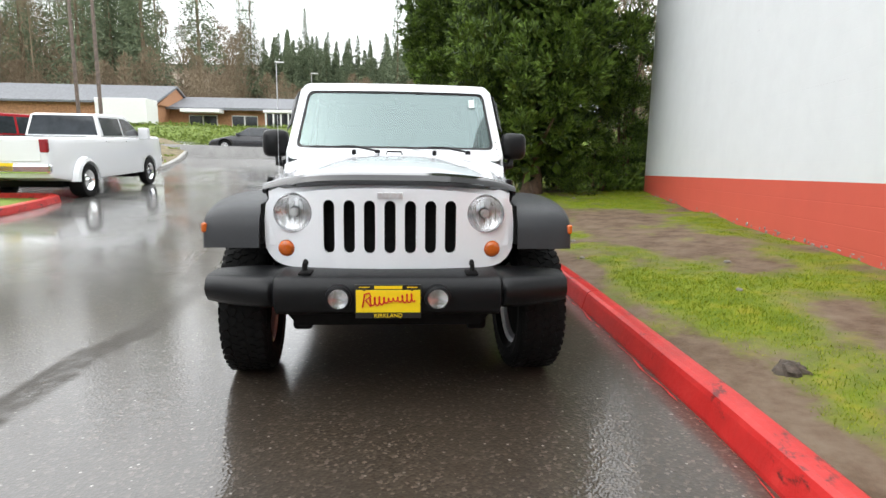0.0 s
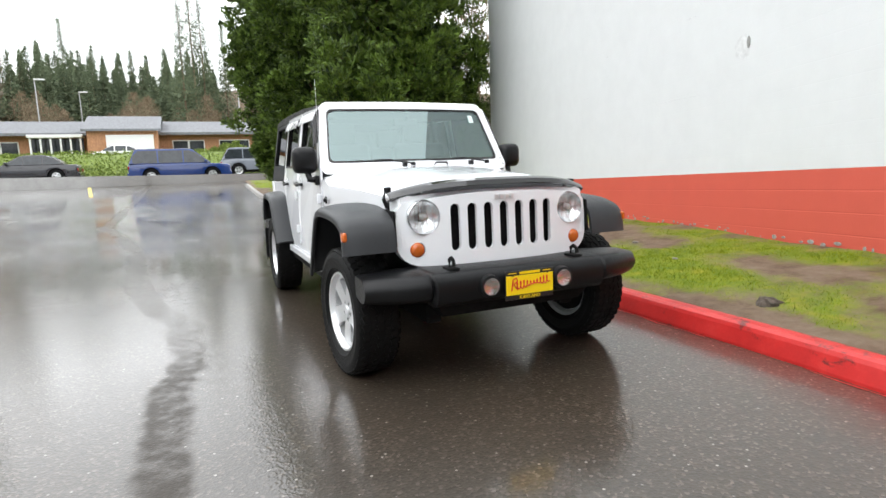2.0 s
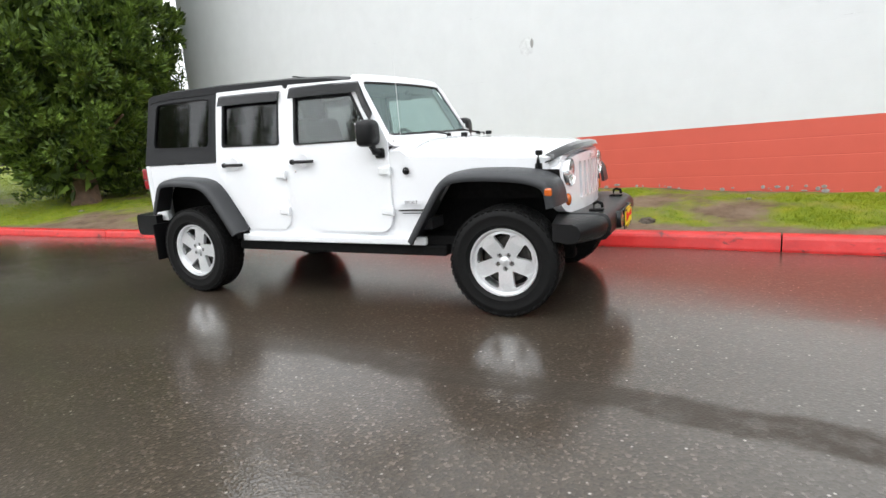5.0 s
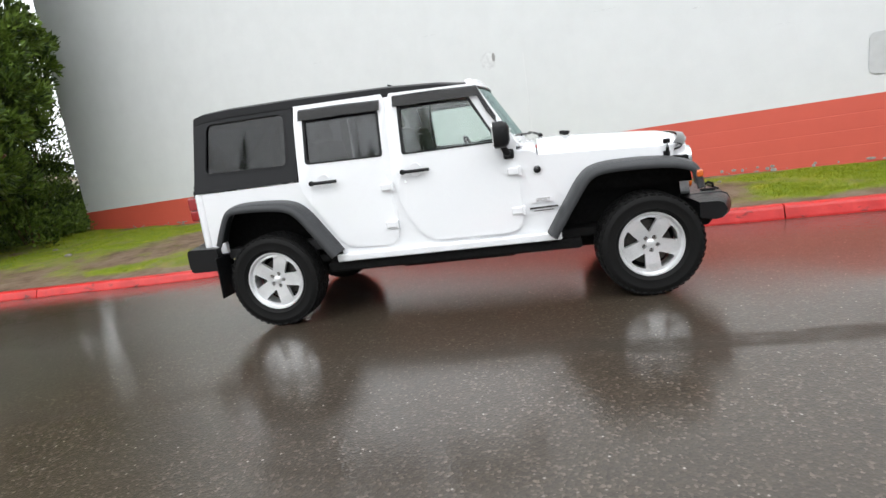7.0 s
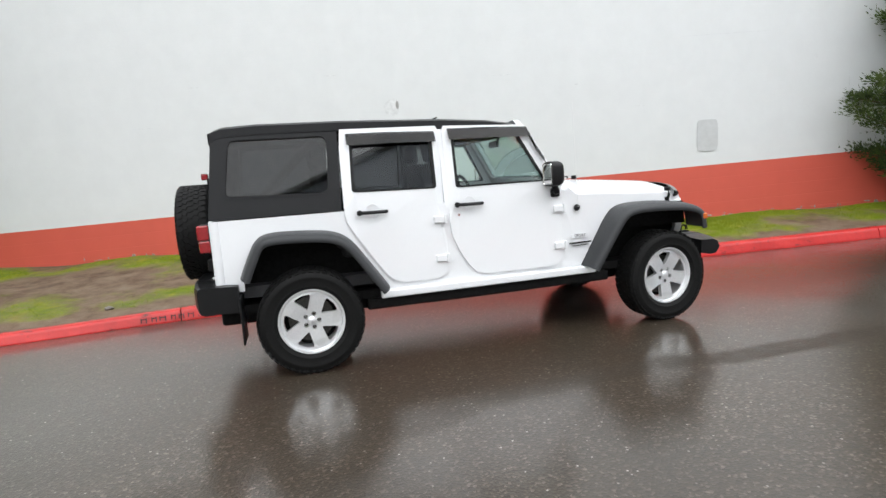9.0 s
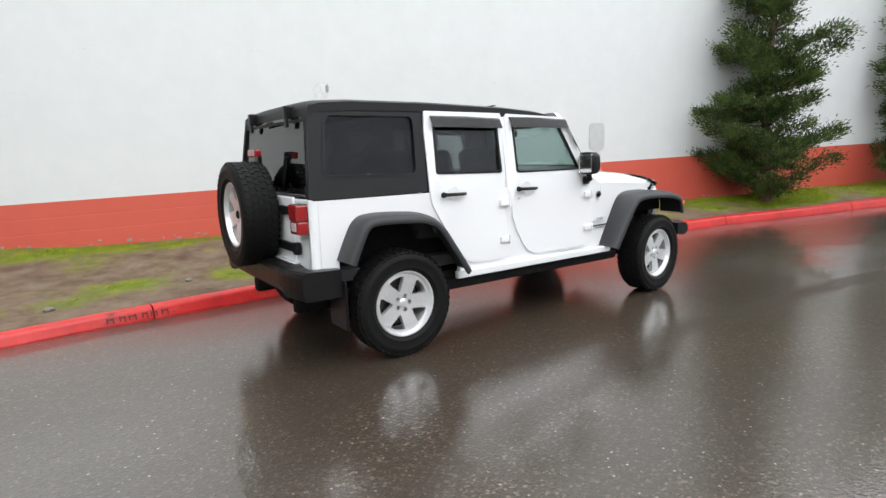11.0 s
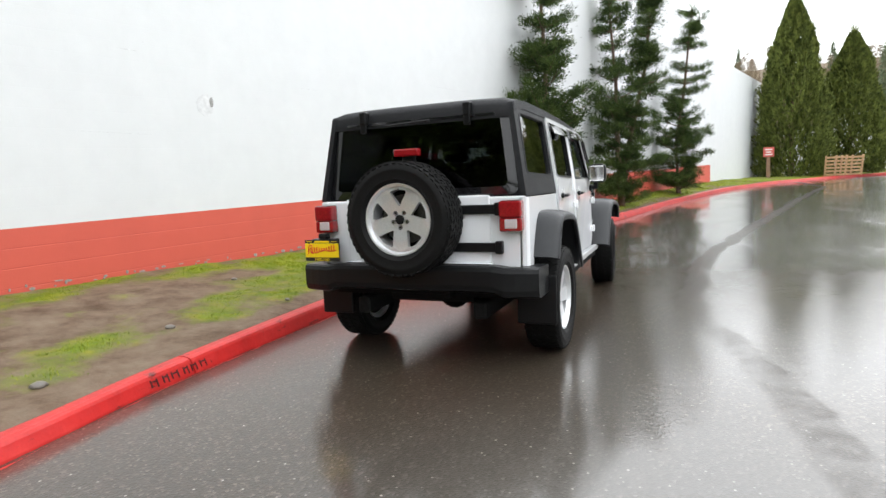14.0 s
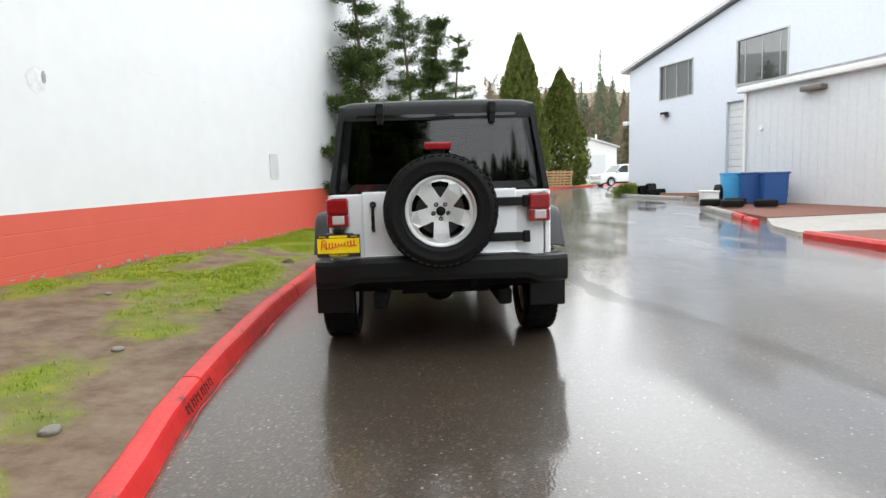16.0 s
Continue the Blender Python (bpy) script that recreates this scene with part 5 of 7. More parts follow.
    for s in (-1, 1):
        m = Matrix.Translation((s * 0.771, 0.735, 0.787)) @ Matrix.Rotation(s * (math.pi / 2 - 0.10), 4, "Z") @ Matrix.Rotation(math.pi / 2, 4, "X")
        words("SPORT", 0.036, m @ Matrix.Translation((0, 0, 0.0035)), M_BLACKPRINT, car, "badge_lettering")
        bp = part("badge", box(bmesh.new(), (0, 0, 0.0015), (0.165, 0.032, 0.003), 0.001), M_PAINT, car, "trim badge with dark letters", at=m)
        part("badge_bar", box(bmesh.new(), (0, -0.058, 0.0015), (0.215, 0.013, 0.002)), M_BLACKPRINT, bp)
        part("badge_bar", box(bmesh.new(), (0, -0.080, 0.0015), (0.150, 0.006, 0.002)), M_BLACKPRINT, bp)

    # wheels and running gear
    for y in (0.0, 2.947):
        for s in (-1, 1):
            m = Matrix.Translation((s * 0.788, y, 0.385)) @ Matrix.Rotation(radians(4.5) if y < 1 else 0.0, 4, "Z") @ Matrix.Rotation(s * math.pi / 2, 4, "Y")
            wheel(car, m, random.uniform(0, 1.2) if s > 0 else math.pi + math.pi / 5 + (0.05 if y < 1 else 0.30))
    ax = bmesh.new()
    for y in (0.0, 2.947):
        cyl(ax, (-0.70, y, 0.40), (0.70, y, 0.40), 0.045, None, 14)
        lathe(ax, [(0.0, -0.13), (0.08, -0.11), (0.14, 0.0), (0.08, 0.11), (0.0, 0.13)], 18, Matrix.Translation((0.2 if y < 1 else 0.0, y, 0.40)) @ Matrix.Rotation(math.pi / 2, 4, "X"))
    part("axles", ax, M_DARK, car, "dark solid axles")
    u = bmesh.new()
    cyl(u, (-0.35, 3.36, 0.50), (0.30, 3.36, 0.50), 0.10, None, 16)
    tube(u, [(0.3, 3.36, 0.5), (0.25, 2.2, 0.45), (0.2, 0.9, 0.42)], 0.03)
    box(u, (-0.1, 1.5, 0.36), (0.6, 1.0, 0.14), 0.03)
    part("exhaust", u, M_DARK, car)

    # cabin
    cab = part("cabin_floor", box(bmesh.new(), (0, 2.0, 0.62), (1.45, 2.8, 0.08)), M_SEAT, car)

    def seat(x, y, w):
        b = box(bmesh.new(), (x, y, 0.86), (w, 0.50, 0.16), 0.05, seg=3)
        box(b, (0, 0, 0), (w, 0.14, 0.62), 0.05, Matrix.Translation((x, y + 0.28, 1.16)) @ Matrix.Rotation(-0.22, 4, "X"), seg=3)
        box(b, (0, 0, 0), (0.26, 0.09, 0.19), 0.04, Matrix.Translation((x, y + 0.37, 1.565)) @ Matrix.Rotation(-0.18, 4, "X"), seg=3)
        cyl(b, (x - 0.06, y + 0.355, 1.40), (x - 0.06, y + 0.37, 1.52), 0.008, None, 6)
        cyl(b, (x + 0.06, y + 0.355, 1.40), (x + 0.06, y + 0.37, 1.52), 0.008, None, 6)
        return part("seat", b, M_SEAT, car, "dark cloth seat with head restraint", True)

    for x in (-0.37, 0.37):
        seat(x, 1.50, 0.50)
    for x in (-0.38, 0.38):
        seat(x, 2.42, 0.52)
    d = box(bmesh.new(), (0, 1.04, 1.13), (1.36, 0.34, 0.20), 0.05, seg=3)
    box(d, (0, 1.14, 0.92), (0.34, 0.25, 0.4), 0.04)
    part("dashboard", d, M_SEAT, car, "dark dashboard", True)
    sw = bmesh.new()
    tube(sw, [(0.37 + 0.185 * math.cos(t), 1.33 + 0.185 * math.sin(t) * 0.38, 1.16 + 0.185 * math.sin(t) * 0.92) for t in np.linspace(0, 2 * math.pi, 28)], 0.016, 8)
    box(sw, (0.37, 1.33, 1.16), (0.34, 0.04, 0.06), 0.015)
    cyl(sw, (0.37, 1.32, 1.15), (0.37, 1.15, 1.08), 0.03, None, 10)
    part("steering_wheel", sw, M_SEAT, car, "", True)
    rbm = bmesh.new()
    for x in (-0.56, 0.56):
        tube(rbm, [(x, 1.22, 1.66), (x, 1.9, 1.70), (x, 2.8, 1.69), (x * 1.02, 3.40, 1.10)], 0.032, 10)
        tube(rbm, [(x * 1.1, 1.90, 0.9), (x * 1.06, 1.90, 1.4), (x, 1.90, 1.70)], 0.034, 10)
    for y in (1.90, 2.78):
        tube(rbm, [(-0.56, y, 1.70), (0.56, y, 1.70)], 0.032, 10)
    part("roll_bar", rbm, M_SEAT, car, "padded black roll bar", True)
    rm = box(bmesh.new(), (0.0, 1.16, 1.60), (0.21, 0.03, 0.06), 0.012)
    cyl(rm, (0, 1.15, 1.62), (0, 1.105, 1.65), 0.012, None, 8)
    part("inside_mirror", rm, M_SEAT, car)
    return car


build_car()

# ---- foliage ----
RNG = np.random.default_rng(11)


def cards(centres, dirs, length, width, jitter=0.35, fold=0.25):
    """Small folded leaves: a root, two sides, a tip; they point along dirs with some scatter."""
    n = len(centres)
    d = dirs + RNG.normal(0, jitter, (n, 3))
    d /= np.linalg.norm(d, axis=1, keepdims=True) + 1e-9
    side = np.cross(d, RNG.normal(0, 1, (n, 3)))
    side /= np.linalg.norm(side, axis=1, keepdims=True) + 1e-9
    up = np.cross(side, d)
    l = (length * RNG.uniform(0.7, 1.3, (n, 1)))
    w = (width * RNG.uniform(0.7, 1.3, (n, 1)))
    root, tip, mid = centres, centres + d * l, centres + d * l * 0.45
    a, b = mid + side * w / 2 + up * w * fold, mid - side * w / 2 + up * w * fold
    vs = np.stack([root, a, tip, b], 1).reshape(-1, 3)
    i = np.arange(n) * 4
    fs = np.stack([i, i + 1, i + 2, i + 3], 1)
    return vs, fs


def clumps(points, outward, per, spread, length, width, lift=0.4):
    """Leaves round each point, that face out and up."""
    c = np.repeat(points, per, 0)
    o = np.repeat(outward, per, 0)
    off = RNG.normal(0, 1, c.shape)
    off /= np.linalg.norm(off, axis=1, keepdims=True)
    off *= spread * RNG.uniform(0.2, 1.0, (len(c), 1)) ** 0.5
    off[:, 2] *= 0.75
    d = off / spread * 0.8 + o * 0.6 + np.array([0, 0, lift])
    return cards(c + off, d, length, width)


def join_arrays(parts):
    vs, fs, k = [], [], 0
    for v, f in parts:
        vs.append(v)
        fs.append(f + k)
        k += len(v)
    return np.concatenate(vs), np.concatenate(fs)


def join(parts):
    vs, fs = join_arrays(parts)
    return vs.tolist(), fs.tolist()


def limb(bm, pts, r0, r1, n=8):
    pts = [Vector(p) for p in pts]
    rings = []
    for i, p in enumerate(pts):
        d = (pts[min(i + 1, len(pts) - 1)] - pts[max(i - 1, 0)]).normalized()
        q = d.to_track_quat("Z", "Y")
        r = r0 + (r1 - r0) * i / (len(pts) - 1)
        rings.append([p + q @ Vector((r * (1 + 0.12 * math.sin(3 * a + i)) * math.cos(a), r * math.sin(a), 0)) for a in np.linspace(0, 2 * math.pi, n, endpoint=False)])
    return loft(bm, rings)


def broadleaf_evergreen(base, radius, height, low, label, seed):
    """A dense dark evergreen with a clumpy, uneven outline."""
    t = thing("evergreen_tree", label, "tree", "evergreen trees on the verge", at=Matrix.Translation(base))
    r = random.Random(seed)
    bm = bmesh.new()
    limb(bm, [(0, 0, -0.1), (0.03, 0.02, 0.4), (0.05, 0.0, 1.2), (0.0, 0.05, 3.0), (0.05, 0, height * 0.8)], 0.30, 0.05, 10)
    for k in range(9):
        a, z = r.uniform(0, 6.28), r.uniform(0.8, height * 0.6)
        e = radius * 0.75
        limb(bm, [(0.03, 0, z), (e * 0.4 * math.cos(a), e * 0.4 * math.sin(a), z + 0.35), (e * math.cos(a), e * math.sin(a), z + 0.9)], 0.09, 0.02, 6)
    part("trunk", bm, M_BARK, t, "", True)
    pts, outs = [], []
    for _ in range(185):
        f = r.random()
        z = low + (height - low) * f
        prof = (min(1, 0.55 + 2.2 * f) if f < 0.25 else 1.0) * (1 if f < 0.6 else max(0.15, 1 - ((f - 0.6) / 0.42) ** 2))
        a = r.uniform(0, 6.28)
        bulge = 1 + 0.16 * math.sin(3 * a + 5 * f + seed) + 0.10 * math.sin(7 * a - 9 * f + 2 * seed)
        q = radius * prof * bulge * r.uniform(0.70, 0.92)
        c = Vector((q * math.cos(a), q * math.sin(a), z))
        for _ in range(7):
            d = Vector((r.gauss(0, 1) + 0.8 * math.cos(a), r.gauss(0, 1) + 0.8 * math.sin(a), r.gauss(0, 0.8) + 0.3)).normalized()
            pts.append(tuple(c + d * r.uniform(0.22, 0.52)))
            outs.append(tuple(d))
    pts, outs = np.array(pts), np.array(outs)
    inner = pts * np.array([0.60, 0.60, 0.97]) + np.array([0, 0, 0.1])
    v, f = join([clumps(pts, outs, 62, 0.19, 0.14, 0.060), clumps(inner[::4], outs[::4], 64, 0.52, 0.22, 0.12), clumps(inner[::9] * np.array([0.45, 0.45, 1.0]), outs[::9], 40, 0.6, 0.36, 0.22)])
    o = new("crown", sheet("crown", v, f, M_LEAF))
    o.parent = t
    return t


broadleaf_evergreen((3.2, 11.0, 0.36), 2.0, 9.5, 0.75, "tall dense dark-green evergreen tree beside the white wall", 1)
broadleaf_evergreen((2.45, 15.4, 0.40), 1.75, 11.5, 0.6, "tall dense dark-green evergreen tree on the grass verge", 2)
broadleaf_evergreen((2.0, 19.0, 0.55), 1.7, 11.0, 0.7, "tall dark evergreen tree near the end of the verge", 3)


def shrub(base, size, n, label, material=None, leaf=(0.09, 0.04)):
    t = thing("shrub", label, "shrub", at=Matrix.Translation(base))
    pts, outs = [], []
    for _ in range(n):
        v = RNG.normal(0, 1, 3)
        v /= np.linalg.norm(v)
        v[2] = abs(v[2])
        k = RNG.uniform(0.55, 1.0)
        pts.append(v * k * np.array(size) * (1 + 0.2 * math.sin(4 * v[0] + 3 * v[1])))
        outs.append(v)
    v, f = join([clumps(np.array(pts), np.array(outs), 80, 0.22, *leaf)])
    o = new("crown", sheet("crown", v, f, material or M_LEAF))
    o.parent = t
    bm = bmesh.new()
    for k in range(6):
        a = k * 1.05
        limb(bm, [(0.1 * math.cos(a), 0.1 * math.sin(a), -0.05), (size[0] * 0.3 * math.cos(a), size[1] * 0.3 * math.sin(a), size[2] * 0.5), (size[0] * 0.6 * math.cos(a), size[1] * 0.6 * math.sin(a), size[2] * 0.8)], 0.025, 0.008, 5)
    part("stems", bm, M_BARK, t)
    return t


shrub((5.0, 11.2, 0.40), (1.1, 0.9, 1.15), 90, "dark leafy laurel shrub at the corner of the white wall")
shrub((5.72, 11.5, 0.40), (0.8, 0.8, 5.2), 210, "tall dark laurel filling the corner behind the wall end")
shrub((4.3, 12.6, 0.42), (1.4, 1.0, 1.0), 90, "low dark shrub under the evergreen tree")
shrub((6.9, 12.3, 0.42), (1.5, 0.8, 1.4), 80, "dark shrub behind the wall corner")


def juniper(base, radius, height, lean_by, label, seed):
    """A twisted juniper: level boughs that carry flat pads of needles, open gaps, ragged tips."""
    t = thing("juniper_tree", label, "tree", "junipers along the wall", at=Matrix.Translation(base))
    r = random.Random(seed)
    bm = bmesh.new()
    stems = [[(0, 0, -0.1), (0.10, 0.06, height * 0.25), (lean_by * 0.4, -0.05, height * 0.55), (lean_by, 0.0, height * 0.97)]]
    if seed % 2 == 0:
        stems.append([(0, 0, 0.2), (-0.25, -0.2, height * 0.3), (-0.65, -0.5, height * 0.6), (-0.85, -0.75, height * 0.92)])
    tips, dirs = [], []
    for s in stems:
        limb(bm, s, 0.11, 0.02, 7)
        sp = spline(s, 40)
        levels = 30
        for k in range(levels):
            if 2 < k < levels - 3 and r.random() < 0.20:
                continue
            f = 0.07 + 0.91 * (k + r.uniform(-0.3, 0.3)) / levels
            p = sp[min(39, int(f * 39))]
            for _ in range(r.choice((3, 4, 4, 5)) if len(stems) == 1 else r.choice((2, 3, 3, 4))):
                a = r.uniform(0, 6.28)
                out = radius * (1.0 - 0.78 * f ** 1.1) * r.choice((r.uniform(0.25, 0.7), r.uniform(0.6, 1.1)))
                rise = r.uniform(0.05, 0.65)
                end = p + Vector((math.cos(a) * out, math.sin(a) * out, out * rise))
                bend = (p + end) / 2 - Vector((0, 0, 0.10 * out))
                limb(bm, [p, bend, end], 0.022, 0.006, 4)
                m = max(3, int(out / 0.11))
                for j in range(m):
                    u = 0.25 + 0.75 * (j + 0.5) / m
                    w = 0.07 + 0.10 * (1 - abs(2 * u - 1.2))
                    for _ in range(2):
                        tips.append(p.lerp(end, u) + Vector((r.gauss(0, w * 0.8), r.gauss(0, w * 0.8), r.gauss(0.02, 0.03))))
                        dirs.append((Vector((math.cos(a), math.sin(a), 0.15)) * 0.5 + Vector((0, 0, 0.5))))
                for j in range(r.choice((1, 2, 4))):
                    tips.append(end + Vector((math.cos(a) * 0.07 * j, math.sin(a) * 0.07 * j, 0.055 * j)))
                    dirs.append(Vector((math.cos(a), math.sin(a), 0.7)))
    for s in stems:
        for j in range(8):
            tips.append(Vector(s[-1]) + Vector((r.gauss(0, 0.04), r.gauss(0, 0.04), -0.4 + 0.08 * j)))
            dirs.append(Vector((0, 0, 1.0)))
    part("trunk", bm, M_BARK, t, "", True)
    tips, dirs = np.array([tuple(p) for p in tips]), np.array([tuple(d) for d in dirs])
    per = 62
    off = RNG.normal(0, 1, (len(tips) * per, 3)) * np.array([0.078, 0.078, 0.052])
    v, f = join([cards(np.repeat(tips, per, 0) + off, np.repeat(dirs, per, 0) + off * 5, 0.066, 0.020, 0.35)])
    o = new("foliage", sheet("foliage", v, f, M_JUNIPER))
    o.parent = t
    return t


juniper((1.30, -6.8, 0.32), 1.58, 7.1, 0.30, "dark green twisted juniper against the white wall", 3)
juniper((0.10, -11.2, 0.42), 1.25, 6.9, 0.40, "two-stemmed dark green juniper by the red band", 4)
juniper((-1.45, -17.4, 0.62), 1.35, 7.2, -0.45, "slender juniper near the end of the white wall", 5)


def cypress(base, radius, height, label, seed):
    """A dense, broad-based cone of fine upright sprays."""
    t = thing("cypress_tree", label, "tree", "clipped cypresses", at=Matrix.Translation(base))
    n = 44000
    f = RNG.uniform(0, 1, n) ** 0.9
    a = RNG.uniform(0, 2 * math.pi, n)
    prof = np.where(f < 0.14, 0.86 + 1.0 * f, 1.0) * np.maximum(0.0, 1 - f ** 1.9) ** 0.85
    lump = 0.05 * np.sin(19 * f + 2 * np.sin(2 * a)) + 0.10 * np.sin(6 * a + 9 * f + seed) * np.sin(21 * f + 3 * a) + 0.07 * np.sin(13 * a - 31 * f) + 0.05 * np.sin(23 * a + 47 * f)
    rad = radius * prof * (1 + 1.5 * lump) * RNG.uniform(0.78, 1.03, n) + 0.05
    c = np.stack([rad * np.cos(a), rad * np.sin(a), 0.1 + f * height], 1)
    d = np.stack([np.cos(a) * 0.55, np.sin(a) * 0.55, np.full(n, 0.9)], 1)
    k = np.array([(0.12 * RNG.normal(), 0.12 * RNG.normal(), height * 0.97 + i * 0.012) for i in range(60)])
    v, fc = join([cards(c, d, 0.27, 0.075, 0.34), cards(k, np.tile([0, 0, 1.0], (60, 1)), 0.5, 0.06, 0.25)])
    o = new("foliage", sheet("foliage", v, fc, M_CYPRESS))
    o.parent = t
    part("trunk", limb(bmesh.new(), [(0, 0, -0.1), (0, 0, height * 0.4), (0, 0, height * 0.85)], 0.22, 0.03, 8), M_BARK, t)
    return t


cypress((-8.2, -37.5, 0.75), 2.05, 11.6, "broad dense green cypress beside the kerb", 1)
cypress((-11.9, -39.5, 0.80), 2.0, 9.2, "narrower dense green cypress", 2)


# ---- far woods ----
def fir_arrays(x, y, z, h, spread):
    """A tall fir: whorls of drooping boughs on a thin stem."""
    levels = int(h * 1.9)
    pts, dirs, lens = [], [], []
    bare = RNG.uniform(0.12, 0.35)
    for i in range(levels):
        f = bare + (1 - bare) * i / levels
        q = spread * (1 - f) ** 1.15 * RNG.uniform(0.65, 1.2) + 0.06
        for _ in range(9):
            a = RNG.uniform(0, 6.283)
            for u in (0.2, 0.45, 0.7, 0.95):
                pts.append((x + q * u * math.cos(a), y + q * u * math.sin(a), z + h * f - q * u * 0.28 + RNG.normal(0, 0.12)))
                dirs.append((math.cos(a), math.sin(a), -0.35))
                lens.append(0.30 + 0.70 * (1 - f) / (1 - bare))
    pts, dirs = np.repeat(np.array(pts), 3, 0), np.repeat(np.array(dirs), 3, 0)
    k = min(1.0, h / 22)
    size = np.repeat(np.array(lens), 3)[:, None]
    pts = pts + RNG.normal(0, 1, pts.shape) * np.array([0.22, 0.22, 0.16]) * k
    tip = np.array([(x + RNG.normal(0, 0.05), y + RNG.normal(0, 0.05), z + h * (0.93 + 0.006 * i)) for i in range(16)])
    return join_arrays([cards(pts, dirs, (0.62 + 0.25 * (1 - k)) * size, (0.15 + 0.22 * (1 - k)) * size, 0.5, -0.1), cards(tip, np.tile([0, 0, 1.0], (16, 1)), 0.04 * h, 0.07, 0.12)])


def stem_arrays(x, y, z, h, r):
    k = 5
    a = np.linspace(0, 2 * math.pi, k, endpoint=False)
    lo = np.stack([x + r * np.cos(a), y + r * np.sin(a), np.full(k, z - 0.5)], 1)
    hi = np.stack([x + r * 0.15 * np.cos(a), y + r * 0.15 * np.sin(a), np.full(k, z + h)], 1)
    i = np.arange(k)
    return np.concatenate([lo, hi]), np.stack([i, (i + 1) % k, (i + 1) % k + k, i + k], 1)


def bare_arrays(x, y, z, h):
    """A leafless tree as a haze of rising twigs round a few limbs."""
    n = 1300
    f = RNG.uniform(0.04, 1, n)
    a = RNG.uniform(0, 6.283, n)
    q = h * 0.24 * np.sin(np.pi * np.clip(f, 0, 1) ** 0.8) ** 0.7 * RNG.uniform(0.1, 1, n)
    c = np.stack([x + q * np.cos(a), y + q * np.sin(a), z + f * h * 0.93], 1)
    d = np.stack([np.cos(a) * 0.5, np.sin(a) * 0.5, np.full(n, 0.9)], 1)
    return cards(c, d, h * 0.06, 0.055, 0.55)


def woods(name, spots, label):
    """Woods in the distance: firs in a haze-pale colour and bare trees, with their stems."""
    firs, stems, twigs = [], [], []
    for x, y, z, h, kind in spots:
        if kind == "fir":
            firs.append(fir_arrays(x, y, z, h, h * (RNG.uniform(0.15, 0.22) if h < 15 else RNG.uniform(0.09, 0.14))))
        else:
            twigs.append(bare_arrays(x, y, z, h))
        stems.append(stem_arrays(x, y, z, h * 0.92, h * 0.009))
    for suffix, arr, m in (("firs", firs, M_FIR_HAZE), ("bare_trees", twigs, M_TWIG), ("trunks", stems, M_TWIG)):
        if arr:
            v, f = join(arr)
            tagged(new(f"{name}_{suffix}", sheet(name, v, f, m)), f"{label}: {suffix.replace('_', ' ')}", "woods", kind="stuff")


def north_hill(y):
    return 2.4 + 0.26 * max(0.0, y - 80)


def north_woods():
    """Tall firs over brown bare trees to the west, a lower line of firs on the hill in the middle."""
    spots = []
    for _ in range(120):
        x, y = RNG.uniform(-85, -23), RNG.uniform(64, 108)
        if RNG.uniform() < 0.42:
            spots.append((x, y, north_hill(y), RNG.uniform(20, 34), "fir"))
        else:
            spots.append((x, y - 2, north_hill(y - 2), RNG.uniform(12, 19), "bare"))
    for _ in range(105):
        x, y = RNG.uniform(-26, 4), RNG.uniform(92, 122)
        spots.append((x, y, north_hill(y), RNG.uniform(6.5, 14), "fir"))
    for _ in range(26):
        x, y = RNG.uniform(-22, 4), RNG.uniform(66, 90)
        spots.append((x, y, north_hill(y), RNG.uniform(6, 10), "bare"))
    for _ in range(46):
        x, y = RNG.uniform(4, 40), RNG.uniform(64, 105)
        spots.append((x, y, north_hill(y), RNG.uniform(12, 24), "fir" if RNG.uniform() < 0.5 else "bare"))
    for _ in range(44):
        spots.append((RNG.uniform(-60, -20), RNG.uniform(59, 66), 2.3, RNG.uniform(6, 11), "bare"))
    for x, y, h in ((-1.5, 84, 24), (0.0, 88, 27), (1.2, 86, 25), (-36, 64, 30), (-30, 66, 34), (-24.5, 68, 33), (-19.0, 108, 18)):
        spots.append((x, y, north_hill(y), h, "fir"))
    return spots


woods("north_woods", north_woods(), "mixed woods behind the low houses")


def south_woods():
    spots = []
    for _ in range(330):
        x = RNG.uniform(-80, 25)
        y = RNG.uniform(-150, -85)
        z = 0.6 + max(0, (-86 - y)) * 0.30
        spots.append((x, y, z, RNG.uniform(8, 12.5), "fir" if RNG.uniform() < 0.22 else "bare"))
    for x, y, h in ((-34, -97, 23), (-31, -99, 18), (-37, -99, 19), (-28, -96, 17), (-41, -97, 18), (-24, -95, 14), (-45, -100, 17), (-20, -92, 12), (4, -70, 12)):
        spots.append((x, y, 2.0, h, "fir"))
    return spots


woods("south_woods", south_woods(), "brown wooded hillside in the distance")
v, f = join([bare_arrays(9.0, 19.0, 0.8, 9.0), bare_arrays(11.5, 21.0, 0.8, 10.0), stem_arrays(9.0, 19.0, 0.6, 8, 0.1)])
tagged(new("bare_tree", sheet("bare_tree", v, f, M_TWIG)), "leafless grey-brown tree beyond the wall corner", "tree")


def west_woods():
    """Trees across the lot, which the wet road and the panes mirror."""
    return [(RNG.uniform(-75, -48), RNG.uniform(-40, 40), 1.0, RNG.uniform(11, 22), "fir" if RNG.uniform() < 0.6 else "bare") for _ in range(60)]


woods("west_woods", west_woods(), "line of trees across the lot")


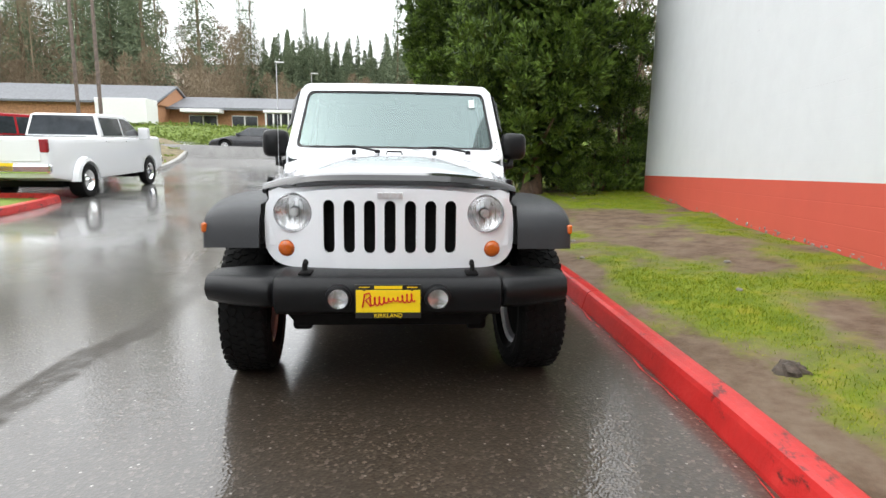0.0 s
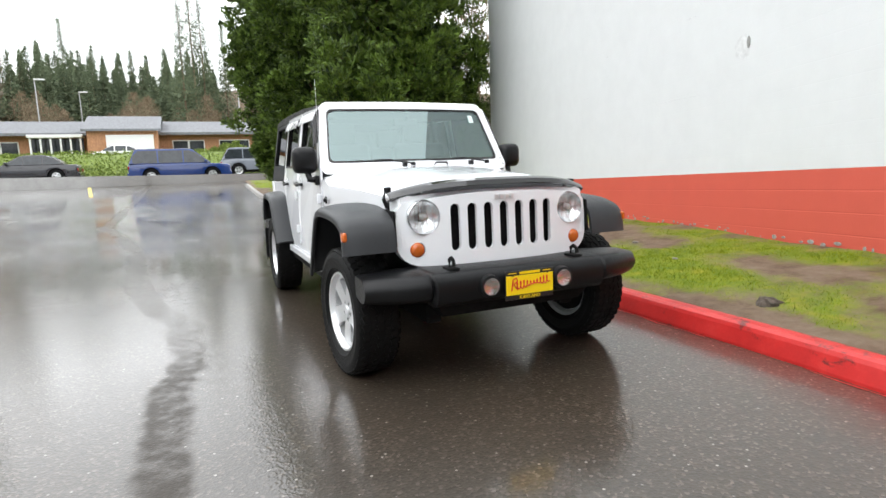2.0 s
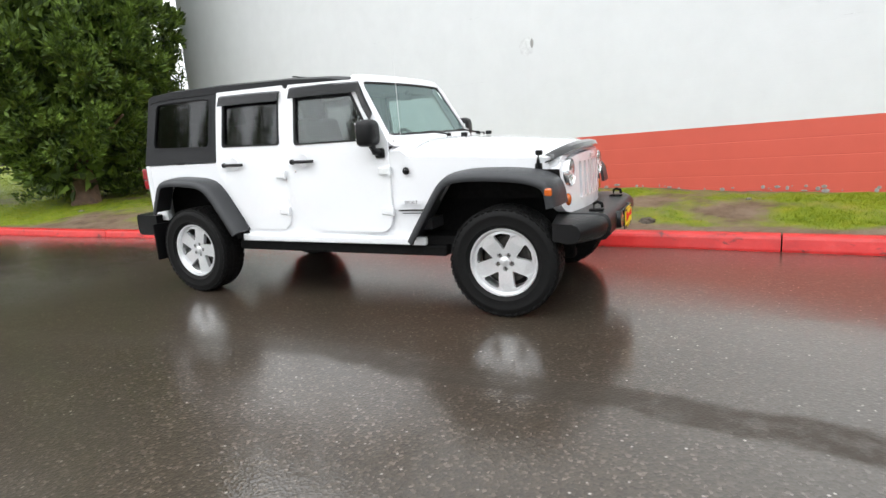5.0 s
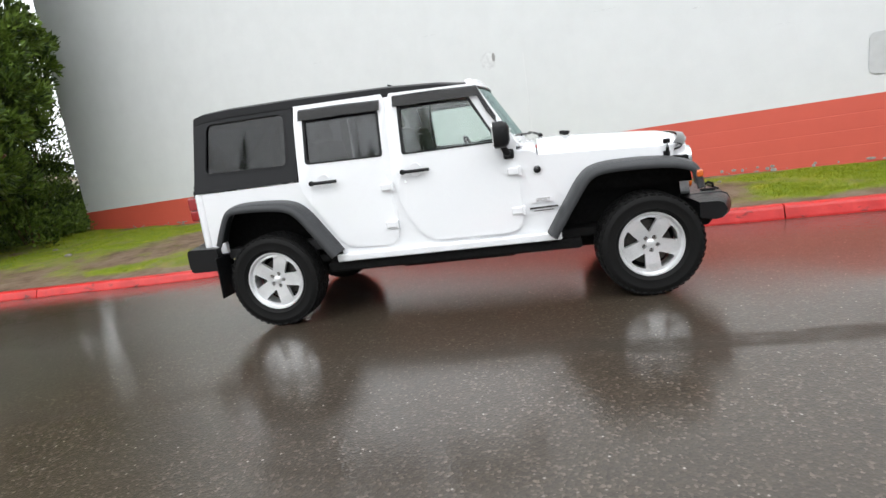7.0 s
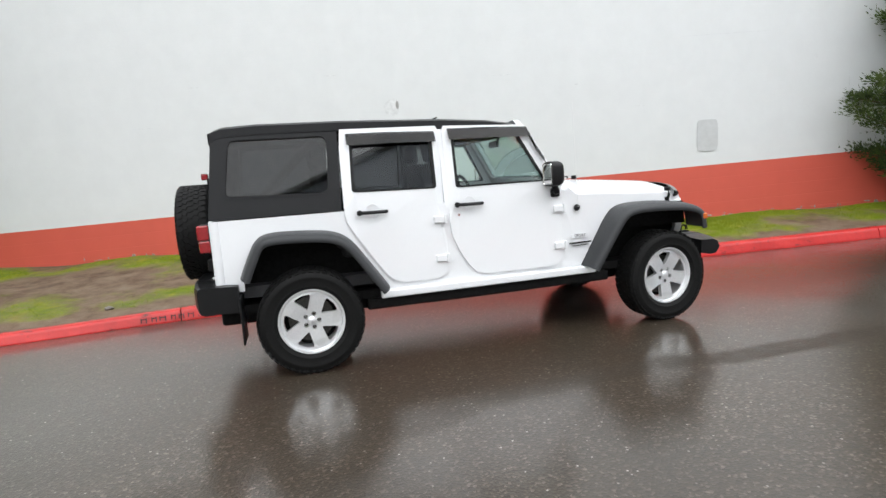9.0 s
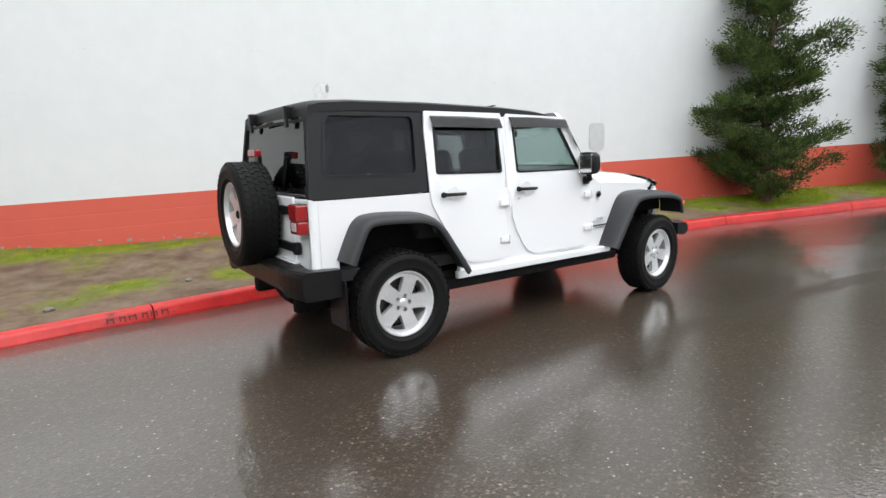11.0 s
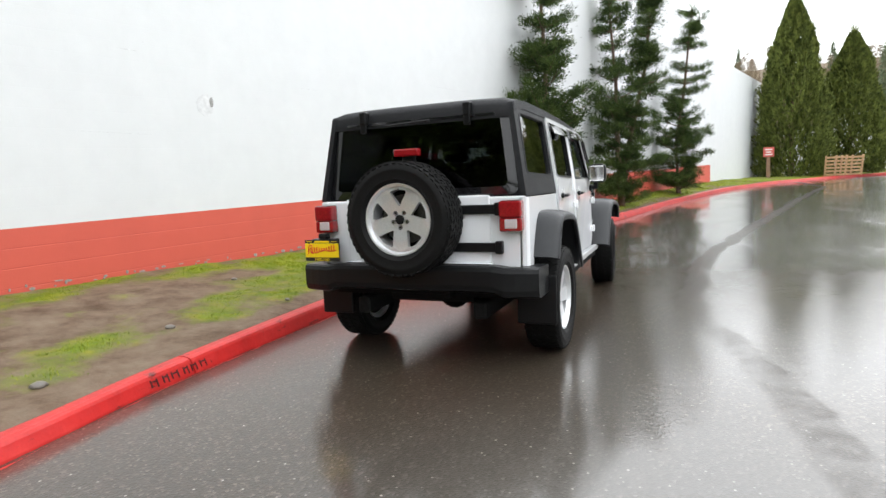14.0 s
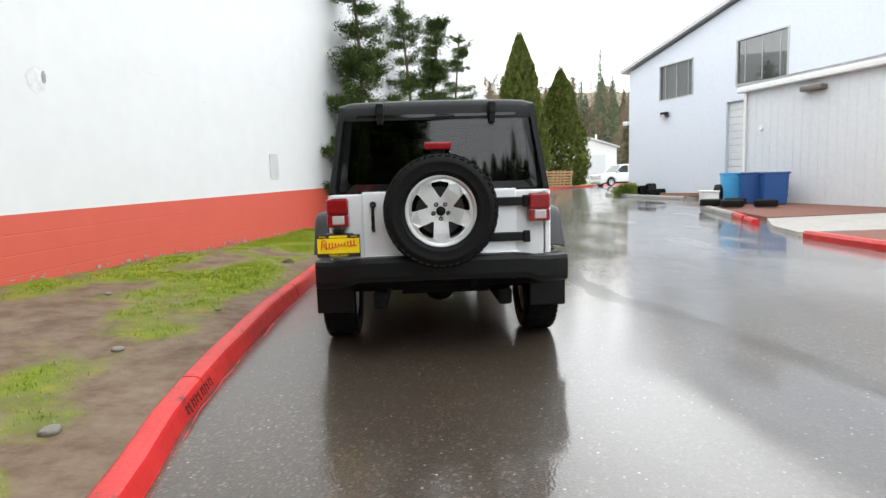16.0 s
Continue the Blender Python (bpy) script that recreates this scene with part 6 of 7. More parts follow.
def hillside(name, y0, y1, slope, label):
    """Brown rising ground that closes the view."""
    xs, ys = np.linspace(-150, 90, 70), np.linspace(y0, y1, 24)
    vs = [(x, y, 0.9 + (1.2 if y0 > 0 else 0) + abs(y - y0) * slope + 1.6 * noise.noise(Vector((x * 0.05, y * 0.05, 0.2))) * min(1, abs(y - y0) / 12)) for y in ys for x in xs]
    n = len(xs)
    fs = [(j * n + i, j * n + i + 1, (j + 1) * n + i + 1, (j + 1) * n + i) for j in range(len(ys) - 1) for i in range(n - 1)]
    tagged(new(name, sheet(name, vs, fs, M_LITTER, True)), label, "ground", kind="structure")


M_LITTER = plain("leaf_litter", (0.17, 0.13, 0.09), 0.9, grain=0.8, vary=0.35, relief=0.5)
hillside("hill_south", -86, -190, 0.30, "brown wooded hillside ground beyond the garage")
hillside("hill_north", 78, 170, 0.26, "brown wooded hillside ground behind the low houses")

# ---- surroundings to the north: houses, bank, street, cars ----
M_ROOF = plain("grey_shingle_roof", (0.16, 0.165, 0.175), 0.8, grain=6, vary=0.25, relief=0.3)
M_BRICK = plain("orange_brick", (0.40, 0.20, 0.105), 0.8, grain=8, vary=0.3, relief=0.3)
M_TRIMWHITE = plain("white_trim_paint", (0.72, 0.72, 0.70), 0.5, grain=10, vary=0.06)
M_SIDING = plain("pale_grey_metal_siding", (0.60, 0.64, 0.70), 0.45, grain=7, vary=0.03, relief=0.03, dirt=0.03)
M_SIDING2 = plain("light_grey_metal_siding", (0.60, 0.62, 0.63), 0.45, grain=7, vary=0.04, relief=0.04, dirt=0.05)
M_CONCRETE = plain("wet_concrete", (0.36, 0.34, 0.31), 0.4, grain=14, vary=0.2, relief=0.2, dirt=0.25)
M_MULCH = plain("red_brown_mulch", (0.16, 0.065, 0.045), 0.9, grain=22, vary=0.5, relief=0.9)
M_BLUEBIN = plain("deep_blue_plastic", (0.015, 0.075, 0.25), 0.35, grain=20, vary=0.15, dirt=0.2)
M_CYANBIN = plain("light_blue_plastic", (0.06, 0.34, 0.62), 0.35, grain=20, vary=0.1, dirt=0.1)
M_WOOD = plain("raw_pale_wood", (0.52, 0.33, 0.17), 0.7, grain=12, vary=0.25, relief=0.3)
M_POST = plain("weathered_post", (0.22, 0.13, 0.08), 0.8, grain=12, vary=0.3, relief=0.4)
M_DARKPANE = plain("dark_window_pane", (0.03, 0.035, 0.04), 0.08, grain=4, vary=0.3, relief=0.0, coat=0.3)
M_WINFRAME = plain("aluminium_frame", (0.42, 0.42, 0.42), 0.4, 0.5, grain=20, vary=0.1)
M_STREETPOLE = plain("weathered_timber_pole", (0.14, 0.11, 0.09), 0.85, grain=10, vary=0.3, relief=0.4)


def low_house():
    """A long, low brick house with a shallow grey roof and a projecting wing."""
    h = thing("school_house", "long low brick building with grey roof and white trim", "building", at=Matrix.Translation((0, 52, 2.55)))
    part("wall", box(bmesh.new(), (-12, 3.0, 1.05), (62, 5.5, 3.3)), M_BRICK, h)

    def roof(x0, x1, y0, y1, ze, zr):
        bm = bmesh.new()
        prism(bm, [(y0, ze), ((y0 + y1) / 2, zr), (y1, ze), (y1, ze - 0.18), ((y0 + y1) / 2, zr - 0.2), (y0, ze - 0.18)], x0, x1, "x")
        return part("roof", bm, M_ROOF, h)

    roof(-43.5, 19.5, -0.7, 8.0, 2.72, 4.0)
    roof(-44.0, -21.6, -3.4, 6.0, 2.95, 4.75)
    roof(-9.2, -3.6, -3.0, 6.0, 2.85, 4.25)
    part("wing", box(bmesh.new(), (-33.0, -0.5, 1.4), (22.0, 4.6, 2.8)), M_BRICK, h)
    part("gable", prism(bmesh.new(), [(-3.0, 2.7), (1.3, 4.5), (5.6, 2.7)], -21.95, -21.75, "x"), M_BRICK, h)
    part("wing", box(bmesh.new(), (-6.4, -0.4, 1.4), (5.0, 4.4, 2.8)), M_BRICK, h)
    part("garage_door", box(bmesh.new(), (-5.9, -2.64, 1.25), (3.4, 0.1, 2.3), 0.02), M_TRIMWHITE, h)
    part("fascia", box(bmesh.new(), (-12, -0.72, 2.60), (62, 0.06, 0.2)), M_ROOF, h)
    for x, w in ((-19.0, 2.6), (-15.2, 2.4), (-12.4, 1.4), (-1.6, 2.6), (2.2, 2.6), (7.0, 3.0), (12.0, 3.0)):
        win = part("window", box(bmesh.new(), (x, 0.22, 1.45), (w, 0.08, 1.3), 0.01), M_TRIMWHITE, h)
        for k in (-0.25, 0.25):
            part("pane", box(bmesh.new(), (x + k * w, 0.17, 1.45), (w * 0.44, 0.04, 1.12)), M_DARKPANE, win)
    part("canopy", box(bmesh.new(), (-18.6, -1.1, 2.35), (3.4, 1.6, 0.32), 0.03), M_TRIMWHITE, h, "white entrance canopy")
    porch = part("porch", box(bmesh.new(), (-11.3, -0.4, 2.45), (3.8, 1.2, 0.25), 0.03), M_TRIMWHITE, h)
    for k in range(6):
        part("post", box(bmesh.new(), (-13.0 + 0.68 * k, -0.85, 1.2), (0.12, 0.12, 2.4)), M_TRIMWHITE, porch)
    # dark sheet added in place of the shade under the porch roof
    part("shade", box(bmesh.new(), (-11.3, 0.10, 1.3), (3.6, 0.06, 2.2)), M_DARKPANE, porch)


low_house()


def bank_of_ivy():
    """A rough green bank between the street and the houses."""
    xs, ys = np.linspace(-42, 34, 70), np.linspace(36.2, 50, 16)

    def hz(x, y):
        f = min(1, (y - 36.2) / 4.5)
        return 1.50 + f * (1.5 + 0.35 * noise.noise(Vector((x * 0.25, y * 0.3, 0.7))))

    vs = [(x, y, hz(x, y)) for y in ys for x in xs]
    n = len(xs)
    fs = [(j * n + i, j * n + i + 1, (j + 1) * n + i + 1, (j + 1) * n + i) for j in range(len(ys) - 1) for i in range(n - 1)]
    tagged(new("ivy_bank", sheet("ivy_bank", vs, fs, plain("green_ground_cover", (0.13, 0.18, 0.03), 0.8, grain=5, vary=0.4, relief=0.6), True)), "low green bank covered with ivy beyond the street", "bank", kind="structure")
    m = 42000
    x, y = RNG.uniform(-42, 34, m), 36.3 + RNG.uniform(0, 1, m) ** 1.5 * 12
    z = np.array([hz(a, b) for a, b in zip(x, y)]) + RNG.uniform(0, 0.35, m) ** 1.4
    v, f = join([cards(np.stack([x, y, z], 1), np.tile([0, -0.5, 0.8], (m, 1)), 0.15, 0.11, 0.6)])
    tagged(new("ivy", sheet("ivy", v, f, M_IVY)), "bright green ivy leaves on the bank", "ivy", kind="stuff")


bank_of_ivy()
shrub((1.2, 42.5, 2.6), (1.8, 1.4, 1.2), 70, "round bright-green bush on the ivy bank", M_IVY, (0.16, 0.09))
shrub((-15.5, 50.3, 2.0), (1.2, 0.8, 1.6), 30, "pale flowering bush by the houses", M_IVY, (0.16, 0.09))


def planting_bed():
    """Earth bed with a grey kerb by the parking bays."""
    edge = [(-9.9, 20.6), (-10.1, 22.0), (-10.8, 25.0), (-11.8, 28.6), (-13.2, 32.2)]
    bm = bmesh.new()
    rings = []
    for i, (x, y) in enumerate(edge):
        z = ground_z(y, x)
        rings.append([(x, y, z - 0.1), (x, y, z + 0.13), (x - 0.04, y, z + 0.16), (x - 0.18, y, z + 0.16), (x - 0.18, y, z - 0.1)])
    loft(bm, rings)
    k = tagged(part("kerb_bed", bm, M_KERBGREY), "bare grey concrete kerb round an earth bed", "kerb", kind="structure")
    vs, fs = [], []
    for x, y in edge:
        for c in np.linspace(0, 1, 14):
            xx = x - 0.15 - c * 12
            vs.append((xx, y, ground_z(y, xx) + 0.12 + 0.55 * min(1, c * 3.0) + 0.1 * noise.noise(Vector((xx, y, 0)))))
    fs = [(j * 14 + i, j * 14 + i + 1, (j + 1) * 14 + i + 1, (j + 1) * 14 + i) for j in range(len(edge) - 1) for i in range(13)]
    tagged(new("earth_bed", sheet("earth_bed", vs, fs, plain("brown_bed_soil", (0.15, 0.12, 0.06), 0.9, grain=4, vary=0.5, relief=0.7), True)), "brown earth bed with low plants beside the bays", "ground", kind="structure")
    m = 5000
    j = RNG.integers(0, len(vs), m)
    c = np.array([v for v in vs])[j] + RNG.uniform(-1, 0, (m, 3)) * np.array([0.6, 0, 0.0]) + RNG.normal(0, 0.4, (m, 3)) * np.array([0, 1, 0.0]) - np.array([0.25, 0, 0]) + np.array([0, 0, 0.05])
    v, f = join([cards(c, np.tile([0, 0, 1.0], (m, 1)), 0.14, 0.06, 0.5)])
    tagged(new("bed_plants", sheet("bed_plants", v, f, M_IVY)), "yellow-green low plants in the earth bed", "plants", kind="stuff")


planting_bed()


def kerbed_island():
    """A small grass island with a red kerb at the end of the bays."""
    pts = [(-7.15, 6.6), (-7.25, 7.6), (-7.5, 9.2), (-7.75, 10.1), (-8.1, 10.5), (-8.8, 10.6), (-20, 9.6)]
    bm = bmesh.new()
    rings = []
    for i, (x, y) in enumerate(pts):
        a, b = Vector(pts[max(i - 1, 0)]), Vector(pts[min(i + 1, len(pts) - 1)])
        d = (b - a).normalized()
        n = Vector((-d.y, d.x))
        z = ground_z(y)
        rings.append([(x + n.x * u, y + n.y * u, z + v) for u, v in ((0, -0.08), (0.0, 0.03), (0.03, 0.14), (0.06, 0.155), (0.16, 0.155), (0.16, -0.08))])
    loft(bm, rings)
    tagged(part("kerb_island", bm, M_KERBRED), "red painted kerb round a small grass island", "kerb", kind="structure")
    bm = bmesh.new()
    prism(bm, [(x - 0.10, y - 0.02) for x, y in pts] + [(-20, 6.6)], -0.05, 0.13, "z")
    tagged(part("grass_island", bm, plain("wet_lawn", (0.16, 0.23, 0.03), 0.8, grain=9, vary=0.35, relief=0.6)), "small wet lawn inside the red kerb", "ground", kind="structure")


kerbed_island()


def street_pole(x, y, h, label):
    t = thing("utility_pole", label, "pole", at=Matrix.Translation((x, y, ground_z(y, x))))
    part("mast", cyl(bmesh.new(), (0, 0, -0.2), (0, 0, h), 0.085, 0.06, 12), M_STREETPOLE, t)
    part("crossarm", box(bmesh.new(), (0, 0, h - 0.6), (2.2, 0.1, 0.12), 0.01), M_STREETPOLE, t)
    return t


street_pole(-13.3, 20.6 + 2.4, 11.0, "weathered timber utility pole by the bays")
street_pole(-14.9, 24.2, 10.0, "second thin timber pole behind the bays")
for x, y, h in ((-14.3, 62, 9.0), (-12.5, 74, 9.5), (3.5, 60, 9)):
    t = thing("street_lamp", "thin grey street lamp among the trees", "lamp post", "street lamps", at=Matrix.Translation((x, y, 2.0)))
    part("mast", cyl(bmesh.new(), (0, 0, -0.2), (0, 0, h), 0.08, 0.05, 10), M_WINFRAME, t)
    part("lamp_head", box(bmesh.new(), (0.4, 0, h), (0.9, 0.25, 0.12), 0.03), M_TRIMWHITE, t)


def vehicle(name, label, at, paint, L, W, H, kind, glass=None):
    """A parked car: shaped body, glazed cabin, wheels, lamps. Front towards +x, base at z = 0."""
    t = thing(name, label, "car", at=at)
    clear = 0.20 if kind != "pickup" else 0.54
    belt = {"sedan": 0.64, "suv": 0.60, "van": 0.56, "pickup": 0.71}[kind] * H
    wr = {"sedan": 0.33, "suv": 0.36, "van": 0.34, "pickup": 0.41}[kind]
    fa, ra = L * 0.31, -L * 0.29 if kind != "pickup" else -L * 0.30

    def arch(c, r):
        return [(c + r * math.cos(a), wr + r * math.sin(a)) for a in np.linspace(math.pi, 0, 9)]

    nose = {"sedan": 0.62, "suv": 0.84, "van": 0.80, "pickup": 0.94}[kind]
    tail = {"sedan": 0.90, "suv": 0.98, "van": 1.0, "pickup": 1.0}[kind]
    low = [(-L / 2, clear + 0.08)] + [(-L / 2 + 0.05, clear)] + arch(ra, wr + 0.07) + arch(fa, wr + 0.07) + [(L / 2 - 0.08, clear), (L / 2, clear + 0.12)]
    top = [(L / 2 - 0.02, belt * nose), (L / 2 - 0.12, belt * nose + 0.10), (L * 0.24, belt), (-L / 2 + 0.10, belt), (-L / 2, belt * tail - 0.05)]
    bm = bmesh.new()
    prism(bm, low + top, -W / 2, W / 2, "y", 0.045)
    for axis, cuts in (((1, 0, 0), np.linspace(-0.47, 0.47, 15) * L), ((0, 0, 1), np.linspace(0.45, 0.97, 7) * belt)):
        for c in cuts:
            bmesh.ops.bisect_plane(bm, geom=bm.verts[:] + bm.edges[:] + bm.faces[:], plane_co=Vector(axis) * float(c), plane_no=axis)
    for v in bm.verts:
        up = min(1.0, max(0.0, (v.co.z / belt - 0.55) / 0.45))
        v.co.y *= (1 - 0.06 * up * up) * (1 - 0.10 * max(0, (abs(v.co.x) / (L / 2) - 0.7) / 0.3) ** 2)
    bmesh.ops.triangulate(bm, faces=[f for f in bm.faces if len(f.verts) > 4])
    part("body", bm, paint, t, "", True)
    c = {"sedan": (0.20, 0.02, -0.22, -0.38), "suv": (0.25, 0.10, -0.40, -0.485), "van": (0.30, 0.12, -0.43, -0.49), "pickup": (0.27, 0.14, -0.115, -0.135)}[kind]
    cab = [(c[0] * L, belt - 0.01), (c[1] * L, H - 0.03), (c[1] * L - 0.2, H), (c[2] * L + 0.15, H), (c[2] * L, H - 0.04), (c[3] * L, belt - 0.01)]

    def taper(b):
        for v in b.verts:
            f = max(0, (v.co.z - belt) / (H - belt))
            v.co.y *= 0.94 - 0.13 * f
        return b

    part("cabin", taper(prism(bmesh.new(), cab, -W / 2, W / 2, "y", 0.03)), paint, t)
    gl = glass or M_DARKPANE
    span = (c[3] * L + 0.14, c[0] * L - 0.12)
    n = 3 if kind in ("suv", "van", "sedan") else 2
    cuts = np.linspace(span[0], span[1], n + 1)
    for s in (-1, 1):
        for i in range(n):
            def clip(x):
                zt = H - 0.10
                if x < c[2] * L:
                    zt = belt + (H - 0.10 - belt) * max(0.1, (x - c[3] * L) / ((c[2] - c[3]) * L + 1e-6))
                if x > c[1] * L:
                    zt = belt + (H - 0.10 - belt) * max(0.06, (c[0] * L - x) / ((c[0] - c[1]) * L))
                return zt
            a, b = cuts[i] + 0.035, cuts[i + 1] - 0.035
            xs = np.linspace(a, b, 5)
            pts = [(x, belt + 0.03) for x in xs] + [(x, clip(x)) for x in reversed(xs)]
            g = taper(prism(bmesh.new(), pts, s * (W / 2 + 0.004), s * (W / 2 - 0.01), "y"))
            part("side_window", g, gl, t)

    def screen(x0, z0, x1, z1, k):
        m = bmesh.new()
        d = Vector((x1 - x0, 0, z1 - z0))
        n2 = Vector((d.z, 0, -d.x)).normalized() * k * 0.008
        hw0, hw1 = W / 2 * 0.86, W / 2 * 0.74
        p0, p1 = Vector((x0, 0, z0)) + d * 0.08, Vector((x0, 0, z0)) + d * 0.90
        q = [p0 + n2 + Vector((0, -hw0, 0)), p0 + n2 + Vector((0, hw0, 0)), p1 + n2 + Vector((0, hw1, 0)), p1 + n2 + Vector((0, -hw1, 0))]
        loft(m, [q, [p - n2 * 1.5 for p in q]])
        part("windscreen" if k > 0 else "rear_window", m, gl, t)

    screen(c[0] * L, belt, c[1] * L, H, 1)
    screen(c[3] * L, belt, c[2] * L, H, -1)
    for s in (-1, 1):
        part("headlight", box(bmesh.new(), (L / 2 - 0.09, s * W * 0.36, belt * nose - 0.02), (0.16, 0.30, 0.13), 0.03), M_CLEARLENS, t)
        part("tail_light", box(bmesh.new(), (-L / 2 + 0.035, s * W * 0.405, belt * tail - 0.20), (0.10, 0.17, 0.30 if kind == "pickup" else 0.16), 0.02), M_REDLENS, t)
        part("side_mirror", box(bmesh.new(), (c[0] * L - 0.25, s * (W / 2 + 0.08), belt + 0.10), (0.12, 0.18, 0.14) if kind != "pickup" else (0.14, 0.30, 0.34), 0.03), paint, t)
        for i in range(n - 1 if kind != "pickup" else 2):
            x = cuts[i + (1 if kind != "pickup" else 0)] + 0.12
            part("door_handle", box(bmesh.new(), (x, s * W / 2 * 0.985, belt - 0.12), (0.18, 0.03, 0.03), 0.008), paint, t)
        for x in (fa, ra):
            w = new("wheel")
            w.parent = t
            w.matrix_basis = Matrix.Translation((x, s * (W / 2 - 0.12), wr)) @ Matrix.Rotation(-s * math.pi / 2, 4, "X")
            part("tyre", lathe(bmesh.new(), [(wr * 0.62, -0.10), (wr * 0.80, -0.115), (wr * 0.97, -0.10), (wr, -0.06), (wr, 0.06), (wr * 0.97, 0.10), (wr * 0.80, 0.115), (wr * 0.62, 0.10)], 28), M_RUBBER, w, "", True)
            rim = lathe(bmesh.new(), [(0.0, 0.07), (wr * 0.16, 0.07), (wr * 0.2, 0.055), (wr * 0.5, 0.05), (wr * 0.58, 0.09), (wr * 0.64, 0.10)], 28)
            part("rim", rim, M_ALLOY if kind != "pickup" else M_CHROME, w)
            for k in range(5):
                a = 2 * math.pi * k / 5
                part("spoke_gap", box(bmesh.new(), (wr * 0.36 * math.cos(a), wr * 0.36 * math.sin(a), 0.055), (wr * 0.22, wr * 0.16, 0.02), 0.01, None), M_DARK, w)
    part("front_bumper", box(bmesh.new(), (L / 2 - 0.03, 0, clear + 0.20), (0.16, W * 0.92, 0.24), 0.05), paint if kind != "pickup" else M_CHROME, t)
    part("rear_bumper", box(bmesh.new(), (-L / 2 + 0.02, 0, clear + 0.20), (0.18, W * 0.92, 0.22), 0.05), paint if kind != "pickup" else M_CHROME, t)
    part("underbody", box(bmesh.new(), (0, 0, clear + 0.12), (L * 0.86, W * 0.74, 0.2)), M_DARK, t)
    for x in (fa, ra):
        part("arch_liner", box(bmesh.new(), (x, 0, wr + 0.16), (2 * wr + 0.2, W - 0.54, 0.62), 0.05), M_DARK, t)
    if kind == "pickup":
        part("bed_cover", box(bmesh.new(), (-L * 0.34, 0, belt + 0.004), (L * 0.29, W * 0.78, 0.02)), M_DARK, t, "dark open cargo bed")
        part("licence_plate", box(bmesh.new(), (-L / 2 - 0.06, 0.0, clear + 0.24), (0.02, 0.34, 0.17), 0.004), M_YELLOW, t, "yellow dealer plate")
        part("tailgate", box(bmesh.new(), (-L / 2 - 0.002, 0, belt - 0.30), (0.03, W * 0.74, 0.5), 0.02), paint, t)
        for s in (-1, 1):
            bm = bmesh.new()
            rings = []
            for a in np.linspace(0.0, math.pi, 15):
                r0, r1 = wr + 0.05, wr + 0.13
                rings.append([(ra + r0 * math.cos(a), s * (W / 2 - 0.05), wr + r0 * math.sin(a)), (ra + r0 * math.cos(a), s * (W / 2 + 0.13), wr + r0 * math.sin(a)), (ra + r1 * math.cos(a), s * (W / 2 + 0.11), wr + r1 * math.sin(a)), (ra + (r1 + 0.05) * math.cos(a), s * (W / 2 - 0.05), wr + (r1 + 0.05) * math.sin(a))])
            loft(bm, rings)
            part("dual_wheel_fender", bm, paint, t, "", True)
            w = new("wheel")
            w.parent = t
            w.matrix_basis = Matrix.Translation((ra, s * (W / 2 + 0.0), wr)) @ Matrix.Rotation(-s * math.pi / 2, 4, "X")
            part("tyre", lathe(bmesh.new(), [(wr * 0.55, 0.06), (wr * 0.62, 0.09), (wr * 0.80, 0.115), (wr * 0.97, 0.10), (wr, 0.06), (wr, -0.06)], 28), M_RUBBER, w, "", True)
            part("rim", lathe(bmesh.new(), [(0.0, 0.10), (0.07, 0.10), (0.10, 0.03), (wr * 0.45, 0.0), (wr * 0.55, 0.07), (wr * 0.60, 0.09)], 28), M_CHROME, w, "", True)
    return t


def car_paint(name, c):
    return plain(name, c, 0.22, grain=120, vary=0.03, relief=0.01, coat=0.7)


def facing(x, y, turn, z=None):
    return Matrix.Translation((x, y, ground_z(y, x) if z is None else z)) @ Matrix.Rotation(radians(turn), 4, "Z")


P_WHITE, P_RED, P_DARK = car_paint("white_truck_paint", (0.78, 0.79, 0.80)), car_paint("dark_red_paint", (0.30, 0.012, 0.018)), car_paint("black_sedan_paint", (0.018, 0.018, 0.022))
vehicle("pickup_truck", "white crew-cab pickup with dual rear wheels parked by the island", facing(-8.85, 13.15, 92) @ pose(0, 0, 0, 0, -1.6, 0), P_WHITE, 6.4, 1.98, 2.04, "pickup")
vehicle("estate_car", "dark red sport utility car parked behind the pickup", facing(-13.1, 18.2, 60), P_RED, 4.7, 1.88, 1.72, "suv")
vehicle("sedan_car", "dark grey sedan on the cross street", facing(-9.6, 33.6, 180), P_DARK, 4.85, 1.83, 1.45, "sedan")
vehicle("minivan_car", "dark blue minivan on the cross street", facing(-2.1, 30.6, 0), car_paint("dark_blue_paint", (0.006, 0.028, 0.14)), 4.9, 1.95, 1.72, "van")
vehicle("suv_car", "silver-grey sport utility car on the cross street", facing(2.3, 33.4, 0), car_paint("silver_grey_paint", (0.20, 0.22, 0.25)), 4.6, 1.82, 1.68, "suv")
vehicle("sedan_car", "white car parked near the low houses", facing(-6.0, 47.5, 0, 2.62), P_WHITE, 4.6, 1.8, 1.42, "sedan")

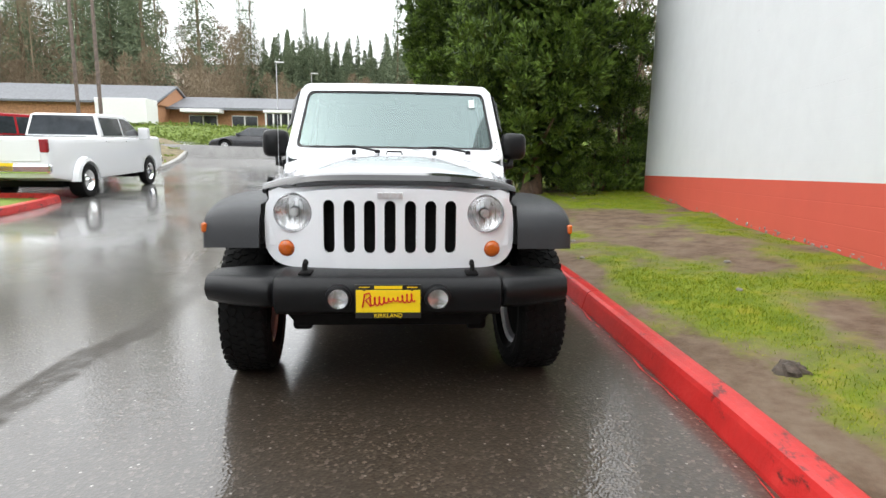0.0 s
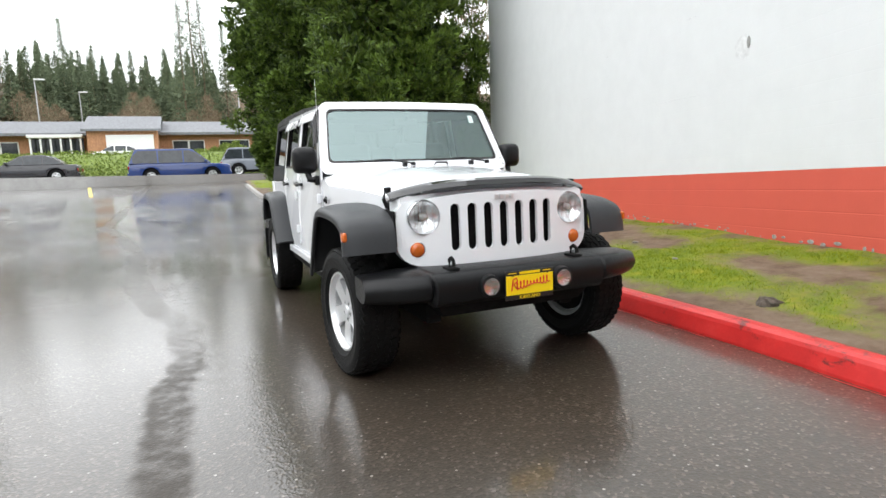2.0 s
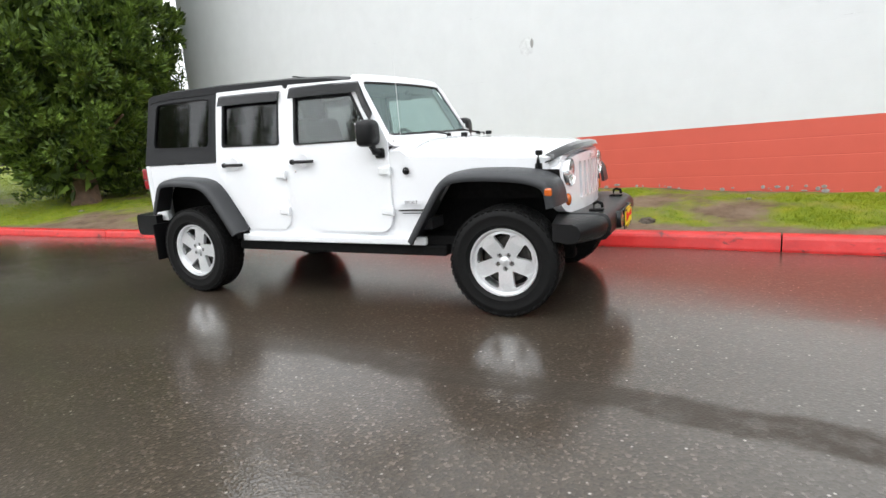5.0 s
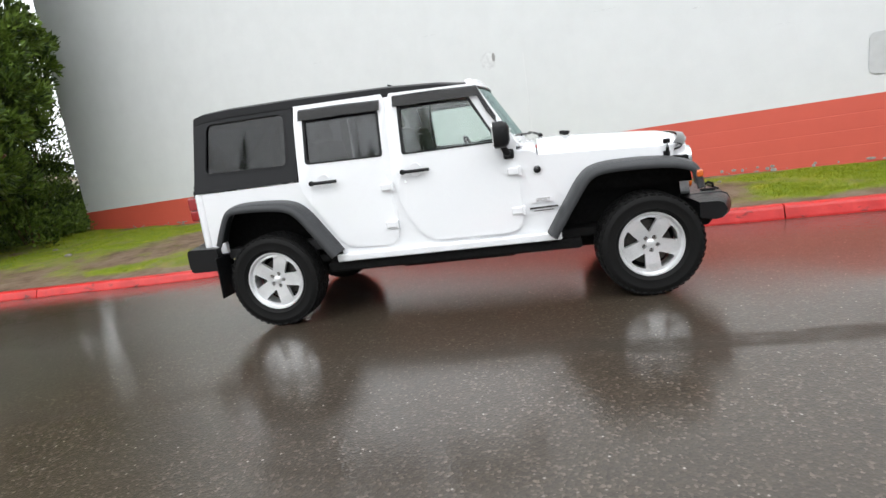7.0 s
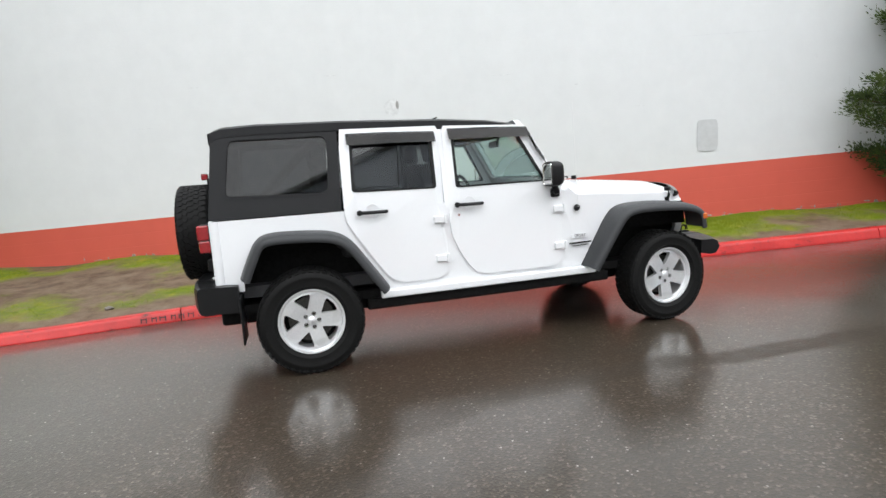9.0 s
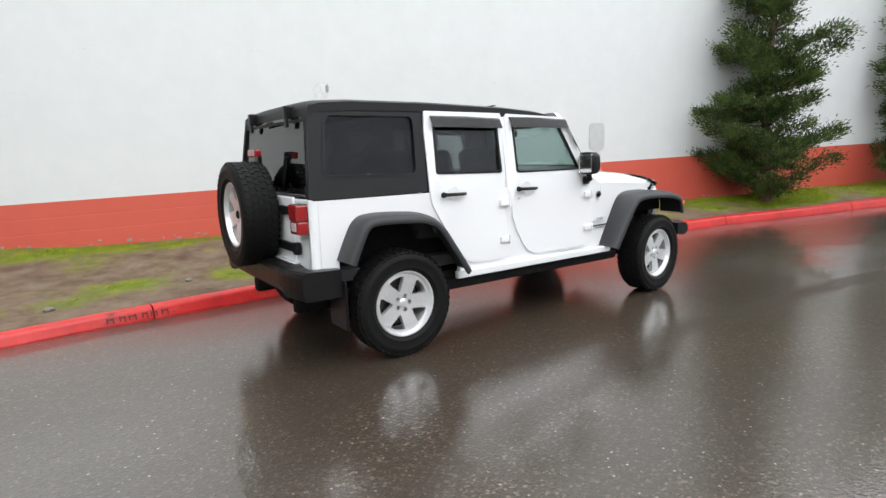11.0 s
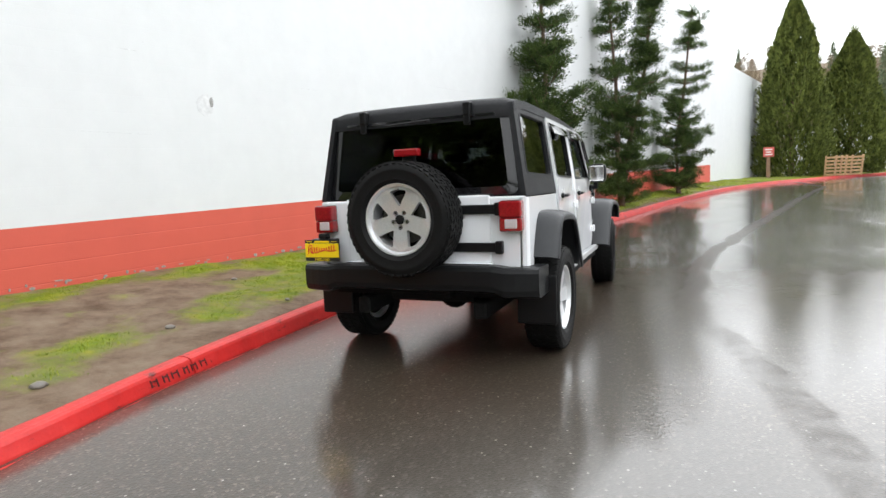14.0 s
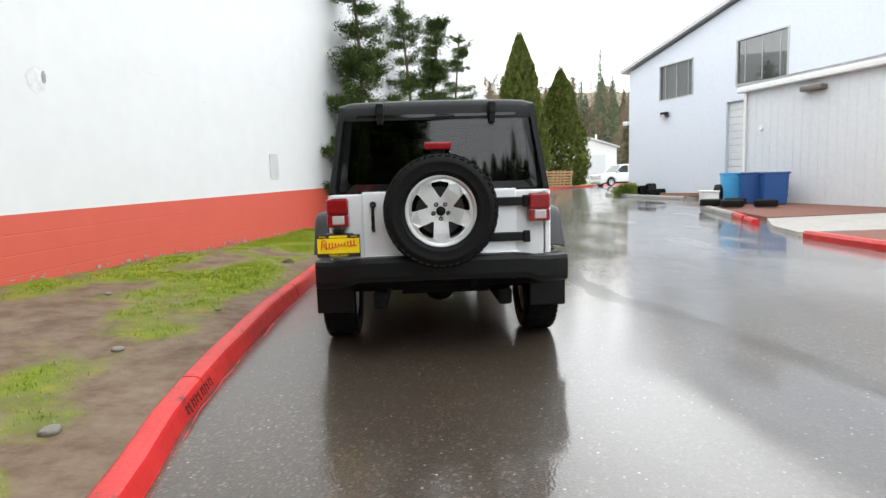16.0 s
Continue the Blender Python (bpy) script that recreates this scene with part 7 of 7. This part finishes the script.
tr = thing("box_trailer", "plain white box trailer behind the pickup", "trailer", at=Matrix.Translation((-23.4, 47.0, 3.0)))
part("box_body", box(bmesh.new(), (0, 0, 1.5), (4.1, 2.2, 2.0), 0.05), M_TRIMWHITE, tr)
part("chassis", box(bmesh.new(), (0, 0, 0.42), (4.3, 1.6, 0.16)), M_DARK, tr)
for x in (-0.5, 0.5):
    for y in (-1.0, 1.0):
        part("wheel", cyl(bmesh.new(), (x, y - 0.1, 0.33), (x, y + 0.1, 0.33), 0.33, None, 20), M_RUBBER, tr)
for x0, y0, x1, y1 in ((-5.40, 22.8, -6.45, 30.0),):
    bm = bmesh.new()
    rows = []
    for c in np.linspace(0, 1, 9):
        x, y = x0 + (x1 - x0) * c, y0 + (y1 - y0) * c
        rows.append([(x + dx, y, ground_z(y) + dz) for dx, dz in ((0.0, 0.006), (0.14, 0.006), (0.14, 0.014), (0.0, 0.014))])
    loft(bm, rows)
    tagged(part("road_marking", bm, plain("worn_yellow_line", (0.55, 0.42, 0.10), 0.5, grain=8, vary=0.3)), "worn yellow centre line at the street", "road marking", kind="structure")


# ---- surroundings to the south: metal buildings, bed, bins ----
def siding(bm, s0, s1, z0, z1fn, pitch=0.30, d=0.018):
    """Ribbed metal sheet: s along the wall, local y out."""
    n = int((s1 - s0) / pitch)
    for k in range(n + 1):
        s = s0 + (s1 - s0) * k / n
        w = 0.035
        prism(bm, [(s - w, z0), (s + w, z0), (s + w, z1fn(s) - 0.05), (s - w, z1fn(s) - 0.05)], -d, 0.001, "y")
    return bm


def workshop():
    """The tall pale metal workshop with a raking roof, and its low annexe."""
    P, D = Vector((-10.8, -21.4, 0)), Vector((-0.374, 0.927, 0)).normalized()
    # local: x along the wall, y to the road, z up
    w = thing("workshop", "tall pale blue-grey metal workshop with raking roof", "building", at=Matrix(((-D.x, D.y, 0, P.x), (-D.y, -D.x, 0, P.y), (0, 0, 1, 0.1), (0, 0, 0, 1))))
    # local x now runs backwards along the wall; s = -x

    def top(s):
        return 6.50 + 0.272 * s if s < 14 else 6.50 + 0.272 * 28 - 0.272 * s

    wins = [[(-s, z) for s, z in ((2.0, 6.42), (4.0, 6.45), (4.0, 4.82), (2.0, 4.80))], [(-s, z) for s, z in ((6.12, 6.66), (8.37, 6.68), (8.37, 4.80), (6.12, 4.84))]]
    door = [(-5.72, 4.24), (-7.6, 4.24), (-7.6, 0.2), (-5.72, 0.2)]
    bm = bmesh.new()
    holed(bm, [(0, -0.1), (0, top(0)), (-14, top(14)), (-28, top(28)), (-28, -0.1)], wins + [door], -0.25, 0.0, "y")
    part("wall", bm, M_SIDING, w)
    part("wall", box(bmesh.new(), (0.0 - 0.125, -8.2, 3.2), (0.25, 16, 6.5)), M_SIDING, w)
    rf = bmesh.new()
    prism(rf, [(0.35, top(0) - 0.02), (-14, top(14) + 0.08), (-28.3, top(28) - 0.02), (-28.3, top(28) + 0.14), (-14, top(14) + 0.26), (0.35, top(0) + 0.14)], -16, 0.30, "y")
    part("roof", rf, M_WINFRAME, w, "thin grey metal roof edge")
    for q in wins:
        fr = bmesh.new()
        cx, cz = np.mean([p[0] for p in q]), np.mean([p[1] for p in q])
        holed(fr, q, [[(cx + (x - cx) * 0.94, cz + (z - cz) * 0.94) for x, z in q]], -0.12, 0.02, "y")
        f = part("window_frame", fr, M_WINFRAME, w)
        g = part("pane", holed(bmesh.new(), [(cx + (x - cx) * 0.95, cz + (z - cz) * 0.95) for x, z in q], [], -0.07, -0.06, "y"), glassy("workshop_pane", (0.55, 0.56, 0.55), 0.03, 0.85), f)
        g.visible_shadow = False
        # sheet behind the pane; its pale colour carries the sky's reflection
        part("blind", box(bmesh.new(), (cx, -0.20, cz), (abs(q[0][0] - q[1][0]), 0.02, 1.9)), plain("sky_pale_blind", (0.52, 0.53, 0.52), 0.8, grain=6, vary=0.2), f)
        for k in (-0.33, 0.0, 0.33):
            part("mullion", box(bmesh.new(), (cx + k * abs(q[0][0] - q[1][0]), -0.065, cz), (0.03, 0.04, 1.6)), M_WINFRAME, f)
    dr = part("roller_door", box(bmesh.new(), (-6.66, -0.20, 2.1), (1.9, 0.04, 4.2)), M_SIDING2, w, "pale grey roller door")
    for k in range(14):
        part("door_slat", box(bmesh.new(), (-6.66, -0.17, 0.25 + 0.29 * k), (1.88, 0.035, 0.26), 0.01), M_SIDING2, dr)
    lamp = part("wall_lamp", box(bmesh.new(), (-2.45, 0.12, 4.15), (0.34, 0.26, 0.20), 0.04), M_TRIM, w, "dark wall lamp")
    part("lamp_glass", box(bmesh.new(), (-2.45, 0.20, 4.08), (0.26, 0.12, 0.10), 0.02), M_CLEARLENS, lamp)
    part("camera_box", box(bmesh.new(), (0.12, 0.10, 4.0), (0.28, 0.2, 0.2), 0.04), M_TRIMWHITE, w)
    part("plinth", box(bmesh.new(), (-14, 0.02, 0.15), (28, 0.06, 0.5), 0.01), M_CONCRETE, w)

    P2, D2 = Vector((-12.0, -13.1, 0)), Vector((-1.4, 4.7, 0)).normalized()
    a = thing("annexe", "low light-grey ribbed metal annexe with a white gutter", "building", at=Matrix(((-D2.x, D2.y, 0, P2.x), (-D2.y, -D2.x, 0, P2.y), (0, 0, 1, 0.08), (0, 0, 0, 1))))
    part("wall", box(bmesh.new(), (-9.0, -1.2, 2.1), (18, 2.4, 4.2)), M_SIDING2, a)
    for k in range(60):
        part("rib", box(bmesh.new(), (-0.15 - 0.30 * k, 0.001, 2.1), (0.06, 0.013, 4.15)), M_SIDING2, a)
    g = part("gutter", box(bmesh.new(), (-9.0, 0.12, 4.28), (18.4, 0.26, 0.20), 0.04), M_TRIMWHITE, a, "white gutter")
    part("downpipe", box(bmesh.new(), (-0.06, 0.07, 2.1), (0.10, 0.09, 4.2), 0.02), M_TRIMWHITE, a, "white downpipe")
    rf = bmesh.new()
    prism(rf, [(0.20, 4.36), (0.20, 4.42), (-2.6, 5.0), (-2.6, 4.94)], -18.2, 0.25, "x")
    r = part("roof", rf, M_WINFRAME, a)
    for k in range(61):
        rb = bmesh.new()
        prism(rb, [(0.21, 4.42), (0.21, 4.455), (-2.6, 5.035), (-2.6, 5.0)], 0.20 - 0.30 * k, 0.26 - 0.30 * k, "x")
        part("roof_rib", rb, M_WINFRAME, r)
    part("wall_light", box(bmesh.new(), (-2.75, 0.16, 3.9), (0.75, 0.34, 0.18), 0.05), plain("bronze_lamp", (0.16, 0.14, 0.12), 0.4, 0.4), a, "bronze flood light")
    part("vent_cap", lathe(bmesh.new(), [(0, 0.08), (0.09, 0.07), (0.10, 0.0)], 14, Matrix.Translation((-0.72, 0.0, 2.85)) @ Matrix.Rotation(-math.pi / 2, 4, "X")), M_TRIMWHITE, a)


workshop()


def ground_patch(name, pts, h, material, label, category="ground"):
    bm = bmesh.new()
    lo = [bm.verts.new((x, y, ground_z(y) - 0.05)) for x, y in pts]
    hi = [bm.verts.new((x, y, ground_z(y) + h)) for x, y in pts]
    n = len(pts)
    bm.faces.new(hi)
    bm.faces.new(list(reversed(lo)))
    for k in range(n):
        bm.faces.new((lo[k], lo[(k + 1) % n], hi[(k + 1) % n], hi[k]))
    bmesh.ops.recalc_face_normals(bm, faces=bm.faces)
    return tagged(part(name, bm, material), label, category, kind="structure")


ground_patch("mulch_bed", [(-8.72, -6.4), (-9.5, -10.9), (-12.2, -12.9), (-13.9, -7.0)], 0.10, M_MULCH, "red-brown mulch bed beside the annexe")
ground_patch("footpath", [(-7.75, -4.7), (-8.7, -6.4), (-13.9, -7.0), (-14.6, -4.6), (-9.2, -3.3), (-7.4, -3.3)], 0.08, M_CONCRETE, "pale wet concrete footpath to the annexe", "pavement")
ground_patch("mulch_strip", [(-7.2, -2.85), (-9.3, -3.1), (-14.6, -4.4), (-15.0, 2.0), (-7.3, 2.2)], 0.10, M_MULCH, "mulch strip behind the red kerb")
ground_patch("gravel_bed", [(-10.0, -21.2), (-10.25, -19.6), (-11.3, -16.4), (-12.3, -16.6), (-11.0, -20.9)], 0.10, M_CONCRETE, "raised bed by the workshop corner")


def short_kerb(pts, material, label):
    bm = bmesh.new()
    rings = []
    for i, (x, y) in enumerate(pts):
        a, b = Vector(pts[max(i - 1, 0)]), Vector(pts[min(i + 1, len(pts) - 1)])
        d = (b - a).normalized()
        n = Vector((d.y, -d.x))
        z = ground_z(y)
        rings.append([(x + n.x * u, y + n.y * u, z + v) for u, v in ((0, -0.05), (0.0, 0.10), (0.03, 0.15), (0.15, 0.15), (0.18, 0.12), (0.18, -0.05))])
    loft(bm, rings)
    return tagged(part("kerb_edge", bm, material), label, "kerb", kind="structure")


short_kerb([(-9.3, -11.0), (-8.9, -9.4), (-8.45, -7.6)][::-1], M_KERBGREY, "bare grey kerb round the mulch bed")
short_kerb([(-8.45, -7.55), (-8.15, -6.6)][::-1], M_KERBRED, "red painted kerb end")
short_kerb([(-8.05, -6.35), (-7.75, -5.5)][::-1], M_KERBRED, "short red painted kerb piece")
short_kerb([(-7.2, -2.9), (-7.0, -1.0), (-7.05, 2.2)][::-1], M_KERBRED, "red painted kerb by the footpath")
short_kerb([(-9.95, -22.5), (-9.95, -21.0), (-10.2, -19.5), (-11.25, -16.3)][::-1], M_KERBGREY, "grey kerb round the raised bed")


def bin_box(x, y, turn, material, label, w=0.95, h=1.25):
    t = thing("plastic_bin", label, "bin", "plastic bins by the annexe", at=Matrix.Translation((x, y, ground_z(y) + 0.10)) @ Matrix.Rotation(turn, 4, "Z"))
    bm = box(bmesh.new(), (0, 0, h / 2), (w, 0.75, h), 0.04)
    for v in bm.verts:
        v.co.x *= 0.90 + 0.10 * v.co.z / h
        v.co.y *= 0.90 + 0.10 * v.co.z / h
    b = part("tub", bm, material, t)
    part("lid", box(bmesh.new(), (0, 0, h + 0.03), (w + 0.06, 0.82, 0.07), 0.025), material, t)
    for z in (0.35, 0.65, 0.95):
        part("moulded_rib", box(bmesh.new(), (0, 0.36, z * h / 1.25), (w * 0.86, 0.05, 0.03), 0.01), material, t)
    part("sticker", box(bmesh.new(), (0.15, 0.395, h * 0.8), (0.36, 0.02, 0.12)), M_TRIMWHITE, t)


bin_box(-11.15, -12.35, 1.2, M_CYANBIN, "light blue plastic bin on the mulch bed", 0.62, 1.0)
bin_box(-11.42, -11.6, 1.2, M_BLUEBIN, "deep blue plastic bin beside the annexe", 0.62, 1.0)
bin_box(-11.72, -10.85, 1.2, M_BLUEBIN, "deep blue plastic bin beside the annexe", 0.66, 1.0)


def loose_tyre(x, y, z, flat, turn, r=0.34):
    rot = Matrix() if flat else Matrix.Rotation(math.pi / 2, 4, "X")
    bm = lathe(bmesh.new(), [(r * 0.60, -0.09), (r * 0.82, -0.11), (r * 0.97, -0.09), (r, -0.05), (r, 0.05), (r * 0.97, 0.09), (r * 0.82, 0.11), (r * 0.60, 0.09), (r * 0.66, 0.0)], 32, closed=True)
    ob = part("loose_tyre", bm, M_RUBBER, None, smooth=True, at=Matrix.Translation((x, y, ground_z(y) + z)) @ Matrix.Rotation(turn, 4, "Z") @ rot)
    tagged(ob, "worn black tyre lying on the mulch bed", "tyre", "loose tyres")


loose_tyre(-9.45, -10.6, 0.24, True, 0.2)
loose_tyre(-9.75, -9.85, 0.24, True, 0.9)
loose_tyre(-10.35, -10.75, 0.24, True, 0.9)
loose_tyre(-10.15, -11.45, 0.45, False, 0.9)
loose_tyre(-10.65, -9.55, 0.24, True, 0.9)
wb = thing("storage_box", "long white plastic box on the mulch bed", "box", at=Matrix.Translation((-9.9, -11.6, ground_z(-11.6) + 0.10)) @ Matrix.Rotation(1.2, 4, "Z"))
part("tub", box(bmesh.new(), (0, 0, 0.22), (1.2, 0.5, 0.44), 0.03), M_TRIMWHITE, wb)
part("lid", box(bmesh.new(), (0, 0, 0.46), (1.26, 0.56, 0.05), 0.015), M_TRIMWHITE, wb)

shrub((-10.45, -20.6, 0.50), (0.6, 0.6, 0.50), 26, "small green shrub on the raised bed", M_IVY, (0.14, 0.06))
for i, (x, y, sx, sy, h) in enumerate(((-10.75, -19.3, 0.5, 0.5, 0.45), (-11.05, -18.6, 0.8, 0.4, 0.30), (-10.95, -18.95, 0.4, 0.4, 0.55))):
    e = thing("scrap_part", "dark scrap machine part on the raised bed", "scrap", "scrap on the bed", at=Matrix.Translation((x, y, ground_z(y) + 0.12)))
    part("casing", box(bmesh.new(), (0, 0, h / 2), (sx, sy, h), 0.08), M_DARK, e)
    part("drum", cyl(bmesh.new(), (-sx * 0.4, 0, h * 0.55), (sx * 0.5, 0, h * 0.55), h * 0.45, None, 16), M_TRIM, e)
pl = thing("plank", "grey weathered plank lying on the raised bed", "plank", at=Matrix.Translation((-11.75, -17.2, ground_z(-17.2) + 0.10)) @ Matrix.Rotation(0.38, 4, "Z"))
part("board", box(bmesh.new(), (0, 0, 0.08), (0.3, 2.6, 0.16), 0.01), M_POST, pl)

vehicle("van", "white pickup nosing out behind the workshop", facing(-17.9, -41.6, 12), P_WHITE, 5.4, 1.95, 1.85, "suv")


def far_garage():
    g = thing("garage", "white gabled garage with a grey roller door", "building", at=Matrix.Translation((-21.6, -74, 0.8)))
    part("wall", prism(bmesh.new(), [(-7.3, -0.4), (-7.3, 5.3), (0, 7.6), (7.3, 5.3), (7.3, -0.4)], -9, 0, "y"), M_TRIMWHITE, g)
    bm = bmesh.new()
    prism(bm, [(-7.7, 5.18), (0, 7.62), (7.7, 5.18), (7.7, 5.35), (0, 7.82), (-7.7, 5.35)], -9.3, 0.35, "y")
    part("roof", bm, M_SIDING2, g)
    part("door_frame", box(bmesh.new(), (-3.7, 0.03, 2.1), (3.9, 0.06, 4.35), 0.01), M_SIDING2, g)
    dr = part("roller_door", box(bmesh.new(), (-3.7, 0.05, 2.05), (3.6, 0.08, 4.1), 0.01), M_SIDING2, g)
    for k in range(9):
        part("door_slat", box(bmesh.new(), (-3.7, 0.10, 0.25 + 0.45 * k), (3.55, 0.03, 0.42), 0.01), M_SIDING2, dr)
    part("vent_pipe", cyl(bmesh.new(), (-4.6, -1, 5.8), (-4.6, -1, 7.2), 0.14, None, 10), M_TRIMWHITE, g)


far_garage()
wt = thing("flat_trailer", "low white utility trailer by the far garage", "trailer", at=facing(-18.0, -52.0, 15))
part("deck", box(bmesh.new(), (0, 0, 0.55), (3.4, 1.6, 0.18), 0.02), M_TRIMWHITE, wt)
for y in (-0.85, 0.85):
    part("wheel", cyl(bmesh.new(), (0, y - 0.1, 0.32), (0, y + 0.1, 0.32), 0.32, None, 18), M_RUBBER, wt)

ps = thing("post_sign", "small red notice on a timber post", "sign", at=Matrix.Translation((-6.6, -35.2, 0.80)))
part("post", box(bmesh.new(), (0, 0, 0.9), (0.22, 0.16, 1.9), 0.01), M_POST, ps)
nt = part("notice", box(bmesh.new(), (0, 0.10, 1.75), (0.62, 0.03, 0.62), 0.01), plain("faded_red_notice", (0.55, 0.10, 0.08), 0.5, grain=14, vary=0.15), ps)
for k, w in ((0.16, 0.4), (0.0, 0.3), (-0.16, 0.42)):
    part("text_bar", box(bmesh.new(), (0, 0.12, 1.75 + k), (w, 0.012, 0.07)), M_TRIMWHITE, nt)


def pallet(x, y, tilt, label):
    p = thing("wooden_pallet", label, "pallet", "pallets by the cypress", at=Matrix.Translation((x, y, ground_z(y) + 0.14)) @ Matrix.Rotation(tilt, 4, "X"))
    for k in range(6):
        part("slat", box(bmesh.new(), (0, 0.02, 0.10 + 0.22 * k), (1.2, 0.025, 0.12), 0.004), M_WOOD, p)
    for xx in (-0.55, 0.0, 0.55):
        part("bearer", box(bmesh.new(), (xx, -0.045, 0.66), (0.09, 0.10, 1.3), 0.004), M_WOOD, p)


pallet(-10.4, -36.0, -0.25, "pale timber pallet leaning by the cypress")
pallet(-11.3, -36.3, -0.30, "pale timber pallet leaning by the cypress")


# ---- marks on the wall ----
def wall_spot(y, z, w, h, material, label, name="wall_patch", out=0.004, round_it=False):
    t = math.atan(0.25 if y < 1.32 else 0.20)
    m = Matrix.Translation((wall_x(y) - out, y, z)) @ Matrix.Rotation(-t, 4, "Z") @ Matrix.Rotation(-math.pi / 2, 4, "Y")
    bm = bmesh.new()
    n = 22
    ring_pts = []
    for k in range(n):
        a = 2 * math.pi * k / n
        c, s = math.cos(a), math.sin(a)
        e = 1.0 if round_it else 0.35
        r = 1 + (0.18 if round_it else 0.03) * noise.noise(Vector((3 * c, 3 * s, y * 7)))
        ring_pts.append((math.copysign(abs(c) ** e, c) * h / 2 * r, math.copysign(abs(s) ** e, s) * w / 2 * r))
    prism(bm, ring_pts, 0.0, 0.002 if name == "wall_crack" else 0.008, "z")
    return tagged(part(name, bm, material, at=m), label, "wall patch", kind="structure")


M_FILL = plain("grey_filler", (0.63, 0.645, 0.65), 0.75, grain=16, vary=0.14, relief=0.5)
M_CRACK = plain("hairline_paint_crack", (0.60, 0.615, 0.62), 0.7, grain=16, vary=0.2, relief=0.3)
M_FILLDARK = plain("dark_chipped_filler", (0.30, 0.30, 0.29), 0.85, grain=20, vary=0.3, relief=0.6)
wall_spot(1.32, 2.43, 0.25, 0.28, M_FILL, "rough round patch of grey filler on the white wall", out=0.009, round_it=True)
wall_spot(1.24, 2.47, 0.05, 0.13, M_FILLDARK, "dark chip in the filler", out=0.013, round_it=True)
wall_spot(-3.55, 1.66, 0.34, 0.50, plain("smooth_grey_paint", (0.50, 0.515, 0.52), 0.6, grain=9, vary=0.06, relief=0.05), "square grey painted-over patch on the white wall")
for y, z, w, h in ((2.25, 2.98, 0.24, 0.012), (2.3, 2.01, 1.4, 0.005), (-5.77, 1.92, 0.010, 1.25), (-3.9, 3.22, 1.5, 0.006), (-0.4, 2.82, 0.35, 0.007), (-1.55, 2.60, 0.12, 0.018), (2.0, 3.1, 0.14, 0.03), (5.1, 2.35, 0.3, 0.006), (-2.5, 2.2, 0.2, 0.008), (4.3, 2.92, 0.18, 0.010)):
    wall_spot(y, z, w, h, M_CRACK, "thin crack line in the painted wall", "wall_crack", 0.001, round_it=True)
for k in range(120):
    y = random.uniform(-9, 9.5)
    z = base_z(y) + random.uniform(0.0, 0.055)
    wall_spot(y, z, random.uniform(0.01, 0.11) * random.random() + 0.01, random.uniform(0.012, 0.05), M_BARE if k % 3 else M_FILLDARK, "bare block where the red paint has flaked", "paint_chip", round_it=True)

M_STONE = plain("grey_brown_stone", (0.17, 0.155, 0.135), 0.6, grain=30, vary=0.3, relief=0.4)
# stump, stones and worn letters by the kerb
st = thing("tree_stump", "small dark rotten stump in the turf", "stump", at=Matrix.Translation((2.06, -0.60, bank_z(2.06, -0.60))))
bm = bmesh.new()
lathe(bm, [(0.0, 0.02), (0.03, 0.045), (0.055, 0.035), (0.075, 0.015), (0.095, -0.03)], 18)
for v in bm.verts:
    v.co *= 1 + 0.5 * noise.noise(v.co * 24)
part("wood", bm, plain("rotten_wood", (0.07, 0.055, 0.042), 0.9, grain=30, vary=0.5, relief=0.8), st)
for i, (x, y, r) in enumerate(((1.86, 5.05, 0.05), (1.95, 2.6, 0.03), (2.6, 0.8, 0.03), (3.2, 2.0, 0.035), (2.2, 3.8, 0.04), (2.9, -1.6, 0.03), (3.1, 8.6, 0.06), (3.9, 9.6, 0.05), (2.3, 9.8, 0.05))):
    bm = bmesh.new()
    bmesh.ops.create_icosphere(bm, subdivisions=2, radius=r)
    for v in bm.verts:
        v.co *= 1 + 0.3 * noise.noise(v.co * 9 / r * 0.1 + Vector((i, 0, 0)))
        v.co.z *= 0.55
    tagged(part("stone", bm, M_STONE, at=Matrix.Translation((x, y, bank_z(x, y) + r * 0.15)), smooth=True), "small grey-brown stone on the muddy bank", "stone", "stones on the bank")


def worn_letters():
    """Rubbed-out dark stencil letters on the kerb's face, left as plain bars."""
    y = 4.62
    for w in (0.075, 0.06, 0.08, 0.055, 0.07, 0.075, 0.06):
        x, dx = kerb_x(y), (kerb_x(y + 0.1) - kerb_x(y - 0.1)) / 0.2
        m = Matrix.Translation((x - 0.0625, y, ground_z(y) + 0.050)) @ Matrix.Rotation(-math.atan(dx), 4, "Z") @ Matrix.Rotation(0.36, 4, "Y")
        bm = bmesh.new()
        t = 0.011
        for c, d in (((-0.36 * w, 0.0), (t, 0.058)), ((0.30 * w, 0.004), (t, 0.050)), ((-0.03 * w, 0.016 - 0.1 * (w - 0.06)), (0.60 * w, t))):
            box(bm, (0, c[0], c[1]), (0.003, d[0], d[1]), 0.0008)
        tagged(part("stencil_bar", bm, M_STENCIL, at=m), "worn dark stencilled bar on the red kerb face", "marking", kind="structure")
        y -= w + 0.022


M_STENCIL = plain("worn_black_stencil", (0.05, 0.008, 0.008), 0.5, grain=34, vary=0.7, relief=0.2)
worn_letters()
